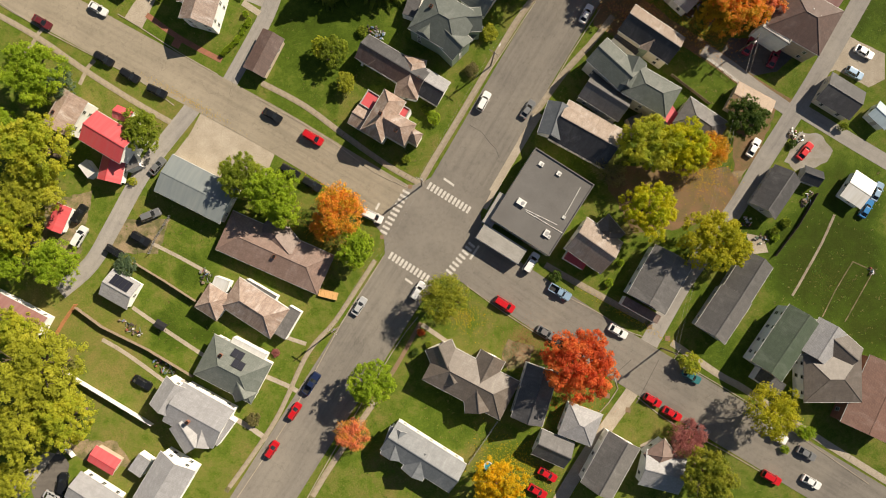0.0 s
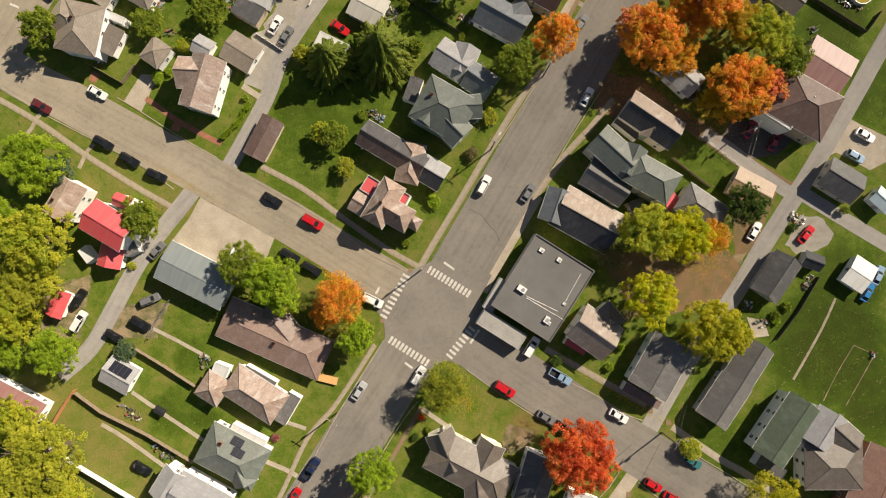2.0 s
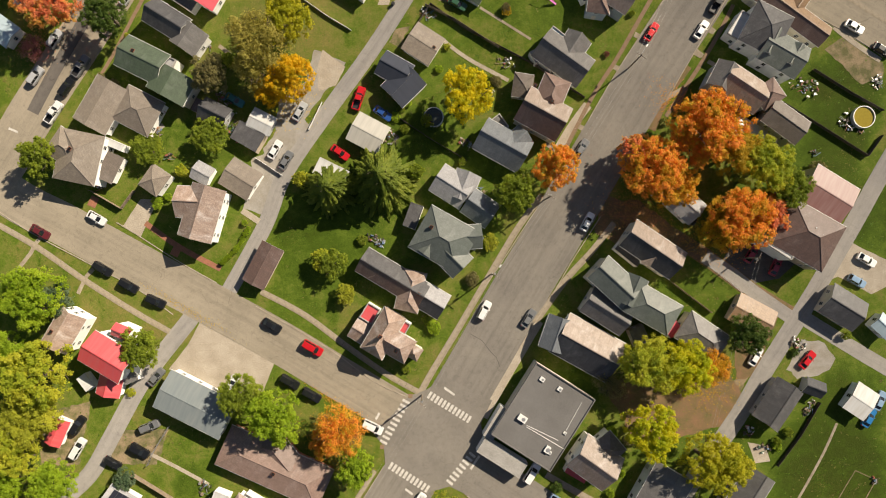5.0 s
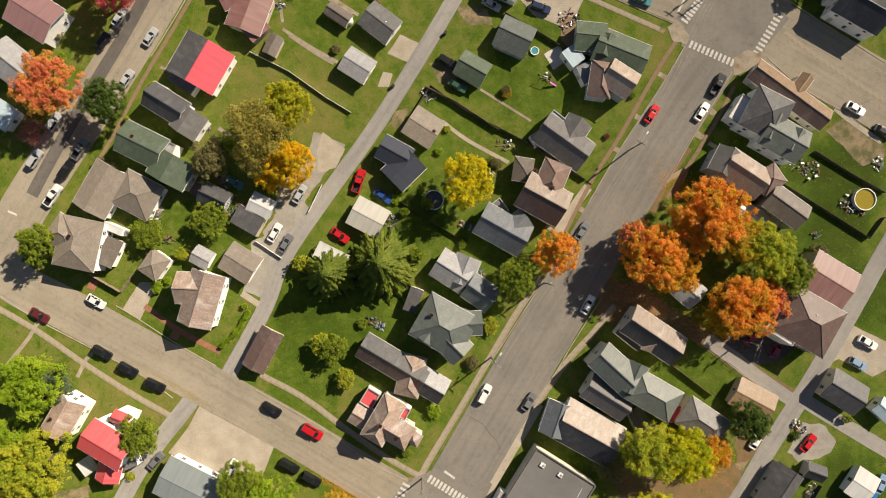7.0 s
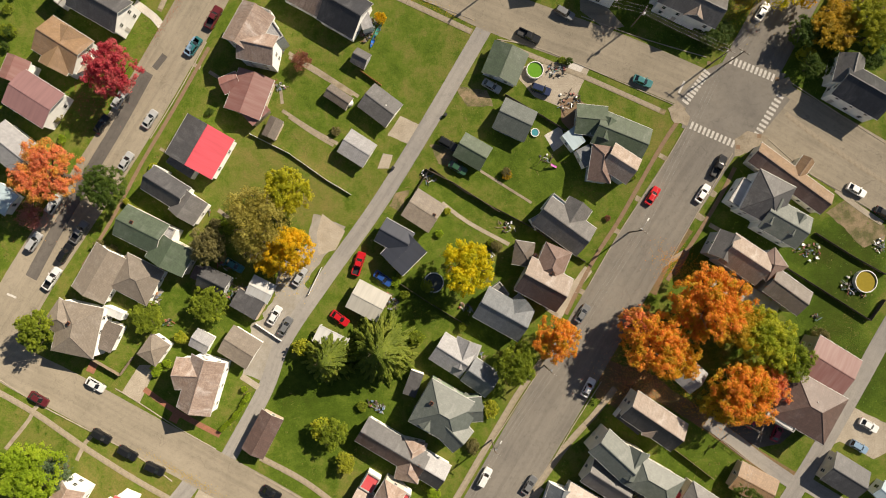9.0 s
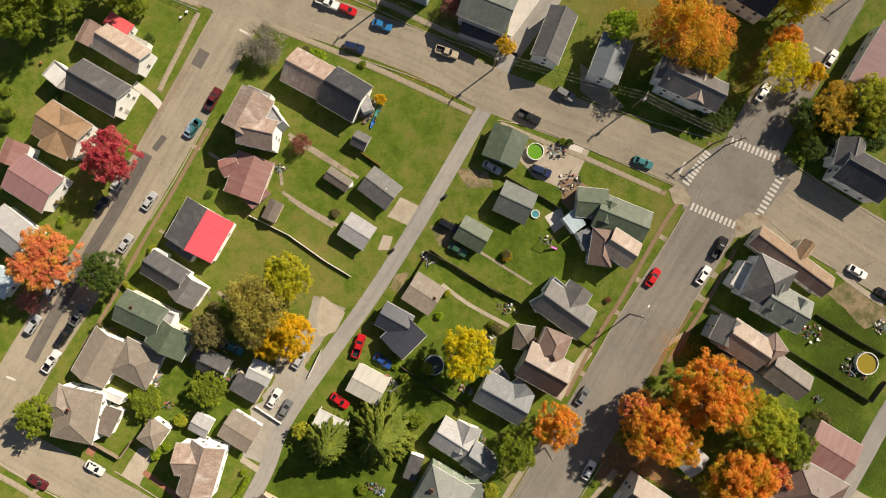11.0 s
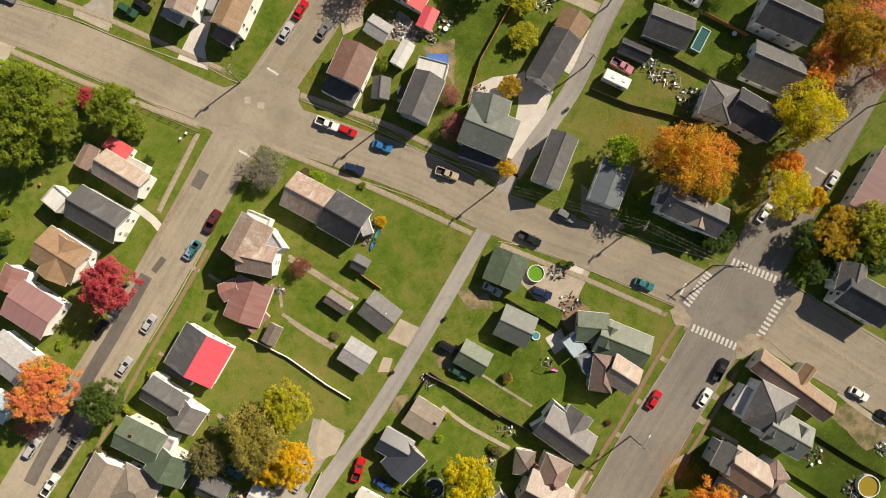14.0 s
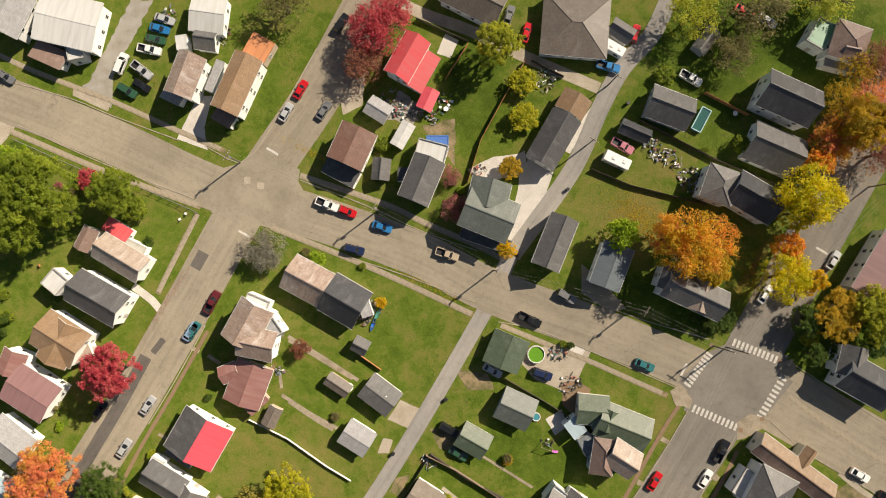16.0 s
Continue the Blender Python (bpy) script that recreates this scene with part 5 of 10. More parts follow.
def weeds(leaf, label, count, seed, low, high):
    """Tufts of longer grass and weeds standing on the lawns, thick in drifts and thin between; one uncountable sheet of them."""
    rng = random.Random(seed)
    s = Shape()
    made = 0
    while made < count:
        x, y = rng.uniform(-108, 112), rng.uniform(-62, 214)
        d = noise.fractal(Vector((x * 0.06 + seed * 9, y * 0.06, seed)), 1.0, 2.0, 4)
        if not low < d + rng.gauss(0, 0.12) < high or (int(x * 2), int(y * 2)) in CELLS:
            made += 0.2
            continue
        made += 1
        r = rng.uniform(0.12, 0.34)
        for _ in range(3):
            a = rng.uniform(0, math.tau)
            px, py = x + rng.gauss(0, r * 0.6), y + rng.gauss(0, r * 0.6)
            ux, uy = math.cos(a) * r * 0.6, math.sin(a) * r * 0.6
            lx, ly, h = rng.gauss(0, r * 0.5), rng.gauss(0, r * 0.5), rng.uniform(0.02, 0.06)
            m = len(s.v)
            s.v += [(px - ux, py - uy, 0.0), (px + ux, py + uy, 0.0), (px + ux * 0.6 + lx, py + uy * 0.6 + ly, h), (px - ux * 0.6 + lx, py - uy * 0.6 + ly, h)]
            s.f.append((m, m + 1, m + 2, m + 3))
            s.m.append(0)
            s.uv += [(0, 0)] * 4
    tagged(new("grass_tufts", s.data("grass_tufts", leaf)), label, "grass tufts", kind="stuff")


# ---- ground and streets ----

# growth of the lawns, lot by lot; values over 1.05 paint shade into the green
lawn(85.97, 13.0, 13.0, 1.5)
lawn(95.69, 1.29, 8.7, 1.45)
lawn(76.94, -3.68, 7.5, 0.95)
lawn(63.2, -8.63, 6.2, 0.9)
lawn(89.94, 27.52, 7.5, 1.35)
lawn(-27.98, 64.23, 10.0, 1.0)
lawn(-30.44, 52.78, 7.5, 0.75)
lawn(-60.08, 3.77, 6.2, 0.6)
lawn(59.57, 52.76, 6.2, 0.75)
lawn(-73.69, -3.69, 7.5, 0.1)
lawn(-78.48, -16.07, 7.5, 0.35)
lawn(1.03, -27.14, 7.5, 0.2)
lawn(1.03, -20.99, 7.5, 0.75)
lawn(9.75, -2.44, 7.5, 0.3)
lawn(19.71, -3.68, 3.7, 0.05)
lawn(-22.67, 6.26, 3.7, 0.6)
lawn(-43.54, -32.07, 6.2, 0.35)
lawn(-65.86, 64.24, 6.2, 0.6)
lawn(-60.61, 47.72, 7.5, 0.2)
lawn(-91.13, 64.25, 7.5, 0.45)
lawn(-71.24, -1.21, 6.2, 0.25)
lawn(46.92, -20.98, 5.0, 0.4)
lawn(-17.58, -18.53, 5.0, 0.4)
lawn(-55.93, -32.07, 6.2, 0.45)
lawn(86.29, -38.15, 7.5, 0.8)
lawn(-10.1, -35.73, 7.5, 0.3)
lawn(-87.49, 1.28, 7.5, 0.15)
lawn(-85.73, 43.93, 5.0, 0.3)
lawn(-56.43, 12.5, 5.0, 0.45)
lawn(-65.95, -23.47, 7.5, 0.3)
lawn(-47.53, -3.69, 6.2, 0.4)
lawn(-56.68, 33.82, 6.2, 0.3)
lawn(12.36, 117.37, 7.5, 0.85)
lawn(24.9, 112.32, 6.2, 0.8)
lawn(6.09, 123.68, 5.0, 0.5)
lawn(82.39, 95.99, 6.2, 1.15)
lawn(-5.19, 85.98, 7.5, 0.9)
lawn(9.79, 82.24, 6.2, 0.9)
lawn(-39.12, 116.1, 8.7, 0.3)
lawn(-30.3, 111.06, 7.5, 0.25)
lawn(-22.84, 128.75, 7.5, 0.55)
lawn(-42.97, 128.75, 6.2, 0.5)
lawn(-72.17, 47.52, 7.5, 0.2)
lawn(-10.28, 137.63, 7.5, 0.6)
lawn(-27.82, 117.37, 6.2, 0.3)
lawn(-57.83, 103.52, 5.0, 0.5)
lawn(-60.14, 84.73, 5.0, 0.7)
lawn(-47.63, 82.24, 6.2, 0.75)
lawn(-53.81, 74.76, 5.0, 0.65)
lawn(57.46, 106.03, 3.7, 0.75)
lawn(50.09, 123.68, 5.0, 0.3)
lawn(40.08, 131.28, 6.2, 0.45)
lawn(-17.61, 63.59, 7.5, 0.95)
lawn(-30.06, 64.83, 7.5, 1.0)
lawn(9.83, 107.29, 7.5, 0.6)
lawn(6.63, 192.58, 7.5, 0.9)
lawn(6.01, 201.37, 6.2, 1.0)
lawn(58.66, 206.39, 11.2, 0.95)
lawn(77.46, 207.65, 8.7, 1.0)
lawn(90.01, 208.91, 7.5, 0.95)
lawn(-39.09, 196.34, 7.5, 0.6)
lawn(-27.84, 208.91, 6.2, 0.6)
lawn(41, 168.77, 8.7, 0.05)
lawn(51.04, 181.29, 4.2, 0.12)
lawn(34.76, 173.77, 6.2, 0.3)
lawn(87.08, 141.3, 8.7, 1.0)
lawn(94.6, 146.29, 6.2, 1.0)
lawn(-4, 141.3, 8.7, 0.5)
lawn(-66.52, 171.27, 10.0, 0.45)
lawn(-90.2, 158.77, 10.0, 0.55)
lawn(61.1, 191.32, 5.0, 0.85)
lawn(52.17, 146.29, 5.0, 0.9)
lawn(38.39, 130.1, 5.0, 0.55)
lawn(-60.06, 121.4, 6.2, 0.45)
lawn(-56.31, 1.28, 8.7, 0.35)
lawn(-74.86, -8.65, 8.7, 0.2)
lawn(-44.99, -8.65, 6.2, 0.35)
lawn(-65.82, -33.3, 7.5, 0.3)
lawn(-37.6, 1.28, 5.0, 0.35)
lawn(-27.57, -8.65, 5.0, 0.35)
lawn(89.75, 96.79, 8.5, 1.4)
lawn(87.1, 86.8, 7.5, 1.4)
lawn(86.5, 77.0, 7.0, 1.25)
lawn(-58.5, -1.5, 5.5, 1.0)
lawn(-50.5, -4.5, 4.0, 1.05)
lawn(-54.0, 11.0, 4.5, 0.95)
lawn(94.92, 108.07, 5.0, 0.7)
lawn(77.17, 90.54, 6.2, 0.85)
lawn(68.56, 101.8, 5.0, 0.8)
lawn(96.81, 69.39, 6.2, 1.15)
lawn(64.7, 19.78, 6.2, 0.9)
lawn(76.63, 67.47, 6.2, 0.85)
lawn(95.38, 61.14, 5.0, 0.85)
lawn(50.02, 48.54, 6.2, 0.8)
lawn(28.62, 30.99, 5.0, 0.8)
lawn(68.34, 109.69, 6.2, 0.85)
lawn(58.29, 97.28, 6.2, 0.85)
lawn(49.65, 109.69, 5.0, 0.8)
lawn(42.38, 152.15, 5.0, 0.8)
lawn(24.79, 130.87, 6.2, 0.75)
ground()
strip("road", ASPHALT, 12.49, 0.06, "worn grey asphalt main street with faint tyre tracks", "street", (-55.55, -64.97), (-36.34, -34.27), (-17.39, -4.43), (-2.09, 20), (18.55, 55.18), (24.71, 65.32), (44.63, 99), (59.63, 122.42), (70.24, 141.3), (87.9, 172.9), (107.54, 206.39))
strip("road", ASPHALT_OLD, 9.37, 0.054, "patched tan-grey asphalt side street", "street", (-117.69, 89.73), (-94.93, 73.77), (-82.25, 67.06), (-62.48, 56.22), (-37.92, 42.9), (-20.28, 32.3), (-2.71, 21.88))
strip("road", ASPHALT, 10.99, 0.056, "grey asphalt side street with cracks", "street", (-1.46, 20), (8.53, 12.49), (30.8, -2.07), (63.52, -22.21), (96.1, -41.82), (125.24, -60.05))
strip("road", ASPHALT_OLD, 9.87, 0.052, "old tan-grey asphalt cross street with patches", "street", (-123.07, 203.88), (-97.95, 194.83), (-74.1, 185.55), (-49.66, 174.4), (-27.76, 168.14), (-4.63, 159.77), (10.98, 151.9), (39.67, 141.3), (65.82, 130.1))
strip("road", ASPHALT_OLD, 15.24, 0.055, "wide tan asphalt cross street", "street", (64.03, 133.82), (77.78, 126.21), (102.68, 111.69), (127.47, 97.24))
strip("road", ASPHALT_OLD, 10.50, 0.057, "narrow old asphalt residential street", "street", (-2.77, 241.69), (-20.32, 208.91), (-27.81, 195.09), (-42.77, 172.52), (-57.67, 145.67), (-71.03, 122.64), (-88.77, 94.74), (-97.53, 79.74), (-112.08, 57.4))
strip("road", ALLEY, 3.50, 0.048, "pale gravel and tar alley between back yards", "alley", (15.36, 160.64), (9.48, 147.79), (8, 145.26), (-3.84, 124.95), (-14.61, 107.66), (-25.58, 92.23), (-34.75, 78.5), (-38.92, 67.56), (-46.77, 53.07))
strip("road", ALLEY, 3.75, 0.048, "pale tarred alley ending in the yards", "alley", (-53.6, 49.4), (-55.56, 46.45), (-65.21, 33.82), (-72.19, 21.26), (-77.06, 12.75), (-83.84, 6.63))
strip("road", ALLEY, 4.00, 0.048, "pale grey alley past the barn", "alley", (54.35, 226.54), (49.66, 215.08), (46.38, 208.66), (39.96, 201.49), (35.06, 192.58), (31.03, 183.17), (26.76, 175.65), (15.36, 160.02))
strip("road", CONCRETE, 2.62, 0.046, "narrow concrete lane", "alley", (-22.85, 224.02), (-6.9, 214.7), (5.51, 210.04), (17.54, 204.38), (34.82, 196.97))
strip("road", ALLEY, 4.00, 0.048, "grey tarred alley behind the houses", "alley", (45.83, -4.92), (53.31, 8.13), (57.24, 13.74), (65.51, 25.38), (71.28, 35.06), (80.92, 49.97), (86.09, 58.47), (92.62, 69.67), (97.75, 78.75), (107.4, 94.74))
strip("road", LITTER, 3.75, 0.044, "leaf-strewn lane from street to alley", "alley", (33.47, 73.52), (45.89, 67.93), (58.27, 60.49), (69.37, 52.45), (77.38, 47.52))
strip("road", ALLEY, 3.00, 0.047, "grey gravel end of the lane", "alley", (58.27, 60.49), (64.44, 56.41), (69.37, 52.45), (77.37, 46.9))
strip("road", ALLEY, 3.25, 0.046, "grey lane between garages", "alley", (80.86, 46.42), (90.18, 40.73), (98.61, 35.69), (112.47, 27.51))
strip("road", CONCRETE, 3.00, 0.047, "pale concrete alley", "alley", (44.52, -12.1), (37.62, -21.6), (31.99, -29.59), (25.12, -40.62))

# street crossings paved through
patch("road", CROSSING, 0.0615, "worn asphalt at the street crossing", "street", (-7.48, 29.66), (-3.72, 31.04), (1.04, 33.81), (11.07, 28.78), (8.55, 23.76), (9.79, 16.24), (5.53, 8.13), (1.66, 10), (-2.7, 8.75), (-5.83, 8.75), (-12.46, 14.37), (-12.72, 18.75), (-15.23, 21.88), (-11.48, 25.01), ragged=0.02)
patch("road", CROSSING, 0.0615, "worn asphalt at the street crossing", "street", (53.25, 125.58), (54.17, 130.01), (52.05, 131.92), (59.04, 138.64), (64.1, 140.81), (76.67, 137.63), (74.73, 133.82), (77.6, 131.92), (70.2, 123.05), (65.15, 121.16), ragged=0.02)
patch("road", CROSSING_OLD, 0.0615, "old asphalt at the street crossing", "street", (-54.02, 172.27), (-49.67, 178.78), (-44.8, 180.16), (-40.93, 183.54), (-31.53, 178.78), (-31.9, 176.28), (-27.76, 168.77), (-35.25, 166.89), (-39, 166.27), (-50.26, 168.77), ragged=0.02)

# dark asphalt repairs
strip("road_patch", ASPHALT_NEW, 2.75, 0.064, "dark strip of newer asphalt along the street", "road repair", (-65.09, 137.63), (-71.25, 126.21), (-76.79, 116.74), (-85.36, 101.63), (-90.23, 92.23))
strip("road_patch", ASPHALT_NEW, 1.41, 0.064, "dark tar patch in the street", "road repair", (-61.28, 141.47), (-62.33, 140.07), (-63.59, 138.45))
strip("road_patch", ASPHALT_NEW, 2.54, 0.064, "square asphalt repair", "road repair", (-52.54, 160.5), (-54.5, 156.98))
strip("road_patch", CONCRETE, 1.55, 0.064, "pale square manhole repair", "road repair", (-43.77, 176.39), (-42.36, 176.39))
strip("road_patch", CONCRETE, 1.41, 0.064, "pale square manhole repair", "road repair", (-40.94, 175.33), (-39.39, 175.18))

# crossings and road paint
crosswalk(1.63, 27.32, -31.7, 10.14, 12, 1.69)
crosswalk(-10.32, 24.14, -119.1, 10.14, 10, 1.69)
stop_line(1.63, 30.8, -35.8, 2.79)
stop_line(-14.15, 25.37, -120.8, 1.65)
crosswalk(-7.23, 12.02, -32.5, 9.46, 11, 1.69)
crosswalk(4.17, 13.89, -129.5, 7.77, 8, 1.69)
stop_line(-7.22, 8.85, -38.0, 2.06)
stop_line(7.27, 15.2, 56.3, 3.57)
crosswalk(69.14, 138.69, -22.4, 9.97, 11, 1.69)
crosswalk(56.54, 134.6, -125.9, 8.23, 10, 1.69)
crosswalk(60.1, 124, -23.9, 10.05, 11, 1.69)
crosswalk(72.72, 128.3, -121.2, 9.79, 10, 1.69)
stop_line(53.27, 134.56, 63.2, 3.05)
stop_line(-37.61, 182.83, -32.1, 2.93)
stop_line(-43.7, 164.58, -29.7, 2.85)
stop_line(84.2, 160.87, -31.2, 2.88)
stop_line(-94.42, 88.29, -23.5, 2.20)

# pavements
slab_walk("weathered concrete sidewalk by the main street", WALK, 1.38, (-4.97, 30.04), (-2.47, 34.57), (3.94, 45.17), (9.61, 54.8), (16.83, 66.77), (22.25, 74.14))
slab_walk("old brick sidewalk by the main street", BRICKWALK, 0.88, (27.28, 84.11), (33.59, 96.24), (39.41, 105.28), (48.69, 121.41), (53.27, 128.11))
strip("pavement", CONCRETE, 2.75, 0.0423, "weathered concrete sidewalk past the shop", "pavement", (8.81, 25.26), (12.33, 31.55), (16.36, 38.35), (21.16, 46.43))
slab_walk("weathered concrete sidewalk", WALK, 1.38, (20.53, 45.8), (27.62, 55.56), (33.21, 61.66), (38.3, 68.04))
slab_walk("old brick and concrete sidewalk", BRICKWALK, 0.88, (49.82, 91.61), (56.8, 102.01), (61.89, 110.43), (65.1, 116.74))
slab_walk("cracked sidewalk edged with soil", WALK, 1.00, (-14.7, 13.49), (-23.26, 0.41), (-29.57, -7.16), (-36.68, -21.98), (-47.21, -37.21))
slab_walk("old red brick sidewalk", BRICKWALK, 0.88, (-4.57, -0.21), (-9.29, -8.64), (-11.39, -12.11))
slab_walk("weathered concrete sidewalk", WALK, 1.25, (-14.11, -16.68), (-20.04, -25.3), (-25.21, -33.04), (-28.64, -38.8))
slab_walk("weathered concrete sidewalk on the side street", WALK, 1.25, (-103.9, 70.9), (-90.1, 63.23), (-78.61, 55.34), (-67.8, 48.48), (-59.3, 43.67))
slab_walk("weathered concrete sidewalk on the side street", WALK, 1.25, (-39.89, 52.79), (-30.41, 47.71), (-21.32, 41.01), (-12.13, 34.57), (-4.97, 30.54))
slab_walk("weathered concrete sidewalk on the side street", WALK, 1.38, (22.89, 12.49), (28.12, 9.5), (38.43, 3.77), (45.63, -0.21))
slab_walk("weathered concrete sidewalk on the side street", CONCRETE, 1.50, (50.81, -4.67), (61.54, -11.97), (67.09, -15.06), (80.96, -24.42), (95.4, -33.5), (106.01, -39.98))
slab_walk("broken concrete sidewalk with steps", WALK, 1.25, (-95.39, 187.31), (-74.56, 178.41), (-53.27, 170.52))
slab_walk("broken concrete sidewalk", WALK, 1.25, (-37.75, 166.02), (-21.24, 159.39), (-10, 154.52), (6.61, 146.79))
slab_walk("broken concrete sidewalk overgrown by grass", WALK, 1.12, (12.85, 144.42), (25.94, 139.06), (32.8, 136.32), (49.61, 128.85))
slab_walk("weathered concrete sidewalk", WALK, 1.12, (-98.01, 204.13), (-90.97, 200.86), (-81.68, 197.22), (-72.52, 193.71), (-58.34, 187.31), (-47.81, 182.79))
slab_walk("weathered concrete sidewalk", WALK, 1.25, (-31.53, 177.53), (-12.76, 171.15), (-3.63, 166.89), (8.37, 161.64), (14.11, 158.52))
slab_walk("old brick sidewalk with leaves", BRICKWALK, 0.75, (-51.67, 143.17), (-59.47, 129.23), (-66.39, 117.3), (-72.88, 104.77), (-79.01, 94.74))
slab_walk("weathered concrete sidewalk", WALK, 1.12, (-54.01, 169.02), (-60.33, 156.27), (-62.68, 151.28))
slab_walk("weathered concrete sidewalk", WALK, 1.12, (76.41, 128.85), (81.99, 124.5), (91.92, 117.67), (101.84, 111.46))

# kerbs
kerb((0.04, 39.36), (5.57, 48.08), (13.15, 59.13), (19.62, 69.06), (20.99, 71.03))
kerb((32.31, 90.36), (39.39, 102.39), (48.27, 115.85), (54.13, 125.58))
kerb((16.99, 40.24), (24.84, 52.77), (28.4, 58.87), (35.15, 69.31))
kerb((49.85, 94.99), (55.7, 105.02), (64.63, 119.89))
kerb((-12.83, 14.37), (-22.63, -1.45), (-33.95, -21.98), (-44.72, -38.44))
kerb((-5.19, 1.03), (-10.66, -6.41), (-25.22, -31.08), (-29.87, -39.41))
kerb((-98.85, 71.28), (-89.5, 65.27), (-77.91, 59.15), (-66.47, 53.05), (-59.1, 47.72))
kerb((-71.6, 67.95), (-67.27, 65.39), (-58.36, 59.65), (-49.6, 54.69))
kerb((-40.87, 49.49), (-30.38, 43.54), (-23.45, 39.24), (-15.01, 33.06), (-7.48, 29.54))
kerb((5.53, 7.88), (15.37, 0.91), (26.67, -6.04), (35.84, -10.49), (38.91, -14.82), (34.53, -20.37))
kerb((26.73, 5.89), (34.93, 1.78), (39.76, -1.57), (44.6, -3.43))
kerb((52.38, -8.76), (64.22, -15.8), (73.94, -21.96), (82.27, -27.62), (94.36, -35.95))
kerb((43.24, -16.79), (50.88, -22.46), (62.7, -28.73), (70.31, -33.14))
kerb((-93.65, 188.56), (-74.57, 180.04), (-54.65, 172.27))
kerb((-97.97, 198.85), (-82.04, 194.46), (-73.5, 190.94), (-58.33, 185.3))
kerb((-52.32, 183.92), (-44.8, 180.16), (-41.55, 182.54), (-36.44, 190.57), (-27.83, 205.77))
kerb((-31.53, 176.53), (-17.01, 170.9), (-4.38, 165.14), (7.62, 160.89))
kerb((-22.74, 160.02), (-10, 156.02), (6.99, 149.53))
kerb((12.23, 145.17), (20.34, 143.67), (27.32, 140.93), (32.43, 138.81), (51.73, 130.6))
kerb((30.96, 150.4), (44.43, 145.54), (58.89, 141.3))
kerb((-52.17, 144.42), (-58.49, 132.71), (-64.43, 122.89))
kerb((77.65, 135.72), (92.12, 126.34), (98.84, 122.04))
kerb((72.71, 122.92), (80.66, 116.1), (91.11, 110.06), (98.56, 105.15))

# driveways, lots and bare ground
patch("concrete_lot", CONCRETE, 0.0108, "stained concrete parking lot beside the low building", "parking lot", (-52.6, 47.2), (-36.5, 38.0), (-39.35, 30.61), (-47.92, 29.91), (-59.93, 35.73), (-55.77, 41.14), ragged=0.06)
patch("driveway", CONCRETE, 0.0111, "concrete driveway to the garage", "driveway", (-66.44, 73.12), (-62.57, 73.12), (-66.34, 64.7), (-70.24, 67.16), ragged=0.06)
strip("brick_path", REDBRICK, 1.20, 0.0426, "red brick path to the house", "path", (-65.32, 67.86), (-57.89, 62.6), (-48.71, 57.71))
patch("driveway", GRAVEL, 0.0114, "gravel yard by the alley", "driveway", (-41.86, 82.26), (-32.01, 86.49), (-33.72, 77.34), (-39.66, 69.61), (-43.89, 71.01))
patch("driveway", DIRT, 0.0117, "worn dirt parking by the alley", "driveway", (-69.58, 22.54), (-59.68, 22.54), (-62.41, 14.97), (-72.3, 14.97), (-73.05, 17.59))
patch("dirt_patch", DIRT, 0.012, "bare trodden ground under the trees", "bare ground", (-87.33, 26.09), (-76.76, 28.93), (-79.37, 14.97), (-87.84, 14.97))
strip("path", CONCRETE, 0.78, 0.0429, "thin concrete garden path", "path", (-63.85, 17.25), (-58.17, 14.42), (-51.06, 10.54))
strip("path", CONCRETE, 0.85, 0.0432, "concrete garden path", "path", (-67.9, 3.15), (-60.79, -1.77), (-52.29, -7.37))
strip("path", CONCRETE, 0.85, 0.0435, "concrete garden path", "path", (-74.49, -3.87), (-69.17, -7.02), (-59.94, -13.66))
patch("dirt_patch", DIRT, 0.0123, "bare soil by the fence", "bare ground", (-82.92, -25.51), (-71, -26.2), (-67.42, -31.75), (-75.83, -31.06), (-82.88, -28.29))
patch("driveway", GRAVEL, 0.0126, "gravel drive", "driveway", (-96.73, -35.91), (-92.49, -38.47), (-86.99, -33.14), (-83.56, -28.98), (-86.38, -28.29), (-92.58, -33.84))
strip("path", CONCRETE, 1.13, 0.0438, "concrete front walk", "path", (-46.54, -20.63), (-41.6, -23.42), (-37.38, -26.54))
strip("path", CONCRETE, 0.99, 0.0441, "concrete front walk", "path", (-38.89, -11.92), (-33.96, -14.01), (-30.79, -15.75))
strip("path", CONCRETE, 0.85, 0.0444, "concrete front walk", "path", (-34.03, -3.52), (-29.8, -4.92))
patch("driveway", ASPHALT_NEW, 0.0129, "dark asphalt yard", "driveway", (-89.74, -35.91), (-83.59, -27.59), (-81.43, -31.06), (-82.7, -38.47), (-88.99, -38.47), ragged=0.06)
strip("path", CONCRETE, 0.99, 0.0447, "concrete front walk", "path", (-4.29, -0.71), (1.34, -4.57))
patch("dirt_patch", DIRT, 0.0132, "bare leafy ground in the lawn", "bare ground", (14.7, -3.86), (20.32, -5.26), (18.89, -10.16), (14.68, -10.86), (13.28, -7.36))
strip("path", CONCRETE, 0.71, 0.045, "concrete path", "path", (46.62, -26.18), (43.81, -27.56))
strip("path", WALK, 0.56, 0.0453, "thin worn lawn path", "path", (87.36, 23.61), (84.42, 17.24), (80.06, 9.48), (77.75, 5.61))
patch("driveway", CONCRETE, 0.0135, "pale concrete apron by the garage", "driveway", (90.2, 63.92), (99.08, 59.61), (98.97, 53.87), (95.31, 52.08), (87.92, 56.02), (85.77, 54.95), ragged=0.06)
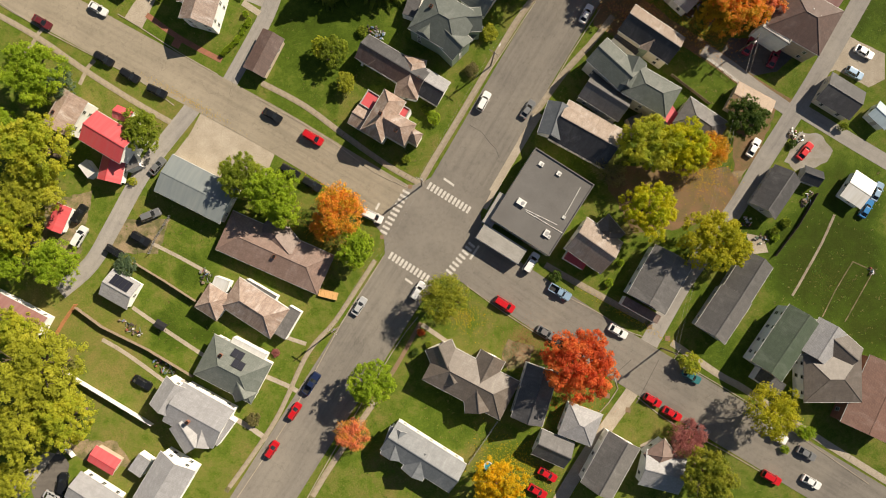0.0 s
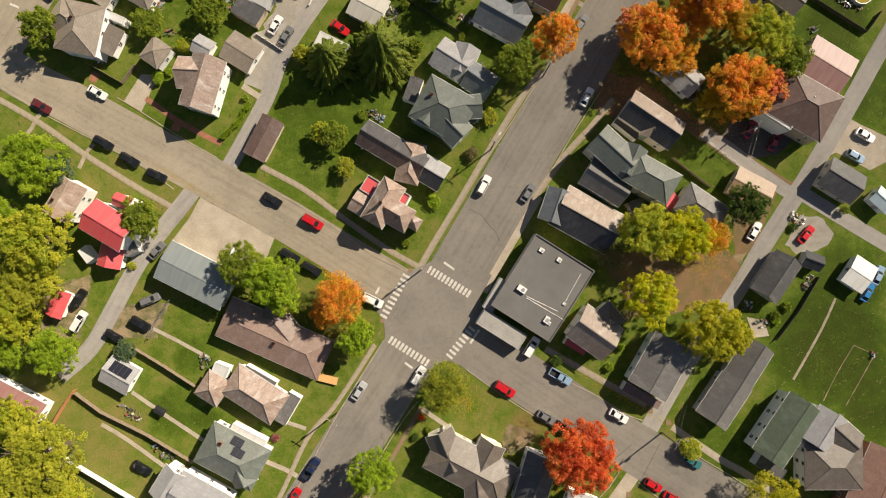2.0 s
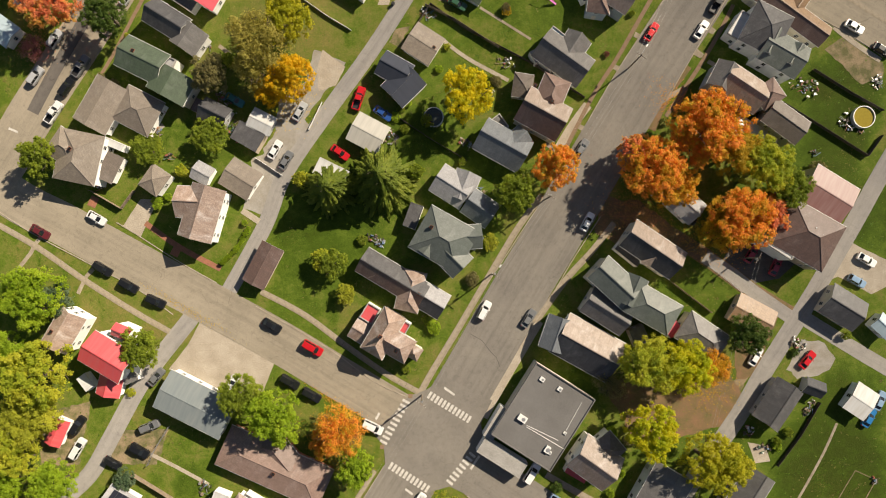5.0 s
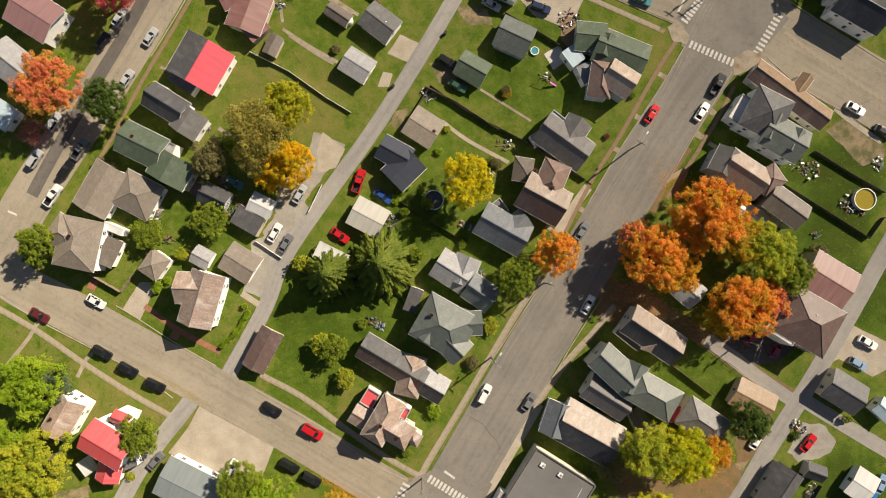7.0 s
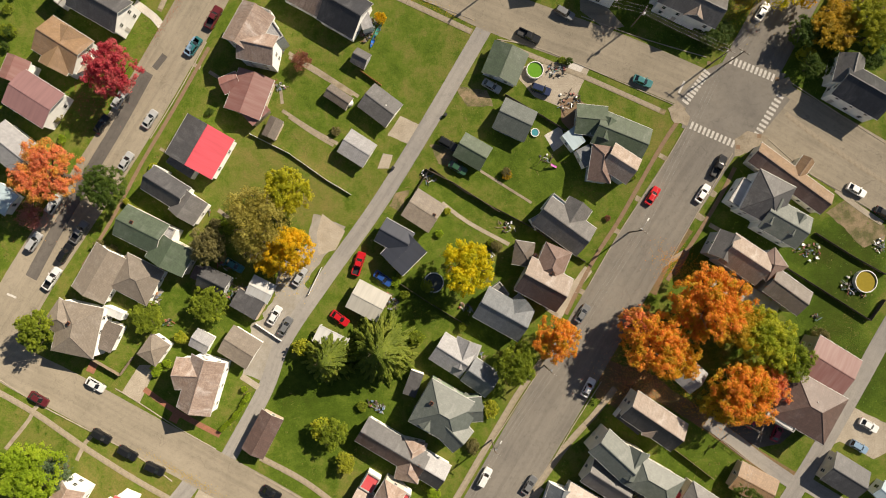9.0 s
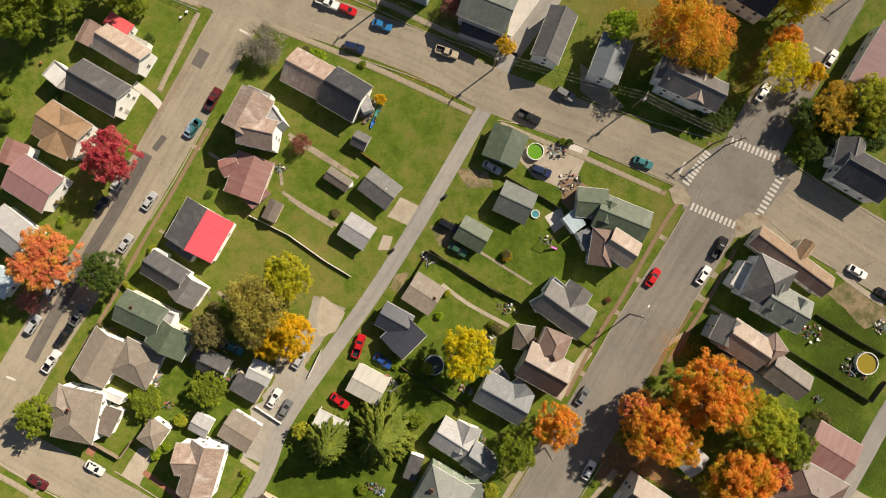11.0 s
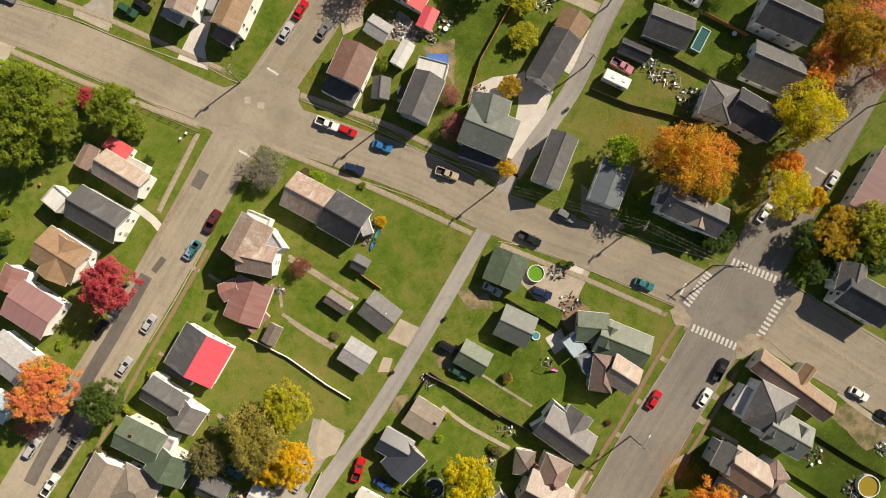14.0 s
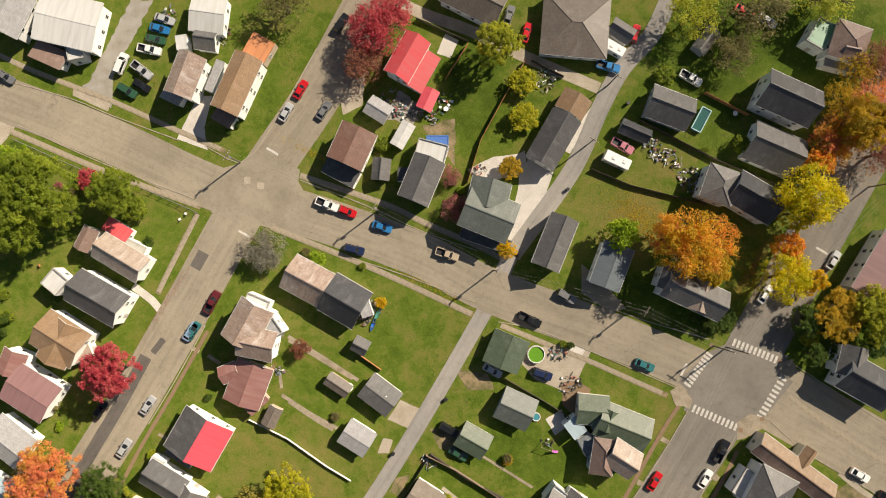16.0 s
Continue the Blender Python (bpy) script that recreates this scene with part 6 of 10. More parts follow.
patch("driveway", GRAVEL, 0.0138, "pale gravel drive with grass growing in", "driveway", (79.64, 42.15), (84.69, 41.31), (87.16, 37.93), (85.85, 35.41), (83.31, 34.14), (78.66, 33.3), (76.17, 35.41), (77.91, 38.78), ragged=0.45)
patch("dirt_patch", DIRT, 0.0141, "dusty leafy yard under yellow trees", "bare ground", (66.5, 36.25), (67.73, 34.14), (62.98, 24.06), (59.19, 23.22), (54.15, 23.22), (50.8, 24.48), (54.19, 26.99), (59.25, 28.25), (63.5, 32.04), ragged=0.5)
patch("dirt_patch", LITTER, 0.0144, "leaf-strewn yard beside the alley", "bare ground", (64.98, 41.72), (75.01, 48.15), (69.13, 33.88), (64.87, 33.17))
patch("driveway", ASPHALT_NEW, 0.0147, "dark asphalt drive under the trees", "driveway", (64.24, 63.01), (74.15, 63.01), (79.05, 59.47), (74.75, 55.58), (69.09, 54.52), (62.08, 59.47), ragged=0.06)
patch("dirt_patch", LITTER, 0.015, "ground covered with fallen leaves", "bare ground", (35.3, 72.96), (43.81, 72.96), (54.35, 64.43), (45.19, 68.69), (38.77, 63.01), (33.84, 65.85))
strip("dirt_verge", LITTER, 2.12, 0.0456, "street edge covered with fallen leaves", "bare ground", (46.43, 88.67), (49.69, 95.84), (54.75, 103.03))
patch("driveway", GRAVEL, 0.0153, "gravel parking by the alley", "driveway", (-28.37, 106.3), (-21.28, 103.46), (-26.91, 95.31), (-31.12, 89.66), (-36.76, 88.46), (-36.09, 95.31), (-29.76, 99.56))
patch("driveway", CONCRETE, 0.0156, "concrete apron of the garage", "driveway", (-9.29, 128.04), (-4.88, 126.04), (-7.15, 121.61), (-12.13, 123.75), ragged=0.06)
patch("driveway", CONCRETE, 0.0159, "concrete yard beside the pool", "driveway", (14.89, 138.79), (26.29, 140.23), (29.84, 138.07), (31.99, 140.95), (33.41, 139.87), (29.81, 132.34), (26.96, 129.83), (20.57, 132.34), ragged=0.06)
patch("dirt_patch", DIRT, 0.0162, "worn earth by the alley", "bare ground", (-2.89, 121.61), (4.2, 121.61), (3.49, 116.62), (-0.76, 117.33))
patch("dirt_patch", DIRT, 0.0165, "worn earth by the alley", "bare ground", (-10.33, 110.92), (-7.14, 111.63), (-9.26, 106.66), (-11.74, 108.08))
patch("dirt_patch", DIRT, 0.0168, "worn earth", "bare ground", (2.79, 134.49), (9.9, 133.77), (11.32, 130.19), (5.63, 130.19))
patch("patio", CONCRETE_NEW, 0.0171, "small paved patio", "patio", (22.67, 123.75), (26.23, 125.9), (27.63, 122.32), (24.78, 120.18), ragged=0.06)
strip("path", CONCRETE, 0.85, 0.0459, "concrete garden path", "path", (-0.05, 108.79), (5.61, 104.53), (14.8, 99.56))
strip("path", WALK, 0.56, 0.0462, "stone garden path", "path", (8.46, 115.9), (14.12, 112.34), (19.78, 108.79))
patch("driveway", CONCRETE_NEW, 0.0174, "pale concrete apron to the street", "driveway", (27.72, 140.95), (32.34, 140.23), (30.19, 137), (28.06, 138.07), ragged=0.06)
patch("dirt_patch", DIRT, 0.0177, "bare brown yard behind the building", "bare ground", (85.41, 106.66), (89.7, 109.5), (98.47, 103.82), (98.41, 100.27), (93.79, 98.85))
patch("kerb_corner", WALK, 0.075, "pale concrete street corner", "pavement", (65.06, 123.04), (67.92, 124.82), (72.52, 123.4), (71.43, 121.61), (65.01, 119.11))
patch("kerb_corner", WALK, 0.075, "pale concrete street corner", "pavement", (52.35, 131.62), (55.16, 128.04), (54.43, 125.9), (51.6, 126.61), (50.2, 129.83))
patch("kerb_corner", WALK, 0.075, "pale concrete street corner", "pavement", (74.45, 135.92), (77.31, 137), (78.34, 134.49), (74.42, 133.41))
patch("driveway", CONCRETE, 0.0189, "concrete driveway", "driveway", (90.66, 125.9), (94.53, 123.75), (93.43, 121.25), (89.2, 123.04), ragged=0.06)
patch("driveway", GRAVEL, 0.0192, "gravel drive beside parked vehicles", "driveway", (-69.05, 216.46), (-64.09, 216.46), (-72.51, 200.12), (-73.17, 192.32), (-81.68, 195.86), (-78.16, 197.99))
patch("driveway", CONCRETE_NEW, 0.0195, "new concrete driveway", "driveway", (-54.09, 195.15), (-50.9, 195.15), (-52.65, 188.07), (-51.92, 183.11), (-58.65, 185.59), ragged=0.06)
patch("driveway", CONCRETE, 0.0198, "concrete driveway", "driveway", (-97.91, 190.19), (-92.96, 189.84), (-97.87, 183.11), ragged=0.06)
patch("driveway", CONCRETE, 0.0201, "cracked concrete drive apron", "driveway", (-81.34, 197.64), (-73.18, 193.74), (-73.88, 191.61), (-81.68, 195.15), ragged=0.06)
patch("driveway", CONCRETE_NEW, 0.0204, "new white concrete driveway", "driveway", (16.84, 177.8), (24.62, 178.51), (21.78, 170.38), (15.41, 160), (14.7, 160), (16.83, 170.38), ragged=0.06)
patch("driveway", CONCRETE_NEW, 0.0207, "new white concrete driveway", "driveway", (33.48, 193.03), (33.68, 188.07), (29.57, 183.11), (28.16, 183.82), ragged=0.06)
patch("patio", CONCRETE_NEW, 0.021, "pale concrete patio", "patio", (5.54, 178.86), (11.19, 181.69), (16.85, 182.4), (18.26, 183.11), (18.61, 178.15), (12.6, 176.74), (7.66, 176.03), ragged=0.06)
patch("dirt_patch", DIRT, 0.0213, "worn earth yard", "bare ground", (-4.36, 188.77), (2.71, 190.19), (2.71, 179.57), (-2.94, 185.94))
patch("driveway", CONCRETE, 0.0216, "pale concrete drive", "driveway", (-22.75, 194.8), (-17.1, 200.48), (-17.8, 193.03), (-22.04, 190.9), ragged=0.06)
patch("dirt_patch", LITTER, 0.0219, "ground under red leaves", "bare ground", (-22.43, 212.2), (-12.86, 210.06), (-13.56, 201.19), (-21.35, 201.19), (-25.6, 205.8))
patch("dirt_patch", LITTER, 0.0222, "ground under orange trees", "bare ground", (83.12, 189.48), (91.64, 195.15), (98.5, 203.67), (98.39, 188.07), (91.56, 182.4), (84.49, 180.99))
strip("driveway", CONCRETE_NEW, 1.62, 0.0465, "new white concrete strip beside the barn", "driveway", (33.8, 192.58), (31.04, 188.56), (27.52, 182.79))
strip("path", CONCRETE_NEW, 1.69, 0.0468, "pale concrete drive", "driveway", (-68.03, 153.1), (-63.79, 149.92), (-62.01, 147.81))
strip("path", WALK, 0.64, 0.0471, "garden path", "path", (-62.25, 120.74), (-58.01, 118.29))
strip("path", WALK, 0.64, 0.0474, "concrete garden path", "path", (-33.94, 141.12), (-29.71, 138.66), (-19.84, 132.68))
strip("path", WALK, 0.64, 0.0477, "concrete garden path", "path", (-33.91, 127.76), (-28.27, 123.9), (-24.04, 121.44))
patch("dirt_patch", DIRT, 0.0225, "brown street edge", "bare ground", (63.81, 141.83), (65.23, 143.94), (67.35, 145.35), (65.92, 141.12))
patch("driveway", ASPHALT_OLD, 0.0228, "old asphalt drive", "driveway", (30.72, 158.03), (34.95, 154.51), (40.57, 148.16), (37.05, 147.11), (30.71, 151.69), ragged=0.06)

# ---- houses ----
house("two-storey white house with faded brown shingle roof", "house",
      wing("gable", -79.91, 44.94, -119.8, 8.61, 5.98, 5.56, 7.83, "rosy", "white"),
      chimneys=[(-81.86, 44.71, 4.5, 7)])
house("white house with bright red sheet-metal roof", "house",
      wing("gable", -70.21, 39.39, -31, 10.02, 7.16, 6.96, 8.90, "red", "white"),
      wing("gable", -71.26, 33.23, -103.3, 5.58, 5.19, 3.02, 4.75, "red", "white"),
      wing("gable", -67.75, 44.51, -22.8, 3.87, 2.89, 5.55, 6.63, "red", "white"),
      wing("flat", -67.36, 34.68, 24.3, 3.01, 2.91, 2.92, 2.92, "grey", "white"),
      wing("flat", -76.88, 33.33, -52.5, 3.47, 2.22, 2.48, 2.48, "white", "white"))
house("long low commercial building with weathered grey metal roof", "commercial building",
      wing("gable", -52.75, 28.81, -26.8, 15.88, 8.79, 4, 5.18, "steel", "white"))
house("long single-storey house with brown hipped shingle roof", "house",
      wing("hip", -36.06, 15.18, -24.0, 24.10, 9.19, 2.92, 4.86, "brown", "brick"),
      wing("hip", -34.53, 17.08, -51.1, 11.82, 6.74, 2.92, 4.54, "brown", "brick"),
      chimneys=[(-35.82, 14.28, 2.5, 5)])
house("white house with patched tan hipped roofs", "house",
      wing("hip", -49.2, 4.54, -32.5, 5.76, 6.08, 3.24, 5.4, "rosy", "white"),
      wing("hip", -40.17, 3.28, -33.0, 12.87, 7.45, 3.46, 6.05, "rosy", "white"),
      wing("flat", -33.36, 0.05, 59.8, 6.77, 2.90, 3.02, 3.02, "grey", "white"),
      wing("flat", -39.42, 6.6, -29.9, 7.60, 2.35, 3.13, 3.13, "grey", "white"),
      wing("flat", -47.72, 8.39, -20.6, 3.33, 2.49, 3.13, 3.13, "galv", "white"))
roofed = house("white house with grey-green hipped shingle roof", "house",
      wing("hip", -44.76, -9.79, -27.6, 13.98, 9.63, 3.78, 6.7, "greygreen", "white"),
      wing("gable", -42.91, -12.94, -67.7, 6.38, 5.16, 3.67, 5.83, "greygreen", "white"),
      wing("flat", -41.79, -5.8, -27.4, 8.19, 1.94, 2.92, 2.92, "white", "white"),
      chimneys=[(-46.7, -6.57, 3.8, 6.3)])
for u, v in ((-1.0, 0.5), (0.0, 0.5), (0.0, -0.7), (1.0, -0.7)):
    solar_panel(roofed, -43.1 + 1.3 * u * 0.886 + 1.35 * v * 0.463, -7.4 - 1.3 * u * 0.463 + 1.35 * v * 0.886, 5.24 - 1.35 * v * 0.606, -27.6, 1.27, 1.8, -31.2)
house("large white house with pale grey cross-gabled roof", "house",
      wing("gable", -51.69, -19.46, -29.0, 12.31, 9.22, 4.84, 7, "lightgrey", "white"),
      wing("gable", -57.76, -15.55, -121.1, 7.01, 5.80, 4.84, 6.57, "lightgrey", "white"),
      wing("gable", -53.57, -23.27, -57.3, 6.33, 6.16, 4.6, 6.32, "lightgrey", "white"),
      wing("gable", -50.8, -23.32, -106.9, 5.57, 4.10, 4.6, 6.11, "lightgrey", "white"),
      wing("flat", -47.79, -22.88, 53.9, 6.32, 3.46, 3.02, 3.02, "lightgrey", "white"),
      chimneys=[(-53.12, -20.32, 5.1, 7.6)])
house("white two-storey house with grey shingle roof", "house",
      wing("gable", -58.75, -34.13, -120.4, 12.18, 8.50, 5.44, 7.65, "lightgrey", "white"),
      wing("flat", -64.95, -30.6, -124.7, 4.14, 3.12, 2.81, 2.81, "lightgrey", "white"))
house("small shed with bright red metal roof", "shed",
      wing("gable", -72.7, -29.62, -30.8, 6.36, 3.89, 2.27, 3.13, "red", "tan"), windows=False, name="shed", group="garages and sheds")
house("white garage with grey shingle roof", "garage",
      wing("gable", -74.6, -37.22, -32.6, 10.54, 6.56, 3.13, 4.84, "lightgrey", "white"), name="garage", group="garages and sheds")
house("white building with rust-red metal roof", "house",
      wing("gable", -92.88, 2.93, -27.5, 16.91, 4.95, 3.89, 5.08, "redbrown", "white"))
roofed = house("small pale garage with dark roof panels", "garage",
      wing("gable", -69.49, 7.29, -29.6, 6.91, 6.38, 2.7, 4.36, "lightgrey", "white"), name="garage", group="garages and sheds")
for u in (-1.65, -0.55, 0.55, 1.65):
    solar_panel(roofed, -68.72 + u * 0.87, 8.64 - u * 0.494, 3.76, -29.6, 1.04, 2.4, -27.5)
house("small white shed with faded red metal roof", "shed",
      wing("gable", -82.84, 22.66, -112.8, 6.02, 3.61, 2.38, 3.13, "red", "white"), windows=False, name="shed", group="garages and sheds")
house("weathered garage with brown shingle roof", "garage",
      wing("gable", -38.74, 58.59, -117.3, 9.58, 5.27, 2.7, 3.78, "umber", "tan"), name="garage", group="garages and sheds")
house("ornate house with patched rosy hipped roofs", "house",
      wing("hip", -12.45, 44.22, 59.2, 10.2, 5.3, 6.16, 9.30, "rosy", "cream"),
      wing("hip", -10.37, 42.16, -30, 8.5, 5.3, 6.10, 8.85, "rosy", "cream"),
      wing("hip", -5.95, 40.0, -30, 2.9, 2.9, 5.1, 7.3, "rosy", "cream"),
      wing("flat", -8.25, 45.36, 60, 2.6, 2.2, 4.3, 4.3, "red", "white"),
      wing("flat", -15.55, 48.2, 58.6, 3.7, 3.1, 3.24, 3.24, "red", "white"),
      wing("gable", -17.3, 44.24, -31, 4.6, 4.8, 3.0, 4.3, "rosy", "white"),
      chimneys=[(-12.78, 43.89, 6.0, 10.1), (-9.7, 40.7, 5.4, 8.3)])
house("long house with dark shingle roof and tan gables", "house",
      wing("gable", -10.55, 55.91, -30.9, 15.72, 5.92, 3.67, 5.92, "dark", "white", "umber"),
      wing("gable", -2, 50.89, -30.7, 5.81, 5.92, 3.67, 5.62, "lightgrey", "white", "black"),
      wing("hip", -6.79, 53.04, -103.3, 8.99, 5.16, 3.67, 5.62, "rosy", "white"),
      wing("hip", -13.08, 57.24, -110.7, 4.87, 4.54, 3.67, 5.4, "rosy", "white"),
      chimneys=[(-4.98, 52.46, 3.3, 5.8)])
house("green two-storey house with grey-green hipped roof", "house",
      wing("hip", 0.40, 64.02, -29.6, 11.75, 10.19, 7.39, 10.20, "greygreen", "green"),
      wing("gable", 2.23, 60.13, -45.1, 6.19, 6.13, 7.15, 9.10, "greygreen", "green"),
      wing("gable", 5.57, 64.57, 3.4, 5.75, 5.12, 6.67, 8.61, "greygreen", "green"),
      wing("gable", -2.93, 62.34, -126.8, 3.37, 4.08, 7.15, 8.88, "greygreen", "green"),
      wing("shed", 6.0, 64.6, 143.0, 5.2, 3.6, 2.8, 3.3, "greygreen", "green", open_sides=True),
      chimneys=[(-2.26, 66.53, 6.9, 9.4)],
      vents=[(-0.26, 65.06, 8.7), (1.41, 64.77, 8.3)])
house("narrow dark-roofed garage beside the green house", "garage",
      wing("flat", -6.29, 69.31, -110.4, 5.36, 2.91, 2.7, 2.7, "dark", "white"), name="garage", group="garages and sheds")
house("house with pale grey and blue-grey shingle roofs", "house",
      wing("gable", 2.2, 75.62, -32.4, 7.95, 6.77, 3.24, 5.18, "lightgrey", "white"),
      wing("gable", 4.71, 75.77, -112.3, 6.33, 5.52, 3.24, 4.97, "lightgrey", "white"),
      wing("gable", 8.27, 70.86, -34.6, 6.63, 6.08, 3.24, 5.55, "blue", "white"))
house("grey house with blue-grey cross-gabled roof", "house",
      wing("gable", 13.15, 84.51, -29.1, 11.25, 7.43, 3.78, 6.6, "blue", "white"),
      wing("gable", 15.98, 85.27, -139.6, 5.85, 4.82, 3.67, 5.62, "blue", "white"),
      wing("flat", 12.25, 89.2, -53.4, 3.49, 3.11, 3.24, 3.24, "grey", "white"),
      chimneys=[(15.08, 83.76, 3.5, 6)])
# main gable: sun and shade coloured in, tan on the north-east slope, umber opposite
house("tan-walled house with pale sunlit and dark shaded roof slopes and brown hip", "house",
      wing("gable", 21.64, 90.9, -28.7, 10.19, 8.06, 5.54, 8.60, "tan", "cream", "umber"),
      wing("hip", 23.47, 95.39, -112.8, 7.55, 6.01, 5.42, 7.69, "brown", "cream"),
      wing("hip", 17.50, 97.49, -9.2, 4.38, 5.26, 3.72, 5.02, "taupe", "cream"),
      chimneys=[(23.23, 93.28, 4.8, 7.3), (19.97, 97.1, 3.0, 5.5)])
house("house with grey shingle roof and pale blue metal porch", "house",
      wing("gable", 26.31, 103.45, -35.9, 12.01, 7.43, 3.78, 6.6, "grey", "white"),
      wing("gable", 28.07, 105.44, -123.4, 7.03, 5.85, 3.67, 5.89, "grey", "white"),
      wing("flat", 24.88, 107.49, -38.3, 4.98, 4.00, 3.56, 3.56, "lightblue", "white"),
      wing("flat", 21.27, 104.68, -60.3, 2.77, 3.46, 3.02, 3.02, "lightgrey", "white"))
house("cream house with muted green shingle roof", "house",
      wing("gable", 38.84, 122.94, -22.0, 11.51, 7.70, 3.89, 5.89, "green", "cream"),
      wing("gable", 32.32, 126.49, -5.7, 6.83, 6.55, 3.46, 5.18, "green", "cream"),
      wing("gable", 35.43, 124.4, -111.2, 4.71, 5.50, 3.78, 5.62, "green", "cream"),
      wing("flat", 28.65, 122.56, 36.8, 3.45, 4.15, 3.02, 3.02, "lightblue", "white"))
house("house with pale tan roof and brown hipped wing", "house",
      wing("gable", 38.15, 116.7, -32.9, 6.77, 6.29, 5.61, 8.00, "tan", "blue"),
      wing("hip", 34.15, 116.8, -98.6, 7.94, 4.95, 4.90, 6.84, "brown", "blue"),
      wing("flat", 31.4, 118.78, 26.5, 3.08, 4.15, 3.02, 3.02, "blue", "white"),
      chimneys=[(37.25, 117.25, 4.5, 7.0)])
house("detached garage with muted green shingle roof", "garage",
      wing("gable", 13.74, 139.04, -112.5, 7.65, 8.16, 3.02, 4.5, "green", "white"), name="garage", group="garages and sheds")
house("blue-grey garage with pale green shingle roof", "garage",
      wing("gable", 15.82, 126.66, -24.9, 7.74, 7.34, 2.81, 4.72, "greygreen", "blue"), name="garage", group="garages and sheds")
house("small garage with green shingle roof", "garage",
      wing("gable", 6.64, 119.74, -29.8, 6.86, 5.97, 2.48, 4.03, "green", "white"), name="garage", group="garages and sheds")
house("garage with weathered grey shingle roof", "garage",
      wing("gable", -13.51, 129.74, -37.1, 7.75, 6.37, 2.92, 4.1, "grey", "white"),
      vents=[(-13.86, 130.56, 3.5), (-12.14, 129.54, 3.5)], name="garage", group="garages and sheds")
house("small white garage with grey shingle roof", "garage",
      wing("gable", -18.5, 120.41, -32.3, 6.64, 5.96, 2.7, 3.75, "lightgrey", "white"), name="garage", group="garages and sheds")
house("low brown garden shed with metal roof", "shed",
      wing("gable", -22.68, 131.74, -33.8, 5.82, 3.20, 2.16, 2.99, "taupe", "tan"), windows=False, name="shed", group="garages and sheds")
house("grey garden shed by the lawn", "shed",
      wing("gable", -17.81, 140.2, -28.0, 3.51, 3.61, 2.27, 3.64, "grey", "grey"), windows=False, name="shed", group="garages and sheds")
house("garage with flat-looking taupe shingle roof", "garage",
      wing("gable", -4.09, 106.87, -32.8, 7.17, 7.07, 2.7, 3.46, "beige", "white"),
      chimneys=[(-1.77, 105.82, 1, 3.5)], name="garage", group="garages and sheds")
house("dark house with black metal gabled roofs", "house",
      wing("gable", -10.32, 101.12, -29.0, 7.01, 5.66, 3.24, 4.75, "navy", "grey"),
      wing("gable", -8.35, 97.68, -135.4, 7.45, 6.77, 3.13, 4.64, "navy", "grey"))
house("garage with cream metal roof", "garage",
      wing("gable", -16.06, 87.26, -27.8, 7.60, 6.79, 2.81, 3.78, "cream", "white"), name="garage", group="garages and sheds")
house("open white metal carport among the trees", "carport",
      wing("flat", -24.14, 78.8, -26.1, 7.16, 3.88, 2.59, 2.59, "white", "white", open_sides=True), name="carport", group="garages and sheds")
house("house with rust-stained tan roof and black shingle wing", "house",
      wing("gable", -28.98, 154.33, -28.4, 9.77, 8.04, 3.67, 6.73, "rosy", "white"),
      wing("gable", -21.1, 150.01, -30.3, 8.96, 9.02, 3.67, 7.1, "black", "white"),
      wing("flat", -16.78, 148.37, -71.5, 3.87, 2.45, 2.81, 2.81, "lightgrey", "white"))
house("white house with tan and rust cross-gabled roof", "house",
      wing("gable", -41.10, 145.4, -118.7, 9.25, 7.62, 6.70, 9.60, "rosy", "white"),
      wing("gable", -39.20, 141.23, -12.2, 7.87, 6.47, 6.58, 9.04, "rosy", "white"),
      wing("flat", -36.99, 144.6, -55.2, 5.40, 4.24, 6.13, 6.13, "lightgrey", "white"),
      wing("flat", -39.8, 149.83, -23.2, 5.24, 2.34, 3.89, 3.89, "white", "white"))
house("house with faded red-brown ribbed metal roof", "house",
      wing("gable", -41.81, 132.11, -110.2, 9.38, 8.15, 3.24, 4.86, "redbrown", "tan", "redbrown"),
      wing("gable", -46.02, 134.55, 22.0, 4.09, 3.87, 3.02, 4.32, "redbrown", "tan"),
      wing("shed", -40.46, 128.24, 42.7, 5.17, 3.60, 2.81, 3.24, "redbrown", "tan"))
house("low brown garden shed beside the fence", "shed",
      wing("gable", -36.97, 124.92, -115.7, 4.59, 3.20, 2.16, 2.99, "taupe", "tan"), windows=False, name="shed", group="garages and sheds")
house("white house with half grey half bright red metal roof", "house",
      wing("gable", -52.26, 120.61, -119.5, 9.95, 11.57, 3.67, 5.62, "coral", "white", "dark"),
      wing("flat", -56.5, 116.76, -33.7, 6.32, 2.77, 2.7, 2.7, "grey", "white"))
house("white house with dark shingle roof and grey gable", "house",
      wing("gable", -59.44, 111.56, -31.8, 9.34, 5.78, 3.78, 5.98, "dark", "white"),
      wing("gable", -54.65, 107.64, -124.0, 5.75, 6.47, 3.67, 6.13, "grey", "white"),
      wing("flat", -61.4, 115.3, -26.6, 3.12, 1.80, 3.02, 3.02, "white", "white"))
house("house with moss-green shingle roof", "house",
      wing("gable", -64.25, 102.59, -26.5, 10.14, 7.18, 4.73, 6.60, "green", "cream"),
      wing("gable", -58.01, 97.35, -118.9, 6.23, 8.98, 4.73, 7.06, "green", "cream"),
      wing("flat", -59.11, 102.06, -23.9, 3.43, 2.77, 4.51, 4.51, "lightgrey", "white"),
      chimneys=[(-65.59, 104.11, 4.0, 6.5)])
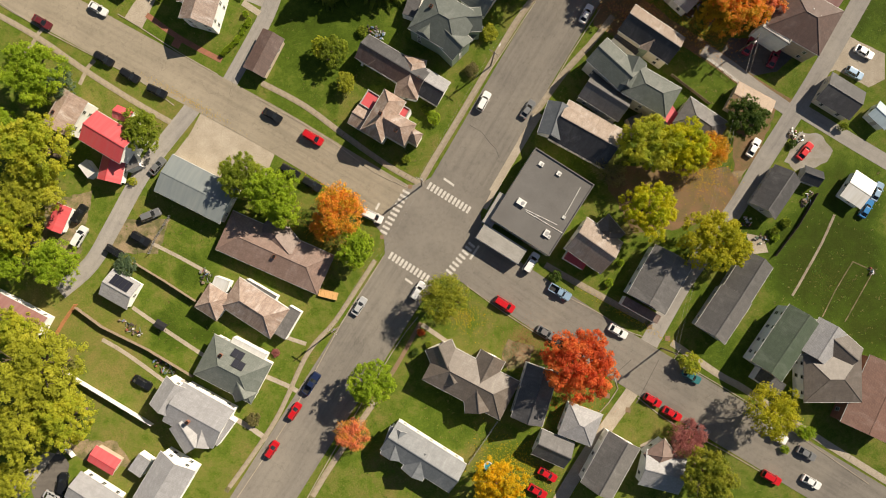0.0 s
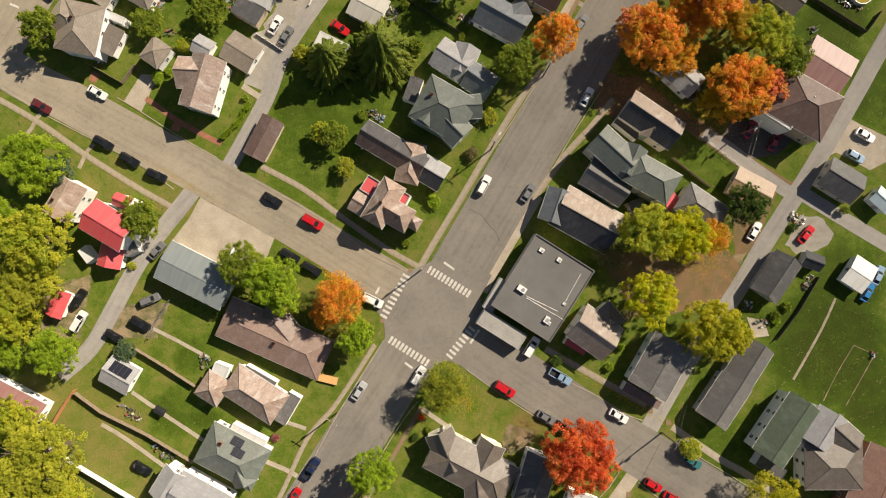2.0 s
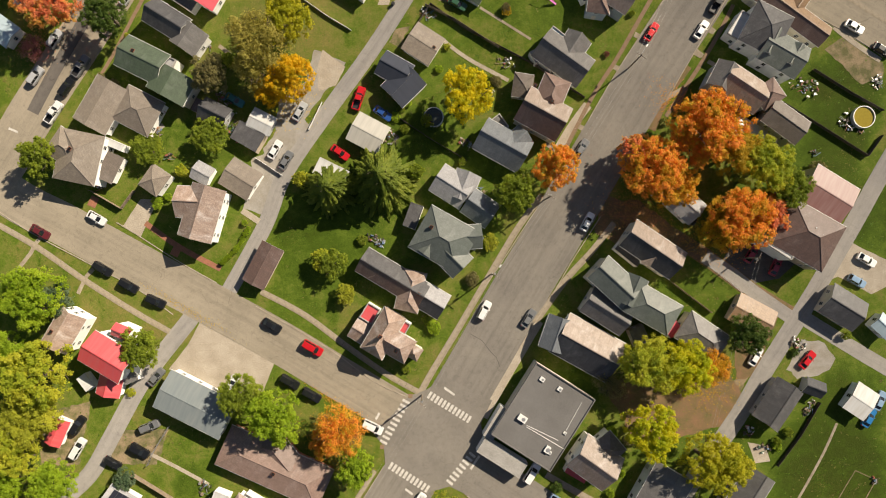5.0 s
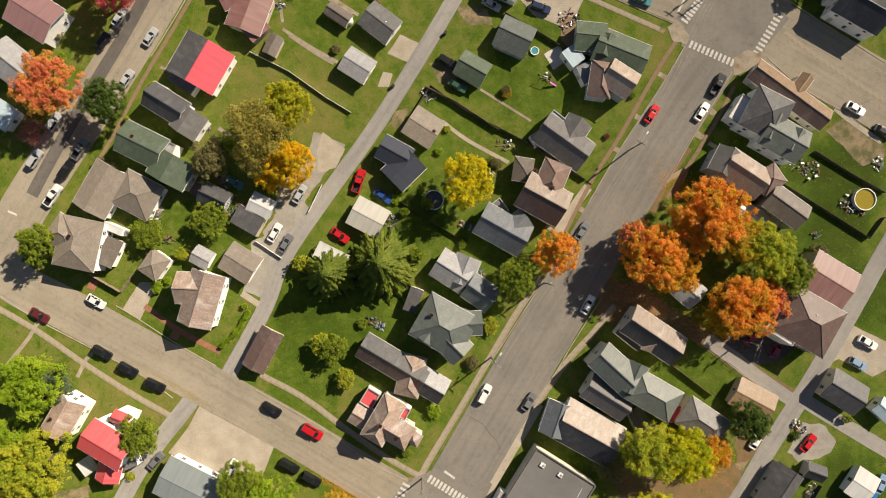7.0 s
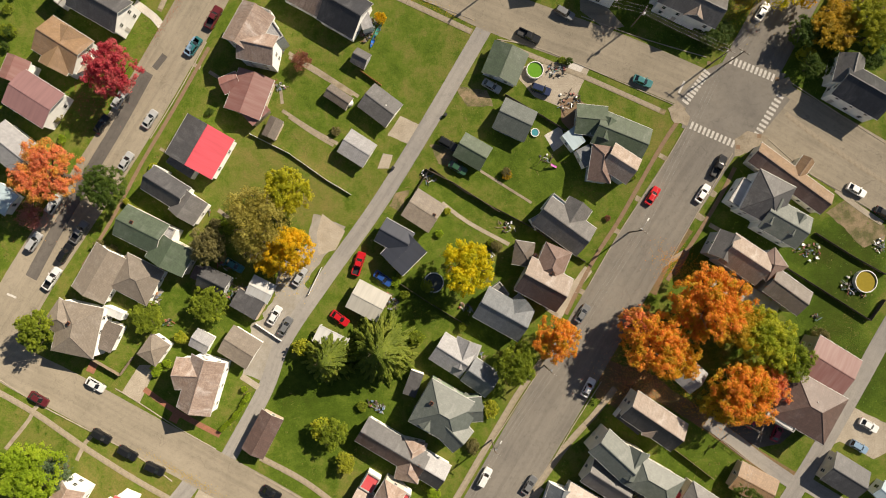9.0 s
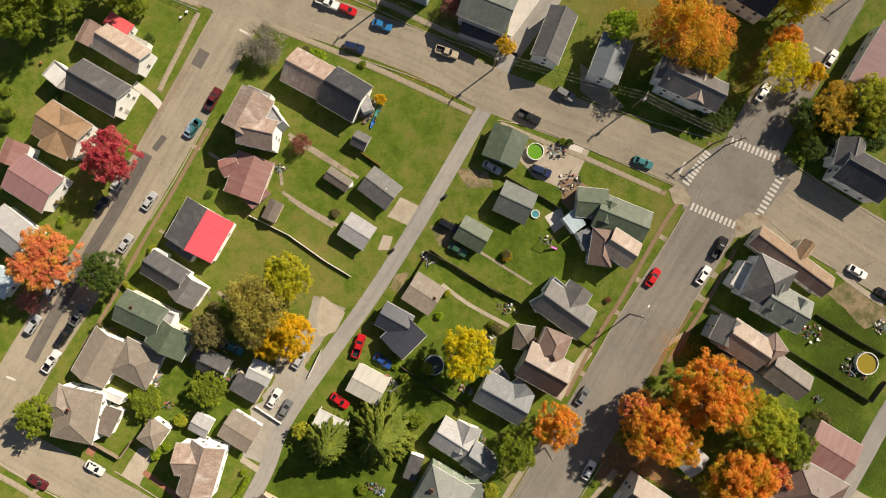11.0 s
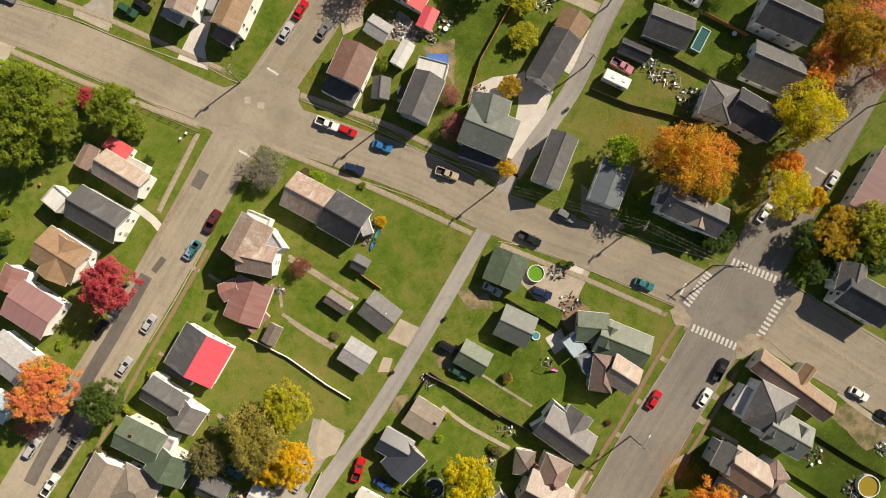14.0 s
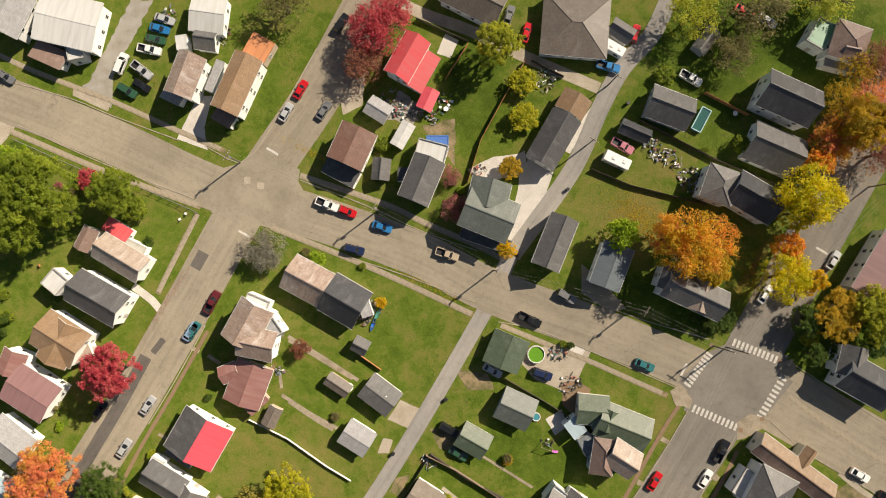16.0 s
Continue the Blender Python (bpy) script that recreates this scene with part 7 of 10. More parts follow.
house("wide house with taupe shingle roof sections", "house",
      wing("gable", -73.56, 93.28, -119.2, 10.95, 8.01, 3.24, 5.18, "beige", "white"),
      wing("hip", -65.72, 91.99, -27.4, 9.01, 8.29, 3.24, 5.18, "beige", "white"),
      wing("flat", -69.49, 95.3, -65.5, 3.43, 1.52, 3.02, 3.02, "white", "white"))
house("house with taupe hipped roofs and white trim", "house",
      wing("hip", -79.55, 83.38, -33.4, 7.51, 6.56, 5.84, 7.78, "beige", "white"),
      wing("hip", -76.99, 81.48, -102, 10.92, 8.98, 5.84, 8.22, "beige", "white"),
      wing("shed", -71.6, 79.64, 64.5, 6.27, 3.32, 2.9, 3.9, "taupe", "white"),
      wing("flat", -71.0, 84.75, -23.1, 4.4, 1.6, 3.2, 3.2, "white", "white"),
      chimneys=[(-77.77, 82.94, 5.6, 8.1)])
house("small garage with tan hipped roof", "garage",
      wing("hip", -61.89, 76.93, -34.8, 4.84, 5.69, 3.60, 4.90, "beige", "white"), name="garage", group="garages and sheds")
house("small blue-grey garden shed", "shed",
      wing("gable", -52, 78.57, -28.5, 4.32, 4.30, 2.48, 3.6, "lightgrey", "white"), windows=False, name="shed", group="garages and sheds")
house("garage with taupe shingle roof", "garage",
      wing("gable", -43.65, 77.32, -31.9, 7.39, 6.79, 2.81, 3.89, "beige", "white"), name="garage", group="garages and sheds")
house("white house with tan and brown cross-gabled roof", "house",
      wing("gable", -50.95, 69.69, -106.0, 11.69, 7.33, 5.81, 8.59, "rosy", "white"),
      wing("gable", -53.14, 71.99, -2.9, 6.67, 6.80, 5.56, 8.14, "rosy", "white"),
      chimneys=[(-54.78, 70.82, 4.3, 6.8)])
house("white house with pinkish red metal roof", "house",
      wing("gable", -87.41, 130.65, -32.4, 10.44, 8.74, 4.84, 6.13, "pink", "white"),
      wing("gable", -91.52, 136.98, -111.5, 5.44, 5.47, 4.6, 6.11, "redbrown", "white"))
house("white house with brown cross-gabled shingle roof", "house",
      wing("gable", -81.2, 142.09, -32.4, 10.46, 8.54, 4.84, 7.06, "ochre", "white"),
      wing("gable", -81.18, 141.18, -117.0, 9.49, 6.83, 4.84, 6.78, "ochre", "white"),
      wing("flat", -77.92, 138.88, 22.7, 4.49, 3.60, 3.02, 3.02, "tan", "white"),
      chimneys=[(-82.49, 143.06, 4.1, 6.6)])
house("white two-storey house with dark shingle roof", "house",
      wing("gable", -73.21, 150.8, -29.9, 12.11, 7.62, 5.44, 8.33, "dark", "white"),
      wing("flat", -83.03, 154.17, -40.2, 4.29, 4.26, 3.89, 3.89, "white", "white"),
      chimneys=[(-74.69, 151.93, 3.9, 6.4)])
house("white house with pale tan roof and brown wing", "house",
      wing("gable", -68.69, 159.37, -31.2, 11.29, 6.02, 4.6, 6.89, "tan", "white"),
      wing("gable", -76.67, 163.36, -116.7, 5.42, 3.59, 3.24, 4.54, "brown", "white"),
      wing("flat", -67.48, 162.26, -26.6, 7.04, 1.80, 2.81, 2.81, "cream", "white"),
      wing("shed", -70.23, 165.37, 149.0, 6.0, 3.2, 2.7, 3.3, "red", "white"),
      chimneys=[(-70.17, 159.37, 3.3, 5.8)])
house("large white house with white metal roof and brown porch", "house",
      wing("gable", -80.42, 210.06, -13.4, 13.33, 10.93, 4.84, 5.59, "white", "white"),
      wing("flat", -79.62, 204.42, -77.3, 4.83, 3.31, 3.56, 3.56, "white", "white"),
      wing("shed", -85.28, 203.3, 155.8, 7.63, 4.30, 2.59, 3.46, "brown", "white"))
house("pale grey house with small roof windows", "house",
      wing("gable", -92.66, 212.12, -116.2, 9.82, 8.19, 4.84, 6.97, "lightgrey", "white"))
house("white house with rust-stained tan roof", "house",
      wing("gable", -54.82, 198.17, -110.5, 9.45, 6.24, 5.81, 8.18, "rosy", "white"),
      wing("shed", -58.56, 194.45, 153.4, 4.66, 3.05, 2.7, 3.24, "lightgrey", "white"),
      wing("flat", -56.76, 206.15, 8.2, 2.46, 3.19, 2.81, 2.81, "white", "white"))
roofed = house("white house with ochre shingle roof and skylights", "house",
      wing("gable", -43.83, 196.38, -114.1, 13.02, 6.37, 6.05, 7.99, "ochre", "white"),
      wing("flat", -39.96, 204.94, -29.6, 5.35, 5.12, 3.02, 3.02, "rust", "tan"),
      wing("shed", -47.43, 189.75, 149.7, 4.82, 3.19, 2.81, 3.24, "brown", "white"),
      wing("flat", -49.58, 198.87, -111.6, 7.12, 1.94, 2.7, 2.7, "lightgrey", "white"))
roof_window(roofed, -43.63, 197.03, 6.9, -120, 0.8, 1.1, 35)
roof_window(roofed, -45.24, 193.51, 6.9, -120, 0.8, 1.1, 35)
house("shabby house with patched pale metal roofs", "house",
      wing("gable", -50.72, 212.07, -7.8, 7.62, 8.26, 3.67, 4.75, "galv", "white"),
      wing("gable", -51.34, 206.7, -8.2, 4.85, 4.84, 3.02, 4.86, "grey", "white"))
house("house with bright red metal roof and low red wing", "house",
      wing("gable", -7.6, 202.3, -119.4, 9.99, 5.98, 5.44, 7.5, "red", "white"),
      wing("shed", -4.5, 199.95, 60.7, 8.90, 4.56, 3.02, 3.89, "red", "white"))
house("small shed with faded red roof", "shed",
      wing("gable", -3.23, 193.92, -114.7, 4.97, 3.61, 2.38, 3.02, "coral", "tan"), windows=False, name="shed", group="garages and sheds")
house("grey garden shed with pale roof", "shed",
      wing("gable", -14.01, 191.59, -32.1, 5.46, 4.44, 2.48, 3.63, "lightgrey", "grey"), name="shed", group="garages and sheds")
house("house with dark red-brown shingle roof and porch", "house",
      wing("gable", -19.36, 183.17, -114.4, 8.50, 8.07, 5.59, 7.10, "russet", "white"),
      wing("flat", -22.16, 177.91, -27.9, 7.85, 3.74, 2.81, 2.81, "dark", "white"))
house("small grey playhouse shed", "shed",
      wing("gable", -13.42, 178.56, -95.6, 4.85, 4.03, 2.38, 3.91, "grey", "tan"), windows=False, name="shed", group="garages and sheds")
house("long white storage shed", "shed",
      wing("gable", -8.7, 186.12, -119.5, 5.91, 3.19, 2.48, 2.92, "white", "white"), windows=False, name="shed", group="garages and sheds")
house("grey house with patched silver metal rear roof", "house",
      wing("gable", -4.54, 175.95, -112.4, 10.03, 6.97, 5.75, 8.40, "grey", "blue"),
      wing("flat", -2.52, 182, -14.9, 6.70, 4.95, 3.78, 3.78, "galv", "white"),
      wing("flat", -8.6, 177.44, 0.0, 2.42, 2.91, 2.92, 2.92, "dark", "white"),
      wing("flat", -1.15, 184.4, 0.0, 4.86, 3.05, 2.81, 2.81, "tarp", "white"),
      chimneys=[(-3.95, 175.58, 4.4, 6.9)])
house("house with grey-green cross-gabled shingle roof", "house",
      wing("gable", 9.74, 168.44, -22.1, 11.10, 9.01, 6.66, 9.00, "greygreen", "grey"),
      wing("gable", 9.79, 172.83, -104.1, 6.11, 8.54, 6.66, 8.88, "greygreen", "grey"),
      wing("flat", 9.3, 163.34, -19.2, 11.14, 3.04, 2.92, 2.92, "dark", "grey"),
      vents=[(7.94, 169.29, 7.4), (11.32, 172.04, 7.1)])
house("long barn with dark shingle roof and tan end", "garage",
      wing("gable", 28.44, 192.73, -120.3, 4.76, 6.77, 3.24, 5, "ochre", "white"),
      wing("gable", 24.01, 185, -119.9, 12.31, 7.04, 3.24, 5.92, "dark", "white"),
      vents=[(25.69, 188.66, 4.1), (24.17, 186.05, 4.1), (22.72, 183.29, 4.1)], name="garage", group="garages and sheds")
house("narrow white house with grey shingle roof", "house",
      wing("gable", 24.09, 162.61, -112.0, 11.80, 6.29, 4.84, 7.23, "grey", "white"),
      chimneys=[(22.86, 161.2, 3.1, 5.6)])
house("white house with slate-grey metal roof", "house",
      wing("gable", 36.07, 157.47, -110.9, 9.73, 6.74, 5.52, 6.60, "slate", "white"))
house("white two-storey house with grey and tan gables", "house",
      wing("gable", 53.67, 151.57, -25.1, 13.74, 6.77, 6.05, 8.62, "grey", "white"),
      wing("gable", 54.94, 151.12, -107.8, 6.72, 5.02, 5.93, 7.84, "tan", "white"),
      wing("gable", 48.63, 154.71, -109.9, 5.03, 4.75, 5.81, 7.61, "grey", "white"))
house("white house with dark shingle roof and grey hip", "house",
      wing("gable", 66.93, 172.16, -30.2, 10.66, 7.65, 5.59, 8.50, "black", "white"),
      wing("hip", 59.47, 174.92, -109.8, 7.78, 7.10, 5.59, 7.32, "grey", "white"))
house("low garage with mottled grey roof", "garage",
      wing("gable", 72.22, 182.93, -23.5, 11.90, 9.11, 3.24, 6.7, "grey", "white"), name="garage", group="garages and sheds")
house("white two-storey house with dark grey roof", "house",
      wing("gable", 74.48, 193.49, -24.5, 12.40, 8.56, 5.56, 8.81, "dark", "white"))
house("single-storey house with grey shingle roof", "house",
      wing("gable", 49.55, 191.99, -20.9, 9.95, 7.47, 3.02, 5.86, "grey", "grey"))
house("large house with grey-taupe hipped roof", "house",
      wing("hip", 28.95, 209.93, -4.8, 14.77, 13.69, 3.24, 5.4, "taupe", "white"))
house("house with brown-grey shingle roof", "house",
      wing("gable", 6.99, 216, -26.7, 13.47, 8.53, 3.78, 6, "taupe", "white"))
house("small storage shed with grey roof", "shed",
      wing("gable", 39.25, 208.95, -32.4, 5.54, 4.03, 2.48, 4.01, "grey", "white"), windows=False, name="shed", group="garages and sheds")
house("dark-roofed shed at the alley", "shed",
      wing("gable", 42.2, 187.04, -23.6, 6.92, 3.19, 2.38, 3.59, "black", "grey"), windows=False, name="shed", group="garages and sheds")
house("white house with grey hip and pale green metal roof", "house",
      wing("hip", 87.72, 205.73, -18.7, 7.91, 8.30, 5.44, 7.39, "brown", "white"),
      wing("flat", 82.34, 207.99, -120.2, 6.08, 4.53, 4.1, 4.1, "greenmetal", "white"),
      wing("flat", 87.07, 201.91, -14.1, 7.14, 2.77, 3.02, 3.02, "lightgrey", "white"),
      wing("gable", 87.74, 203.96, -11.4, 3.44, 4.08, 5.32, 7.05, "brown", "white"))
house("small grey garden shed", "shed",
      wing("gable", 57.87, 207.01, 51.0, 6.06, 3.47, 2.38, 3.7, "grey", "grey"), windows=False, name="shed", group="garages and sheds")
house("large house with dull pink metal roof", "house",
      wing("gable", 96.88, 156.14, -121.5, 15.19, 12.65, 5.32, 7.05, "pink", "white"))
house("white two-storey house with dark slate roof", "house",
      wing("gable", 90.85, 132.62, -29.7, 11.45, 8.18, 5.08, 8.19, "black", "white"),
      wing("gable", 87.84, 137.07, -104.8, 6.62, 5.87, 4.96, 7.19, "grey", "white"),
      wing("flat", 87.29, 136.6, -53.6, 3.44, 3.87, 3.24, 3.24, "grey", "white"))
# long roof's south-west slope takes darker umber to imitate its shade
house("long brown-roofed pale commercial building by the crossing", "commercial building",
      wing("gable", 75.66, 113.83, -36.3, 19.49, 5.23, 3.78, 5.4, "ochre", "cream", "umber"),
      wing("gable", 78.3, 116.2, 53.7, 4.6, 3.03, 3.67, 4.97, "ochre", "cream"))
roofed = house("white house with grey hipped roof and dormers", "house",
      wing("hip", 69.48, 109.27, -27.6, 8.73, 9.82, 6.05, 8.42, "dark", "white"),
      wing("gable", 73.26, 104.04, -30.0, 9.58, 7.60, 5.81, 7.79, "greygreen", "white"),
      wing("flat", 65.38, 110.42, 56.7, 6.08, 4.13, 3.67, 3.67, "white", "white"),
      wing("gable", 70.62, 106.4, -117.0, 5.99, 3.39, 5.81, 7.43, "greygreen", "white"),
      wing("gable", 75.28, 103.56, -122.1, 5.12, 3.39, 5.81, 7.43, "greygreen", "white"))
roof_window(roofed, 65.16, 108.55, 3.5, 57, 1.1, 0.9, 0)
roof_window(roofed, 66.77, 111.09, 3.5, 57, 1.1, 0.9, 0)
roof_window(roofed, 64.7, 110.41, 3.5, 57, 0.9, 0.9, 0)
roof_window(roofed, 66.06, 109.03, 3.5, 57, 0.9, 0.9, 0)
house("house with pale tan gabled roofs", "house",
      wing("gable", 64.46, 96.29, -33.7, 9.58, 7.10, 6.30, 9.00, "tan", "grey"),
      wing("hip", 69.84, 95.15, -56.1, 5.06, 5.74, 6.18, 8.01, "brown", "grey"),
      wing("gable", 73.50, 89.32, -36.1, 9.10, 6.02, 6.06, 7.63, "taupe", "grey"),
      wing("gable", 60.36, 98.87, -117.6, 5.89, 5.47, 6.06, 8.14, "grey", "grey"))
house("low outbuilding with pale metal roof", "garage",
      wing("gable", 66.1, 88.44, -30.9, 14.87, 4.29, 2.81, 3.56, "galv", "grey"), name="garage", group="garages and sheds")
house("large house with brown hipped shingle roof", "house",
      wing("hip", 77.64, 65.04, -29.6, 12.93, 11.03, 6.61, 9.20, "umber", "tan"),
      wing("gable", 82.38, 73.67, -31.6, 10.57, 8.84, 6.39, 7.36, "redbrown", "tan"),
      wing("flat", 71.64, 62.08, -33, 6.87, 1.38, 6.39, 6.39, "white", "white"),
      vents=[(76.32, 67.12, 8.2), (78.39, 66.42, 8.3), (79.84, 64.92, 8.3)])
# lit and shaded slopes of one roof, given as tan and black shingles
house("house with roof coloured tan on the sunlit slope and black on the shaded one", "house",
      wing("gable", 44.99, 61.96, -34.2, 12.98, 6.81, 5.71, 8.30, "tan", "cream", "black"),
      wing("hip", 45.31, 61.14, -107.7, 6.05, 4.49, 5.71, 7.22, "tan", "green"),
      wing("flat", 40.59, 60.98, -38.6, 6.22, 2.08, 2.92, 2.92, "dark", "white"))
house("house with grey-green cross-hipped roof", "house",
      wing("gable", 36.38, 54.98, -42.8, 9.80, 6.56, 7.26, 9.20, "greygreen", "cream"),
      wing("hip", 44.47, 49.48, -29.7, 10.89, 7.18, 7.14, 8.97, "greygreen", "cream"),
      wing("gable", 40.06, 53.21, -114.4, 6.60, 4.79, 7.02, 8.74, "greygreen", "cream"),
      wing("flat", 49.94, 45.07, -56.5, 3.68, 3.19, 2.81, 2.81, "coral", "cream"))
house("house with dark grey shingle roof", "house",
      wing("gable", 35.42, 48.78, -32.2, 10.28, 6.33, 4.40, 6.80, "grey", "cream"),
      wing("flat", 42.88, 43.19, 23.7, 3.39, 4.15, 2.81, 2.81, "grey", "tan"))
# sun glare and shade of the main gable are put into its slope colours
house("white house with pale sunlit and black shaded roof slopes and dormer", "house",
      wing("gable", 31.42, 40.81, -29.0, 13.96, 9.52, 3.46, 6.48, "tan", "white", "black"),
      wing("gable", 24.58, 43.75, -109.2, 7.47, 5.61, 3.67, 5.8, "blue", "white"),
      chimneys=[(28.72, 42.58, 2.5, 5)])
house("house with grey hipped shingle roof", "house",
      wing("hip", 55.93, 43.15, -34.2, 10.29, 6.90, 4.57, 6.30, "grey", "cream"))
house("garage with sandy brown roof", "garage",
      wing("gable", 67.52, 47.57, -28.3, 9.17, 6.65, 2.81, 3.89, "ochre", "tan"), name="garage", group="garages and sheds")
house("garage with dark grey shingle roof", "garage",
      wing("gable", 87.31, 49.37, -31.9, 8.64, 7.19, 3.02, 4.89, "dark", "cream"), name="garage", group="garages and sheds")
house("barn with dark slate-blue roof", "garage",
      wing("gable", 72.8, 28.36, -124.4, 10.12, 6.79, 2.81, 5.39, "dark", "grey"), name="garage", group="garages and sheds")
house("small dark-roofed shed in the yard", "shed",
      wing("gable", 81.05, 31.87, -20.3, 4.39, 3.61, 2.38, 3.75, "black", "grey"), windows=False, name="shed", group="garages and sheds")
house("white garage with white metal roof", "garage",
      wing("gable", 91.21, 28.95, -33.7, 5.50, 6.80, 2.59, 3.24, "galv", "white"), name="garage", group="garages and sheds")
house("pale blue-roofed garage in the yard", "garage",
      wing("gable", 96.5, 45.15, -43.0, 5.11, 4.15, 2.81, 3.67, "lightblue", "white"), name="garage", group="garages and sheds")
shop = None
shop = house("flat-roofed commercial building with grey membrane roof", "commercial building",
      wing("flat", 21.69, 26.09, -32.5, 14.96, 18.20, 4.32, 4.32, "membrane", "cream"),
      wing("flat", 12.96, 17.07, -32.1, 10.83, 3.67, 3.08, 3.08, "canopy", "white"),
      wing("flat", 11.76, 24.49, 59.2, 7.44, 2.45, 3.13, 3.13, "canopy", "white"), windows=False)
roof_pipe(shop, 18.04, 24.37, 24.82, 21.09, 4.39)
roof_pipe(shop, 18.03, 24.01, 26.27, 19.14, 4.39)
roof_pipe(shop, 29.85, 29.13, 26.53, 23.28, 4.39)
roof_unit(shop, 21.42, 34.2, 4.02, -33, 1.1, 0.9, 0.7)
roof_unit(shop, 25.19, 32.11, 4.02, -33, 1.0, 0.9, 0.7)
roof_unit(shop, 17.11, 25.88, 4.02, -33, 2.0, 1.3, 1.0)
roof_unit(shop, 26.24, 22.7, 4.02, -33, 0.7, 0.6, 0.6)
roof_unit(shop, 22.45, 19.29, 4.02, -33, 1.1, 1.5, 0.9)
roof_unit(shop, 22.93, 18.55, 4.02, -33, 0.8, 0.8, 0.6)
house("house with pale tan roof and red porch", "house",
      wing("gable", 32.59, 16.63, -35.4, 9.47, 8.29, 5.05, 8.20, "tan", "white"),
      wing("flat", 29.22, 13.7, -30.6, 4.82, 2.45, 2.81, 2.81, "red", "white"),
      wing("hip", 35.49, 19.5, -49.7, 5.61, 5.49, 4.84, 6.35, "taupe", "white"))
house("house with mottled dark grey roof", "house",
      wing("gable", 46.73, 9.35, -120, 12.20, 9.26, 5.25, 7.20, "grey", "white"),
      wing("flat", 43.39, 2.64, -29.1, 8.77, 1.96, 2.81, 2.81, "brown", "white"))
house("long house with dark grey double-gabled roof", "house",
      wing("gable", 66.34, 9.81, -122.9, 9.41, 7.03, 3.46, 6.13, "grey", "grey"),
      wing("gable", 60.91, 1.78, -124.0, 10.68, 7.72, 3.56, 6.49, "grey", "grey"))
house("white house with olive-green shingle roof", "house",
      wing("gable", 73.49, -4.19, -124.6, 14.80, 7.90, 5.32, 7.37, "green", "white"),
      wing("flat", 71.28, -12.88, -33.1, 6.51, 2.77, 2.92, 2.92, "dark", "white"))
house("large house with taupe hipped roof and skylight box", "house",
      wing("gable", 81.56, -4.01, -123.0, 8.19, 7.08, 5.32, 7.16, "lightgrey", "white"),
      wing("hip", 83.49, -11.74, 0.0, 12.51, 10.21, 5.32, 7.05, "taupe", "white"),
      wing("gable", 85.59, -5.49, -41.5, 7.05, 6.13, 5.2, 6.79, "taupe", "white"))
house("wide brick building with brown roof", "house",
      wing("gable", 94.03, -16.44, -114.9, 15.83, 11.95, 4.84, 6.13, "russet", "brick"))
house("rambling house with taupe hipped roofs", "house",
      wing("hip", 6.22, -12.16, -27.8, 18.80, 9.22, 4.84, 7.43, "taupe", "cream"),
      wing("gable", 9.16, -10.31, -117.8, 7.91, 5.80, 4.84, 7, "taupe", "cream"),
      wing("gable", 7.59, -16, -84.7, 5.68, 5.80, 4.84, 6.78, "taupe", "cream"),
      wing("gable", 0.96, -8.45, -67.3, 8.66, 6.15, 4.84, 7.21, "taupe", "cream"),
      wing("flat", 10.45, -7.85, -23.1, 2.62, 1.66, 2.92, 2.92, "white", "white"),
      chimneys=[(4.31, -11.51, 4.3, 6.8), (7.99, -13.51, 4.3, 6.8)])
house("white house with dark mossy shingle roof", "house",
      wing("gable", 19.77, -15.09, -107.2, 12.08, 6.94, 5.44, 8.08, "dark", "white"),
      vents=[(21.92, -18.14, 5.3)])
house("house with pale grey hipped roof", "house",
      wing("hip", 29.76, -21.76, -20.9, 7.74, 7.30, 3.89, 5.4, "lightgrey", "white"),
      wing("gable", 24.02, -27.14, -24.4, 7.73, 5.88, 3.02, 5.25, "dark", "white"))
house("white house with grey cross-gabled shingle roof", "house",
      wing("gable", -3.92, -28.31, -32.2, 17.37, 7.10, 4.84, 6.78, "blue", "white"),
      wing("gable", -9.76, -25.58, -110.7, 6.40, 4.78, 4.72, 6.34, "blue", "white"),
      wing("gable", -4.9, -29.73, -121.1, 5.82, 5.19, 4.72, 6.34, "blue", "white"))
house("grey-roofed house with white gable trim", "house",
      wing("gable", 35.96, -30.23, -119.4, 12.59, 7.65, 4.84, 7.75, "grey", "white"))
house("house with brown hip and pale grey roof", "house",
      wing("hip", 46.88, -28.33, -55.1, 4.69, 5.77, 3.89, 5.4, "brown", "white"),
      wing("gable", 47.45, -31.94, -14.1, 8.98, 7.70, 3.78, 5.78, "lightgrey", "white"))
house("house with pale grey metal roof", "house",
      wing("gable", -92.56, 120.22, -38.5, 9.74, 7.70, 3.78, 5.78, "lightgrey", "white"))
house("small shed with pale blue roof", "shed",
      wing("gable", -95.5, 109.59, -35.3, 6.37, 5.39, 2.81, 3.67, "lightblue", "white"), name="shed", group="garages and sheds")
house("dark patched outbuilding in the yard", "shed",
      wing("gable", -49.32, 91.52, -26.2, 6.51, 4.99, 2.81, 4.7, "dark", "grey"), name="shed", group="garages and sheds")
house("low outbuilding with silver metal roof", "shed",
      wing("gable", -39.27, 89.75, -26.5, 5.42, 4.58, 2.59, 3.24, "galv", "grey"), name="shed", group="garages and sheds")
house("pale-roofed house hidden under maple trees", "house",
      wing("gable", 52.8, 71.78, -42.7, 7.10, 5.78, 3.67, 5.18, "lightgrey", "white"))

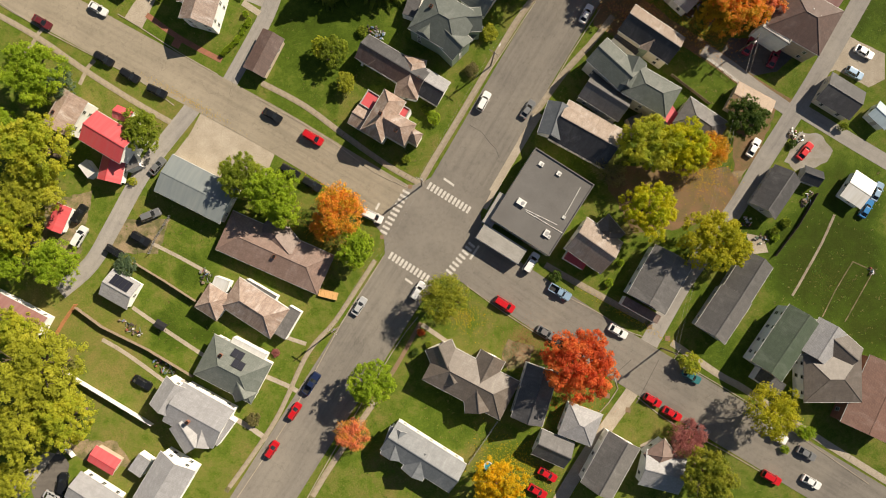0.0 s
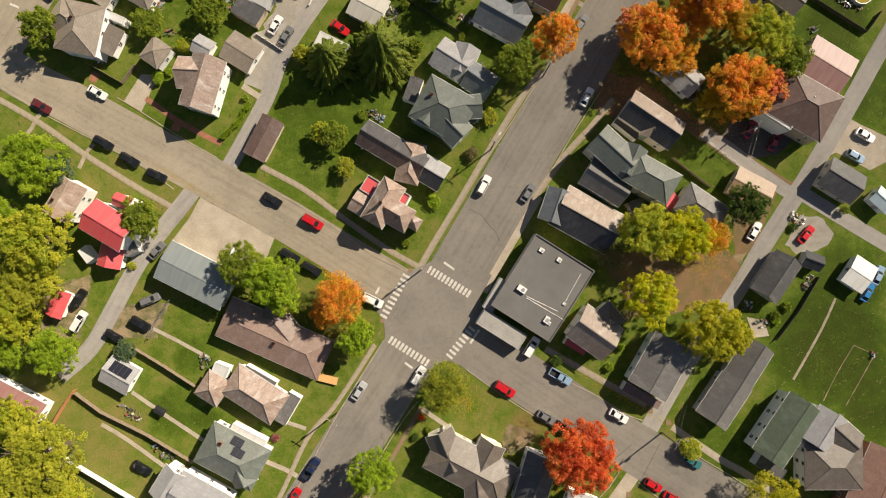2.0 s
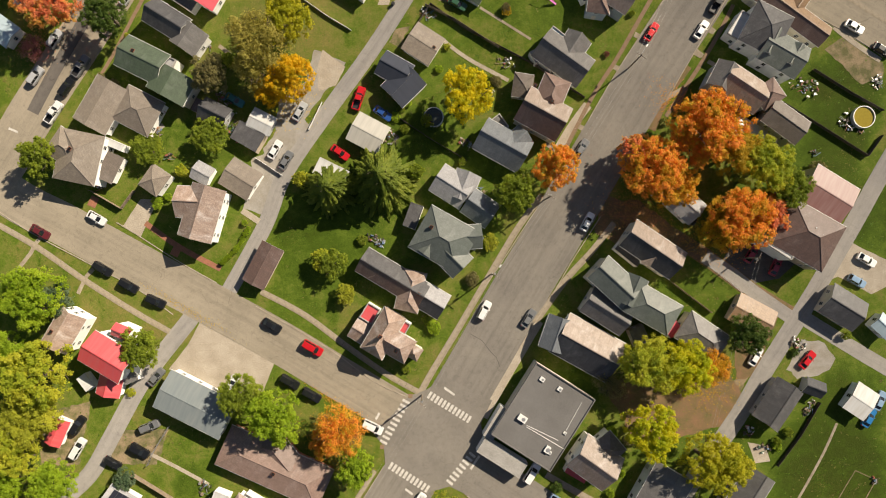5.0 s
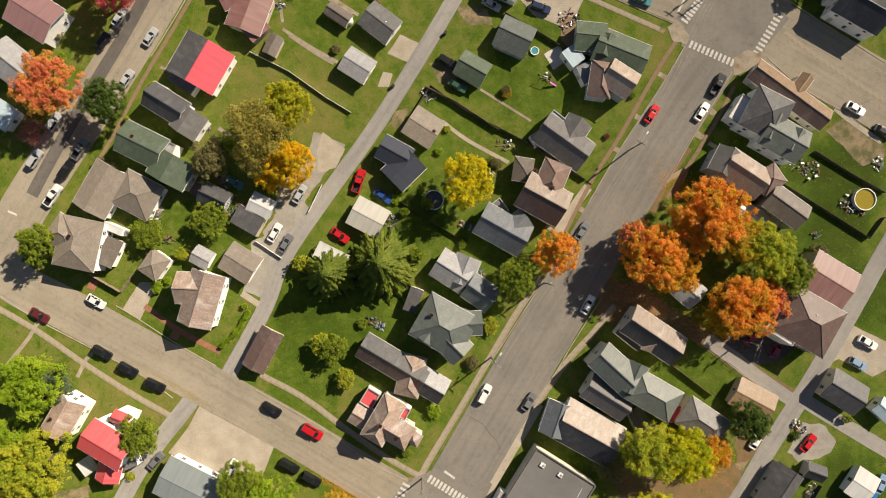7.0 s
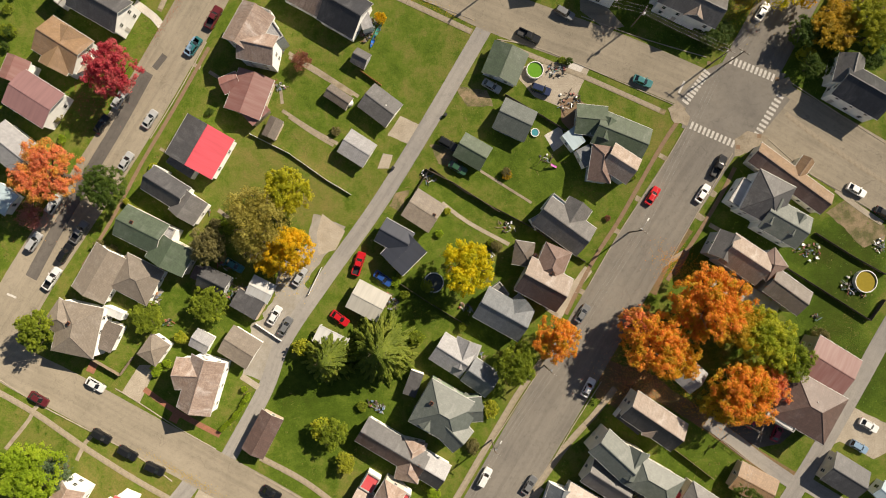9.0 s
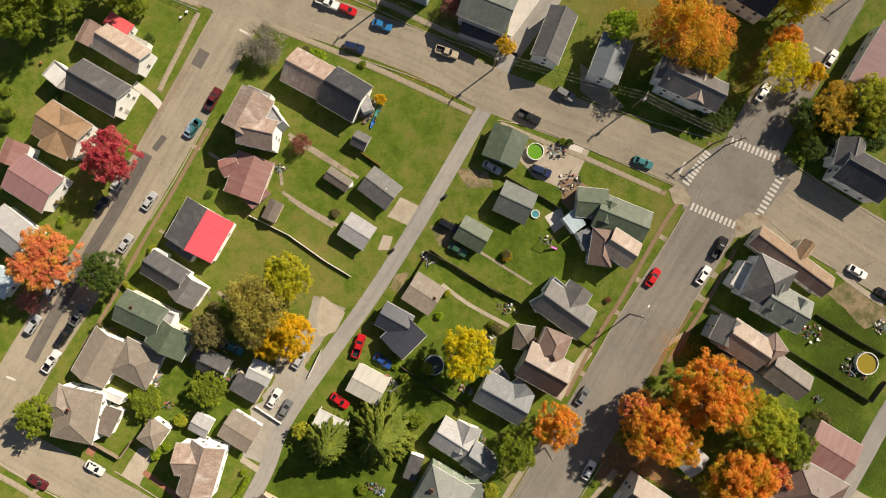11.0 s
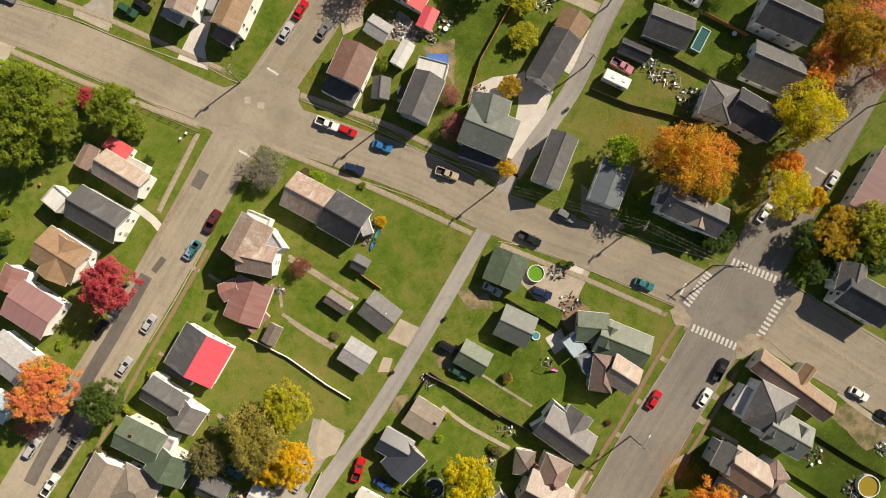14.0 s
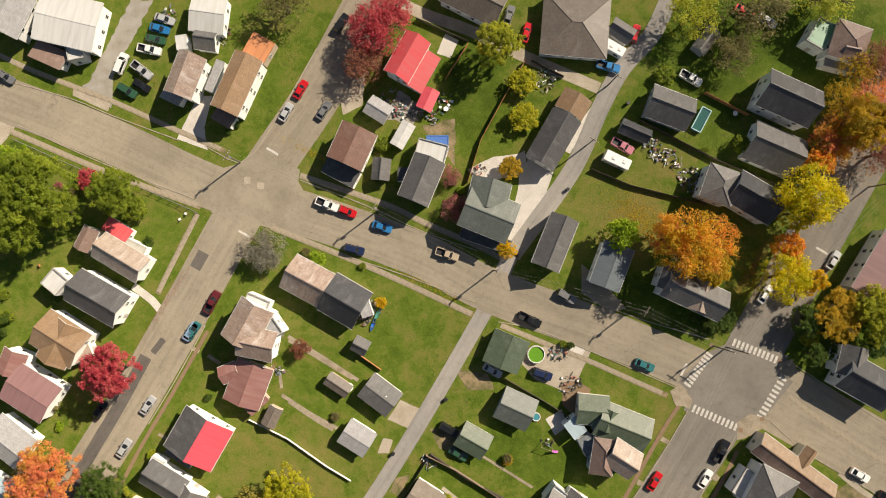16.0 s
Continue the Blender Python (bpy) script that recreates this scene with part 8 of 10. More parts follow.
# ---- trees ----
tree(-84.92, 52.33, 6.75, 14.7, LEAF["bright"], "green leafy maple beside the houses")
tree(-81.8, 51.14, 3.60, 8.6, LEAF["bluegreen"], "small blue-green tree by the street")
tree(-83.07, 36.02, 8.25, 17.8, LEAF["yellowgreen"], "large tree turning yellow-green")
tree(-85.54, 27.09, 6.31, 13.8, LEAF["olive"], "large tree with olive autumn leaves")
tree(-90.18, 21.26, 5.87, 12.9, LEAF["yellowgreen"], "large tree turning yellow-green")
tree(-91.03, 39.75, 5.31, 11.8, LEAF["bright"], "bright green leafy tree")
tree(-81.14, 12.8, 5.20, 11.6, LEAF["bright"], "bright green round tree by the alley")
tree(-91.77, 12.7, 3.83, 9.0, LEAF["bright"], "bright green leafy tree")
tree(-89.03, 17.26, 3.60, 8.6, LEAF["yellowgreen"], "tree turning yellow-green among the houses")
tree(-81.72, -7.97, 8.88, 19.1, LEAF["olive"], "large tree with olive autumn leaves")
tree(-77.83, -19, 6.75, 14.7, LEAF["yellowgreen"], "large tree turning yellow-green")
tree(-85.85, -20.91, 7.18, 15.6, LEAF["olive"], "large tree with olive autumn leaves")
tree(-81.04, -13.4, 5.20, 11.6, LEAF["olive"], "large tree with olive autumn leaves")
tree(-89.05, -1.68, 5.31, 11.8, LEAF["yellowgreen"], "tree turning yellow-green among the houses")
tree(-89.5, -32.2, 4.75, 10.8, LEAF["olive"], "tree with olive autumn leaves")
tree(-68.49, 12.48, 2.70, 4.0, LEAF["bluegreen"], "small round tree by the shed")
tree(-63.83, 40.92, 4.52, 10.3, LEAF["green"], "green leafy maple beside the houses")
tree(-36, 27.71, 6.09, 13.4, LEAF["bright"], "bright green leafy tree by the low building")
tree(-42.37, 31.22, 4.97, 11.2, LEAF["green"], "green leafy maple beside the houses")
tree(-33.77, 23.85, 3.83, 9.0, LEAF["bright"], "bright green leafy tree")
tree(-21.35, 24.21, 5.87, 12.9, LEAF["orange"], "thinning orange autumn maple by the side street", "thin")
tree(-24.81, 20.86, 3.60, 8.6, LEAF["orange"], "orange autumn maple among the houses")
tree(-18.38, 16.02, 4.52, 10.3, LEAF["bright"], "bright green tree by the corner")
tree(0.42, 5.39, 5.42, 12.1, LEAF["mossy"], "dull olive-green tree at the street corner", "thin")
tree(-14.86, -12.46, 5.40, 11.6, LEAF["bright"], "bright green street tree beside the road")
tree(-19.23, -23.91, 4.13, 6.0, LEAF["redorange"], "thin red-orange autumn tree", "thin")
tree(28.41, -8.14, 8.04, 17.3, LEAF["red"], "vivid red autumn maple")
tree(11.43, -32.99, 6.09, 13.4, LEAF["yellow"], "golden yellow autumn tree")
tree(43.29, 38.04, 6.31, 13.8, LEAF["yellowgreen"], "tree turning from green to yellow")
tree(51.01, 37.38, 6.09, 13.4, LEAF["limegold"], "golden-green autumn tree in the leafy yard")
tree(57.65, 37.05, 4.06, 9.4, LEAF["amber"], "thinning amber tree beside the alley", "thin")
tree(43.66, 24.35, 6.53, 14.2, LEAF["limegold"], "tall yellow-green autumn tree")
tree(55.94, 17.67, 6.75, 14.7, LEAF["mustard"], "broad mustard-coloured autumn tree beside the alley")
tree(61.78, 16.03, 4.29, 9.9, LEAF["mustard"], "smaller mustard-coloured autumn tree beside the alley")
tree(36.55, 33.29, 4.15, 5.0, LEAF["drab"], "thin drab shrub tree", "sparse")
tree(64.86, 43.83, 4.75, 10.8, LEAF["dark"], "dark green round tree by the alley")
tree(69.66, -18.49, 5.65, 12.5, LEAF["mustard"], "thin mustard-yellow street tree", "thin")
tree(53.04, -25.09, 4.86, 6.0, LEAF["plum"], "thin purple-leaved tree among the houses", "thin")
tree(55.71, -31.6, 6.09, 13.4, LEAF["mossy"], "tree with olive autumn leaves")
tree(54.09, -8.86, 2.45, 4.0, LEAF["yellowgreen"], "small yellow-green tree at the corner")
tree(-23.49, 58.79, 3.64, 6.0, LEAF["green"], "green leafy maple beside the houses")
tree(-26.07, 59.89, 2.44, 5.0, LEAF["yellowgreen"], "small yellowing tree among the houses")
tree(-20.96, 52.26, 2.45, 4.0, LEAF["olive"], "small olive shrub tree")
tree(79.4, -24.24, 1.85, 2.5, LEAF["bright"], "small bright green shrub", "shrub", name="shrub")
tree(-24.2, 75.21, 6.7, 15.5, LEAF["spruce"], "large drooping spruce in the back yard", "conifer")
tree(-13.0, 77.19, 8.4, 17.5, LEAF["spruce"], "large drooping spruce in the back yard", "conifer")
tree(15.31, 73.93, 4.97, 11.2, LEAF["green"], "green street tree with yellowing tips")
tree(23.97, 79.62, 5.42, 12.1, LEAF["orange"], "orange maple beside the street")
tree(43.91, 79.02, 6.97, 15.1, LEAF["orange"], "orange autumn maple shading the street")
tree(41.5, 82.4, 4.29, 9.9, LEAF["redorange"], "red-orange autumn maple among the houses")
tree(48.72, 75.37, 5.31, 11.8, LEAF["amber"], "amber autumn maple by the street")
tree(55.41, 87.69, 8.25, 17.8, LEAF["orange"], "big orange autumn maple")
tree(62.01, 82.45, 5.87, 12.9, LEAF["browngold"], "brown and gold autumn maple by the street")
tree(53.34, 84.8, 5.65, 12.5, LEAF["orange"], "orange autumn maple among the houses")
tree(68.25, 78.96, 6.09, 13.4, LEAF["yellowgreen"], "yellow-green tree among the maples")
tree(73.67, 74.75, 4.97, 11.2, LEAF["green"], "green tree between the maples")
tree(66.81, 82.42, 4.75, 10.8, LEAF["yellowgreen"], "yellow-green tree among the houses")
tree(62.18, 68.08, 7.18, 15.6, LEAF["orange"], "orange autumn maple by the drive")
tree(69.78, 69.38, 4.52, 10.3, LEAF["redorange"], "red-orange autumn maple among the houses")
tree(59.4, 65.93, 4.97, 11.2, LEAF["browngold"], "brown and gold autumn maple beside the drive")
tree(5.23, 94.76, 6.09, 13.4, LEAF["goldgreen"], "round golden tree over the back yard")
tree(-31.96, 98.43, 5.6, 11.2, LEAF["yellow"], "bright golden tree beside the alley")
tree(-37.01, 96.24, 3.7, 7.5, LEAF["yellow"], "small bright golden tree beside the alley")
tree(-32.59, 110.49, 5.87, 12.9, LEAF["mustard"], "mustard-coloured tree by the long lawn")
tree(-38.68, 105.23, 6.75, 14.7, LEAF["dun"], "thin dun-brown autumn tree", "thin")
tree(-39.33, 100.21, 4.97, 11.2, LEAF["dun"], "thin dun-brown autumn tree", "thin")
tree(-49.54, 99.12, 4.17, 9.7, LEAF["drab"], "brownish drab tree behind the green-roofed house")
tree(-69.14, 135.71, 6.31, 13.8, LEAF["crimson"], "crimson autumn maple by the street")
tree(-82.08, 114.55, 6.97, 15.1, LEAF["redorange"], "red-orange autumn maple by the street")
tree(-71.4, 111.65, 4.97, 11.2, LEAF["dark"], "dark green round street tree")
tree(-88.32, 105.56, 3.42, 5.0, LEAF["plum"], "thin purple-leaved tree among the houses", "sparse")
tree(-85.12, 81.46, 4.52, 10.3, LEAF["green"], "green tree at the street corner")
tree(-63.6, 83.78, 3.90, 5.0, LEAF["green"], "green leafy maple beside the houses")
tree(-50.21, 86.46, 4.13, 6.0, LEAF["green"], "green leafy maple beside the houses")
tree(-57.03, 79.2, 1.48, 2.5, LEAF["yellowgreen"], "small yellow-green shrub among the houses", "shrub", name="shrub")
tree(-30.74, 139.65, 2.45, 4.0, LEAF["rust"], "small thin red-leaved tree on the lawn", "thin")
tree(-61.84, 93.13, 1.48, 3.0, LEAF["plum"], "small purple-leaved shrub among the houses", "shrub", name="shrub")
tree(-84.13, 173.77, 8.04, 17.3, LEAF["green"], "large green leafy tree")
tree(-89.44, 166.36, 7.18, 15.6, LEAF["green"], "large green leafy tree")
tree(-81.19, 169.49, 4.75, 10.8, LEAF["green"], "green leafy tree among the houses")
tree(-90.51, 179, 4.75, 10.8, LEAF["bright"], "bright green leafy tree")
tree(-69.35, 173.23, 5.31, 11.8, LEAF["green"], "green leafy tree by the street")
tree(-66.79, 169.77, 2.93, 5.0, LEAF["green"], "green leafy maple beside the houses")
tree(-76.96, 176.21, 2.70, 4.0, LEAF["crimson"], "small crimson tree among the houses")
tree(-38.5, 161.22, 4.86, 6.0, LEAF["grey"], "grey shrub tree losing its leaves", "sparse")
tree(-38.07, 159.4, 3.66, 5.0, LEAF["grey"], "grey shrub tree losing its leaves", "sparse")
tree(-13.14, 209, 7.38, 10.0, LEAF["crimson"], "thin pink-red autumn tree", "sparse")
tree(-15.85, 208.04, 5.98, 9.0, LEAF["crimson"], "thin pink-red autumn tree", "sparse")
tree(-17.13, 201.01, 5.05, 8.0, LEAF["rust"], "thin rust-coloured tree among the houses", "sparse")
tree(-11.05, 212.26, 4.79, 9.0, LEAF["crimson"], "thin pink-red autumn tree", "sparse")
tree(11.36, 204.69, 5.42, 12.1, LEAF["olive"], "olive-green leafy tree among the houses")
tree(17.7, 197.87, 3.19, 4.0, LEAF["mustard"], "mustard-gold shrub tree beside the board fence")
tree(17.69, 190.11, 3.43, 4.0, LEAF["mustard"], "mustard-gold shrub tree beside the board fence")
tree(14.73, 178.91, 2.70, 4.0, LEAF["browngold"], "golden-brown small tree among the houses")
tree(13.85, 161.24, 2.45, 4.0, LEAF["yellow"], "small golden yellow tree")
tree(2.81, 170.02, 3.42, 5.0, LEAF["plum"], "thin bare pinkish tree", "sparse")
tree(1.59, 177.19, 2.45, 4.0, LEAF["plum"], "thin bare pinkish tree", "sparse")
tree(-13.24, 184.13, 1.73, 2.5, LEAF["green"], "small green garden shrub", "shrub", name="shrub")
tree(38, 164.18, 4.06, 9.4, LEAF["bright"], "bright green round tree by the house")
tree(50.55, 162.28, 8.04, 17.3, LEAF["amber"], "big orange-gold autumn tree", "thin")
tree(56.7, 157.62, 4.75, 10.8, LEAF["browngold"], "gold autumn tree among the houses")
tree(48.63, 163.57, 4.29, 9.9, LEAF["redorange"], "red-orange autumn tree among the houses")
tree(58.42, 163.59, 5.39, 9.0, LEAF["orange"], "orange autumn tree among the houses", "sparse")
tree(76.29, 172.16, 7.18, 15.6, LEAF["goldgreen"], "yellow-green street tree among the houses", "thin")
tree(75.48, 168.94, 4.29, 9.9, LEAF["goldgreen"], "yellow-green street tree among the houses")
tree(84.89, 185.18, 5.39, 9.0, LEAF["orange"], "orange autumn tree among the houses", "sparse")
tree(82.65, 184.02, 3.60, 8.6, LEAF["redorange"], "red-orange autumn tree among the houses")
tree(92.74, 193.59, 5.98, 9.0, LEAF["redorange"], "orange-brown autumn tree among the houses", "sparse")
tree(90.22, 199.8, 4.81, 8.0, LEAF["browngold"], "brown autumn tree among the houses", "sparse")
tree(72.3, 155.06, 5.87, 12.9, LEAF["goldgreen"], "yellow-green street tree among the houses", "thin")
tree(79.82, 153.98, 3.13, 7.7, LEAF["yellow"], "yellow street tree among the houses")
tree(73.97, 161.2, 3.83, 9.0, LEAF["orange"], "orange autumn tree among the houses")
tree(84.94, 146.89, 6.09, 8.5, LEAF["browngold"], "orange-brown autumn tree among the houses")
tree(91.04, 149.33, 4.75, 10.8, LEAF["olive"], "olive autumn tree among the houses")
tree(65.58, 184.08, 2.33, 4.0, LEAF["green"], "small green shrub tree")
tree(61.24, 146.29, 2.94, 4.0, LEAF["dark"], "dark green clipped shrub")
tree(58.92, 144.67, 2.21, 3.5, LEAF["dark"], "dark green clipped shrub")
tree(48.92, 199.54, 2.46, 3.0, LEAF["green"], "green shrub by the alley", "shrub", name="shrub")
tree(67.32, 212.6, 7.15, 10.0, LEAF["drab"], "thin olive tree at the yard", "sparse")
tree(53.56, 211.4, 5.96, 10.0, LEAF["olive"], "thin olive tree at the yard", "sparse")
tree(62.5, 203.43, 4.81, 8.0, LEAF["drab"], "thin drab tree among the houses", "sparse")
tree(82.28, 216.2, 7.15, 10.0, LEAF["olive"], "thin olive tree among the houses", "sparse")
tree(89.55, 187.57, 6.09, 13.4, LEAF["browngold"], "brown-gold autumn tree among the houses")
tree(86.14, 192.99, 4.79, 9.0, LEAF["browngold"], "thin brown-gold autumn tree", "sparse")
tree(94.32, 181.68, 4.81, 8.0, LEAF["rust"], "thin rust-brown autumn tree", "sparse")
tree(93.39, 200.81, 5.39, 9.0, LEAF["rust"], "thin rust-brown autumn tree", "sparse")
tree(80.82, 179.81, 3.60, 8.6, LEAF["orange"], "orange autumn tree among the houses")
tree(87.3, 186.38, 4.79, 9.0, LEAF["orange"], "thin orange autumn tree", "sparse")
tree(-34.07, 213.8, 5.36, 10.0, LEAF["drab"], "bare-branched tree among the houses", "sparse")
tree(-27.41, 159.02, 1.98, 2.5, LEAF["bright"], "small green garden shrub", "shrub", name="shrub")
tree(-13.57, 149.53, 1.48, 2.5, LEAF["yellow"], "small golden shrub among the houses", "shrub", name="shrub")
tree(-64.44, 162.74, 1.24, 1.8, LEAF["dark"], "clipped dark shrub among the houses", "shrub", name="shrub")
hedge(LEAF["bright"], 1.1, 1.4, "row of low garden shrubs by the drive", (-42.45, 66.46), (-44.88, 62.6), (-48.02, 59.11))

# ---- vehicles ----
car(-87.91, 65.87, -30, "sedan", "maroon", "maroon sedan parked on the asphalt by the kerb")
car(-75.64, 68.92, -30, "sedan", "white", "white sedan parked on the asphalt by the kerb")
car(-74.21, 57.76, -30, "suv", "black", "black sport utility car parked on the asphalt by the kerb")
car(-68.51, 54.09, -30, "suv", "black", "black sport utility car parked on the asphalt by the kerb")
car(-62.58, 50.68, -25, "suv", "black", "black sport utility car parked on the asphalt by the kerb")
car(-37.23, 45.38, -30, "sedan", "black", "black sedan parked on the asphalt by the kerb")
car(-28.32, 40.47, -30, "van", "red", "red van parked on the asphalt by the kerb")
car(-33.27, 33.07, -30, "suv", "black", "black sport utility car parked on the asphalt by the kerb")
car(-28.51, 30.19, -30, "suv", "black", "black sport utility car parked on the asphalt by the kerb")
car(-15.15, 23.2, -25, "van", "white", "white van parked on the asphalt by the kerb")
car(-18.06, 3.44, 57, "sedan", "silver", "silver sedan parked on the asphalt by the kerb")
car(-5.17, 6.78, 57, "suv", "white", "white sport utility car parked on the asphalt by the kerb")
car(9.3, 48.64, 62, "suv", "white", "white sport utility car parked on the asphalt by the kerb")
car(19.05, 46.88, 57, "sedan", "grey", "grey sedan parked on the asphalt by the kerb")
car(32.07, 68.12, 62, "sedan", "white", "white sedan parked on the asphalt by the kerb")
car(-28.51, -13.46, 57, "pickup", "navy", "navy pickup truck parked on the asphalt by the kerb")
car(-32.18, -19.48, 57, "hatch", "red", "red hatchback car parked on the asphalt by the kerb")
car(-37.05, -27.8, 57, "hatch", "red", "red hatchback car parked on the asphalt by the kerb")
car(13.81, 3.81, -32, "van", "red", "red van parked on the asphalt by the kerb")
car(19.67, 12.99, 57, "van", "white", "white van parked on the asphalt by the kerb")
car(25.97, 6.54, -30, "pickup", "lightblue", "lightblue pickup truck parked on the asphalt by the kerb")
car(22.95, -2.49, -30, "sedan", "grey", "grey sedan parked on the asphalt by the kerb")
car(27.03, -4.96, -30, "pickup", "black", "black pickup truck parked on the asphalt by the kerb")
car(38.8, -2.12, -30, "sedan", "white", "white sedan parked on the asphalt by the kerb")
car(54.91, -12.09, -30, "sedan", "teal", "teal sedan parked on the asphalt by the kerb")
car(46.34, -17.25, -30, "hatch", "red", "red hatchback car parked on the asphalt by the kerb")
car(50.63, -20.2, -30, "sedan", "red", "red sedan parked on the asphalt by the kerb")
car(56.26, -23.5, -30, "pickup", "grey", "grey pickup truck parked on the asphalt by the kerb")
car(73.49, -24.96, -30, "pickup", "white", "white pickup truck parked on the asphalt by the kerb")
car(80.2, -28.99, -30, "sedan", "grey", "grey sedan parked on the asphalt by the kerb")
car(72.37, -34.24, -30, "suv", "red", "red sport utility car parked on the asphalt by the kerb")
car(81.21, -35.21, -30, "sedan", "white", "white sedan parked on the asphalt by the kerb")
car(69.07, 38.45, 60, "sedan", "white", "white sedan parked on the asphalt by the kerb")
car(80.54, 37.69, 50, "sedan", "red", "red sedan parked on the asphalt by the kerb")
car(96.46, 28.68, 65, "sedan", "lightblue", "lightblue sedan parked on the asphalt by the kerb")
car(94.02, 24.93, 60, "sedan", "azure", "azure sedan parked on the asphalt by the kerb")
car(93.93, 59.73, -30, "sedan", "white", "white sedan parked on the asphalt by the kerb")
car(91.71, 55.06, -30, "hatch", "lightblue", "lightblue hatchback car parked on the asphalt by the kerb")
car(68.39, 61.13, 60, "sedan", "cherry", "cherry sedan parked on the asphalt by the kerb")
car(73.73, 58.35, 65, "sedan", "cherry", "cherry sedan parked on the asphalt by the kerb")
car(-63.73, 23.45, 22, "suv", "grey", "grey sport utility car parked on the asphalt by the kerb")
car(-65.9, 18.21, -30, "suv", "black", "black sport utility car parked on the asphalt by the kerb")
car(-79.31, 23.7, 57, "suv", "black", "black sport utility car parked on the asphalt by the kerb")
car(-79.23, 18.71, 60, "van", "white", "white van parked on the asphalt by the kerb")
car(-71.71, 15.47, -30, "hatch", "black", "black hatchback car parked on the asphalt by the kerb")
car(-65.33, -13.22, -30, "sedan", "black", "black sedan parked on the back lawn")
car(23.18, -33.4, -30, "sedan", "red", "red sedan parked on the asphalt by the kerb")
car(20.95, -37.05, -30, "sedan", "red", "red sedan parked on the asphalt by the kerb")
car(-82.31, -34.89, 85, "suv", "black", "black sport utility car parked on the asphalt by the kerb")
car(-84.47, -38.18, -30, "sedan", "silver", "silver sedan parked on the asphalt by the kerb")
car(-62.36, 34.19, 50, "sedan", "grey", "grey sedan parked on the asphalt by the kerb")
car(-46, 32.46, 62, "sedan", "white", "white sedan parked on the asphalt by the kerb")
car(48.86, 73.51, -30, "pickup", "white", "white pickup truck parked on the asphalt by the kerb")
car(44.41, 135.71, -22, "sedan", "teal", "teal sedan parked on the asphalt by the kerb")
car(46.47, 110.3, 57, "sedan", "red", "red sedan parked on the asphalt by the kerb")
car(57.58, 110.8, 57, "sedan", "white", "white sedan parked on the asphalt by the kerb")
car(61.13, 116.82, 62, "pickup", "black", "black pickup truck parked on the asphalt by the kerb")
car(91.78, 111.55, -30, "sedan", "white", "white sedan parked on the asphalt by the kerb")
car(97.93, 106.42, -30, "sedan", "black", "black sedan parked on the asphalt by the kerb")
car(30.86, 84.37, 57, "sedan", "grey", "grey sedan parked on the asphalt by the kerb")
car(-22.42, 83.37, -35, "sedan", "red", "red sedan parked on the asphalt by the kerb")
car(-18.36, 95.31, 72, "pickup", "red", "red pickup truck parked on the asphalt by the kerb")
car(-13, 92.07, -35, "sedan", "blue", "blue sedan parked on the asphalt by the kerb")
car(-31.29, 92.45, 60, "sedan", "silver", "silver sedan parked on the asphalt by the kerb")
car(-36.71, 83.99, 60, "sedan", "white", "white sedan parked on the asphalt by the kerb")
car(-34.33, 81.64, 60, "sedan", "grey", "grey sedan parked on the asphalt by the kerb")
car(-64.25, 127.13, 57, "sedan", "silver", "silver sedan parked on the asphalt by the kerb")
car(-74.75, 126, 57, "sedan", "black", "black sedan parked on the asphalt by the kerb")
car(-71.06, 131.42, 57, "sedan", "silver", "silver sedan parked on the asphalt by the kerb")
car(-69.4, 117.83, 57, "sedan", "silver", "silver sedan parked on the asphalt by the kerb")
car(-85.13, 108.3, 57, "suv", "silver", "silver sport utility car parked on the asphalt by the kerb")
car(-89.24, 100.17, 57, "suv", "silver", "silver sport utility car parked on the asphalt by the kerb")
car(-79.43, 102.3, 57, "pickup", "grey", "grey pickup truck parked on the asphalt by the kerb")
car(-82.48, 97.68, 57, "suv", "black", "black sport utility car parked on the asphalt by the kerb")
car(-85.27, 92.07, 57, "pickup", "white", "white pickup truck parked on the asphalt by the kerb")
car(-55.14, 143.17, 57, "sedan", "lightblue", "lightblue sedan parked on the asphalt by the kerb")
car(-45.61, 94.94, -30, "sedan", "teal", "teal sedan parked on the asphalt by the kerb")
car(10.96, 134.57, -30, "sedan", "silver", "silver sedan parked on the asphalt by the kerb")
car(21.85, 133.81, -20, "suv", "navy", "navy sport utility car parked on the asphalt by the kerb")
car(1.31, 121.72, -30, "suv", "black", "black sport utility car parked on the asphalt by the kerb")
car(3.43, 116.44, -30, "sedan", "green", "green sedan parked on the asphalt by the kerb")
car(54.08, 69.01, -30, "sedan", "black", "black sedan parked on the asphalt by the kerb")
car(-50.42, 149.59, 62, "pickup", "maroon", "maroon pickup truck parked on the asphalt by the kerb")
car(-54.62, 143.26, 57, "sedan", "teal", "teal sedan parked on the asphalt by the kerb")
car(-96.08, 199.14, -30, "sedan", "grey", "grey sedan parked on the asphalt by the kerb")
car(-70.68, 202.02, 68, "van", "white", "white van parked on the asphalt by the kerb")
car(-69.28, 196.02, -30, "suv", "green", "green sport utility car parked on the asphalt by the kerb")
car(-66.17, 197.14, -30, "hatch", "black", "black hatchback car parked on the asphalt by the kerb")
car(-64.58, 205.14, -12, "pickup", "white", "white pickup truck parked on the asphalt by the kerb")
car(-63.22, 207.4, -12, "sedan", "green", "green sedan parked on the asphalt by the kerb")
car(-62.36, 209.77, -15, "sedan", "azure", "azure sedan parked on the asphalt by the kerb")
car(-61.25, 211.9, -18, "sedan", "silver", "silver sedan parked on the asphalt by the kerb")
car(-31.28, 196.39, 60, "sedan", "red", "red sedan parked on the asphalt by the kerb")
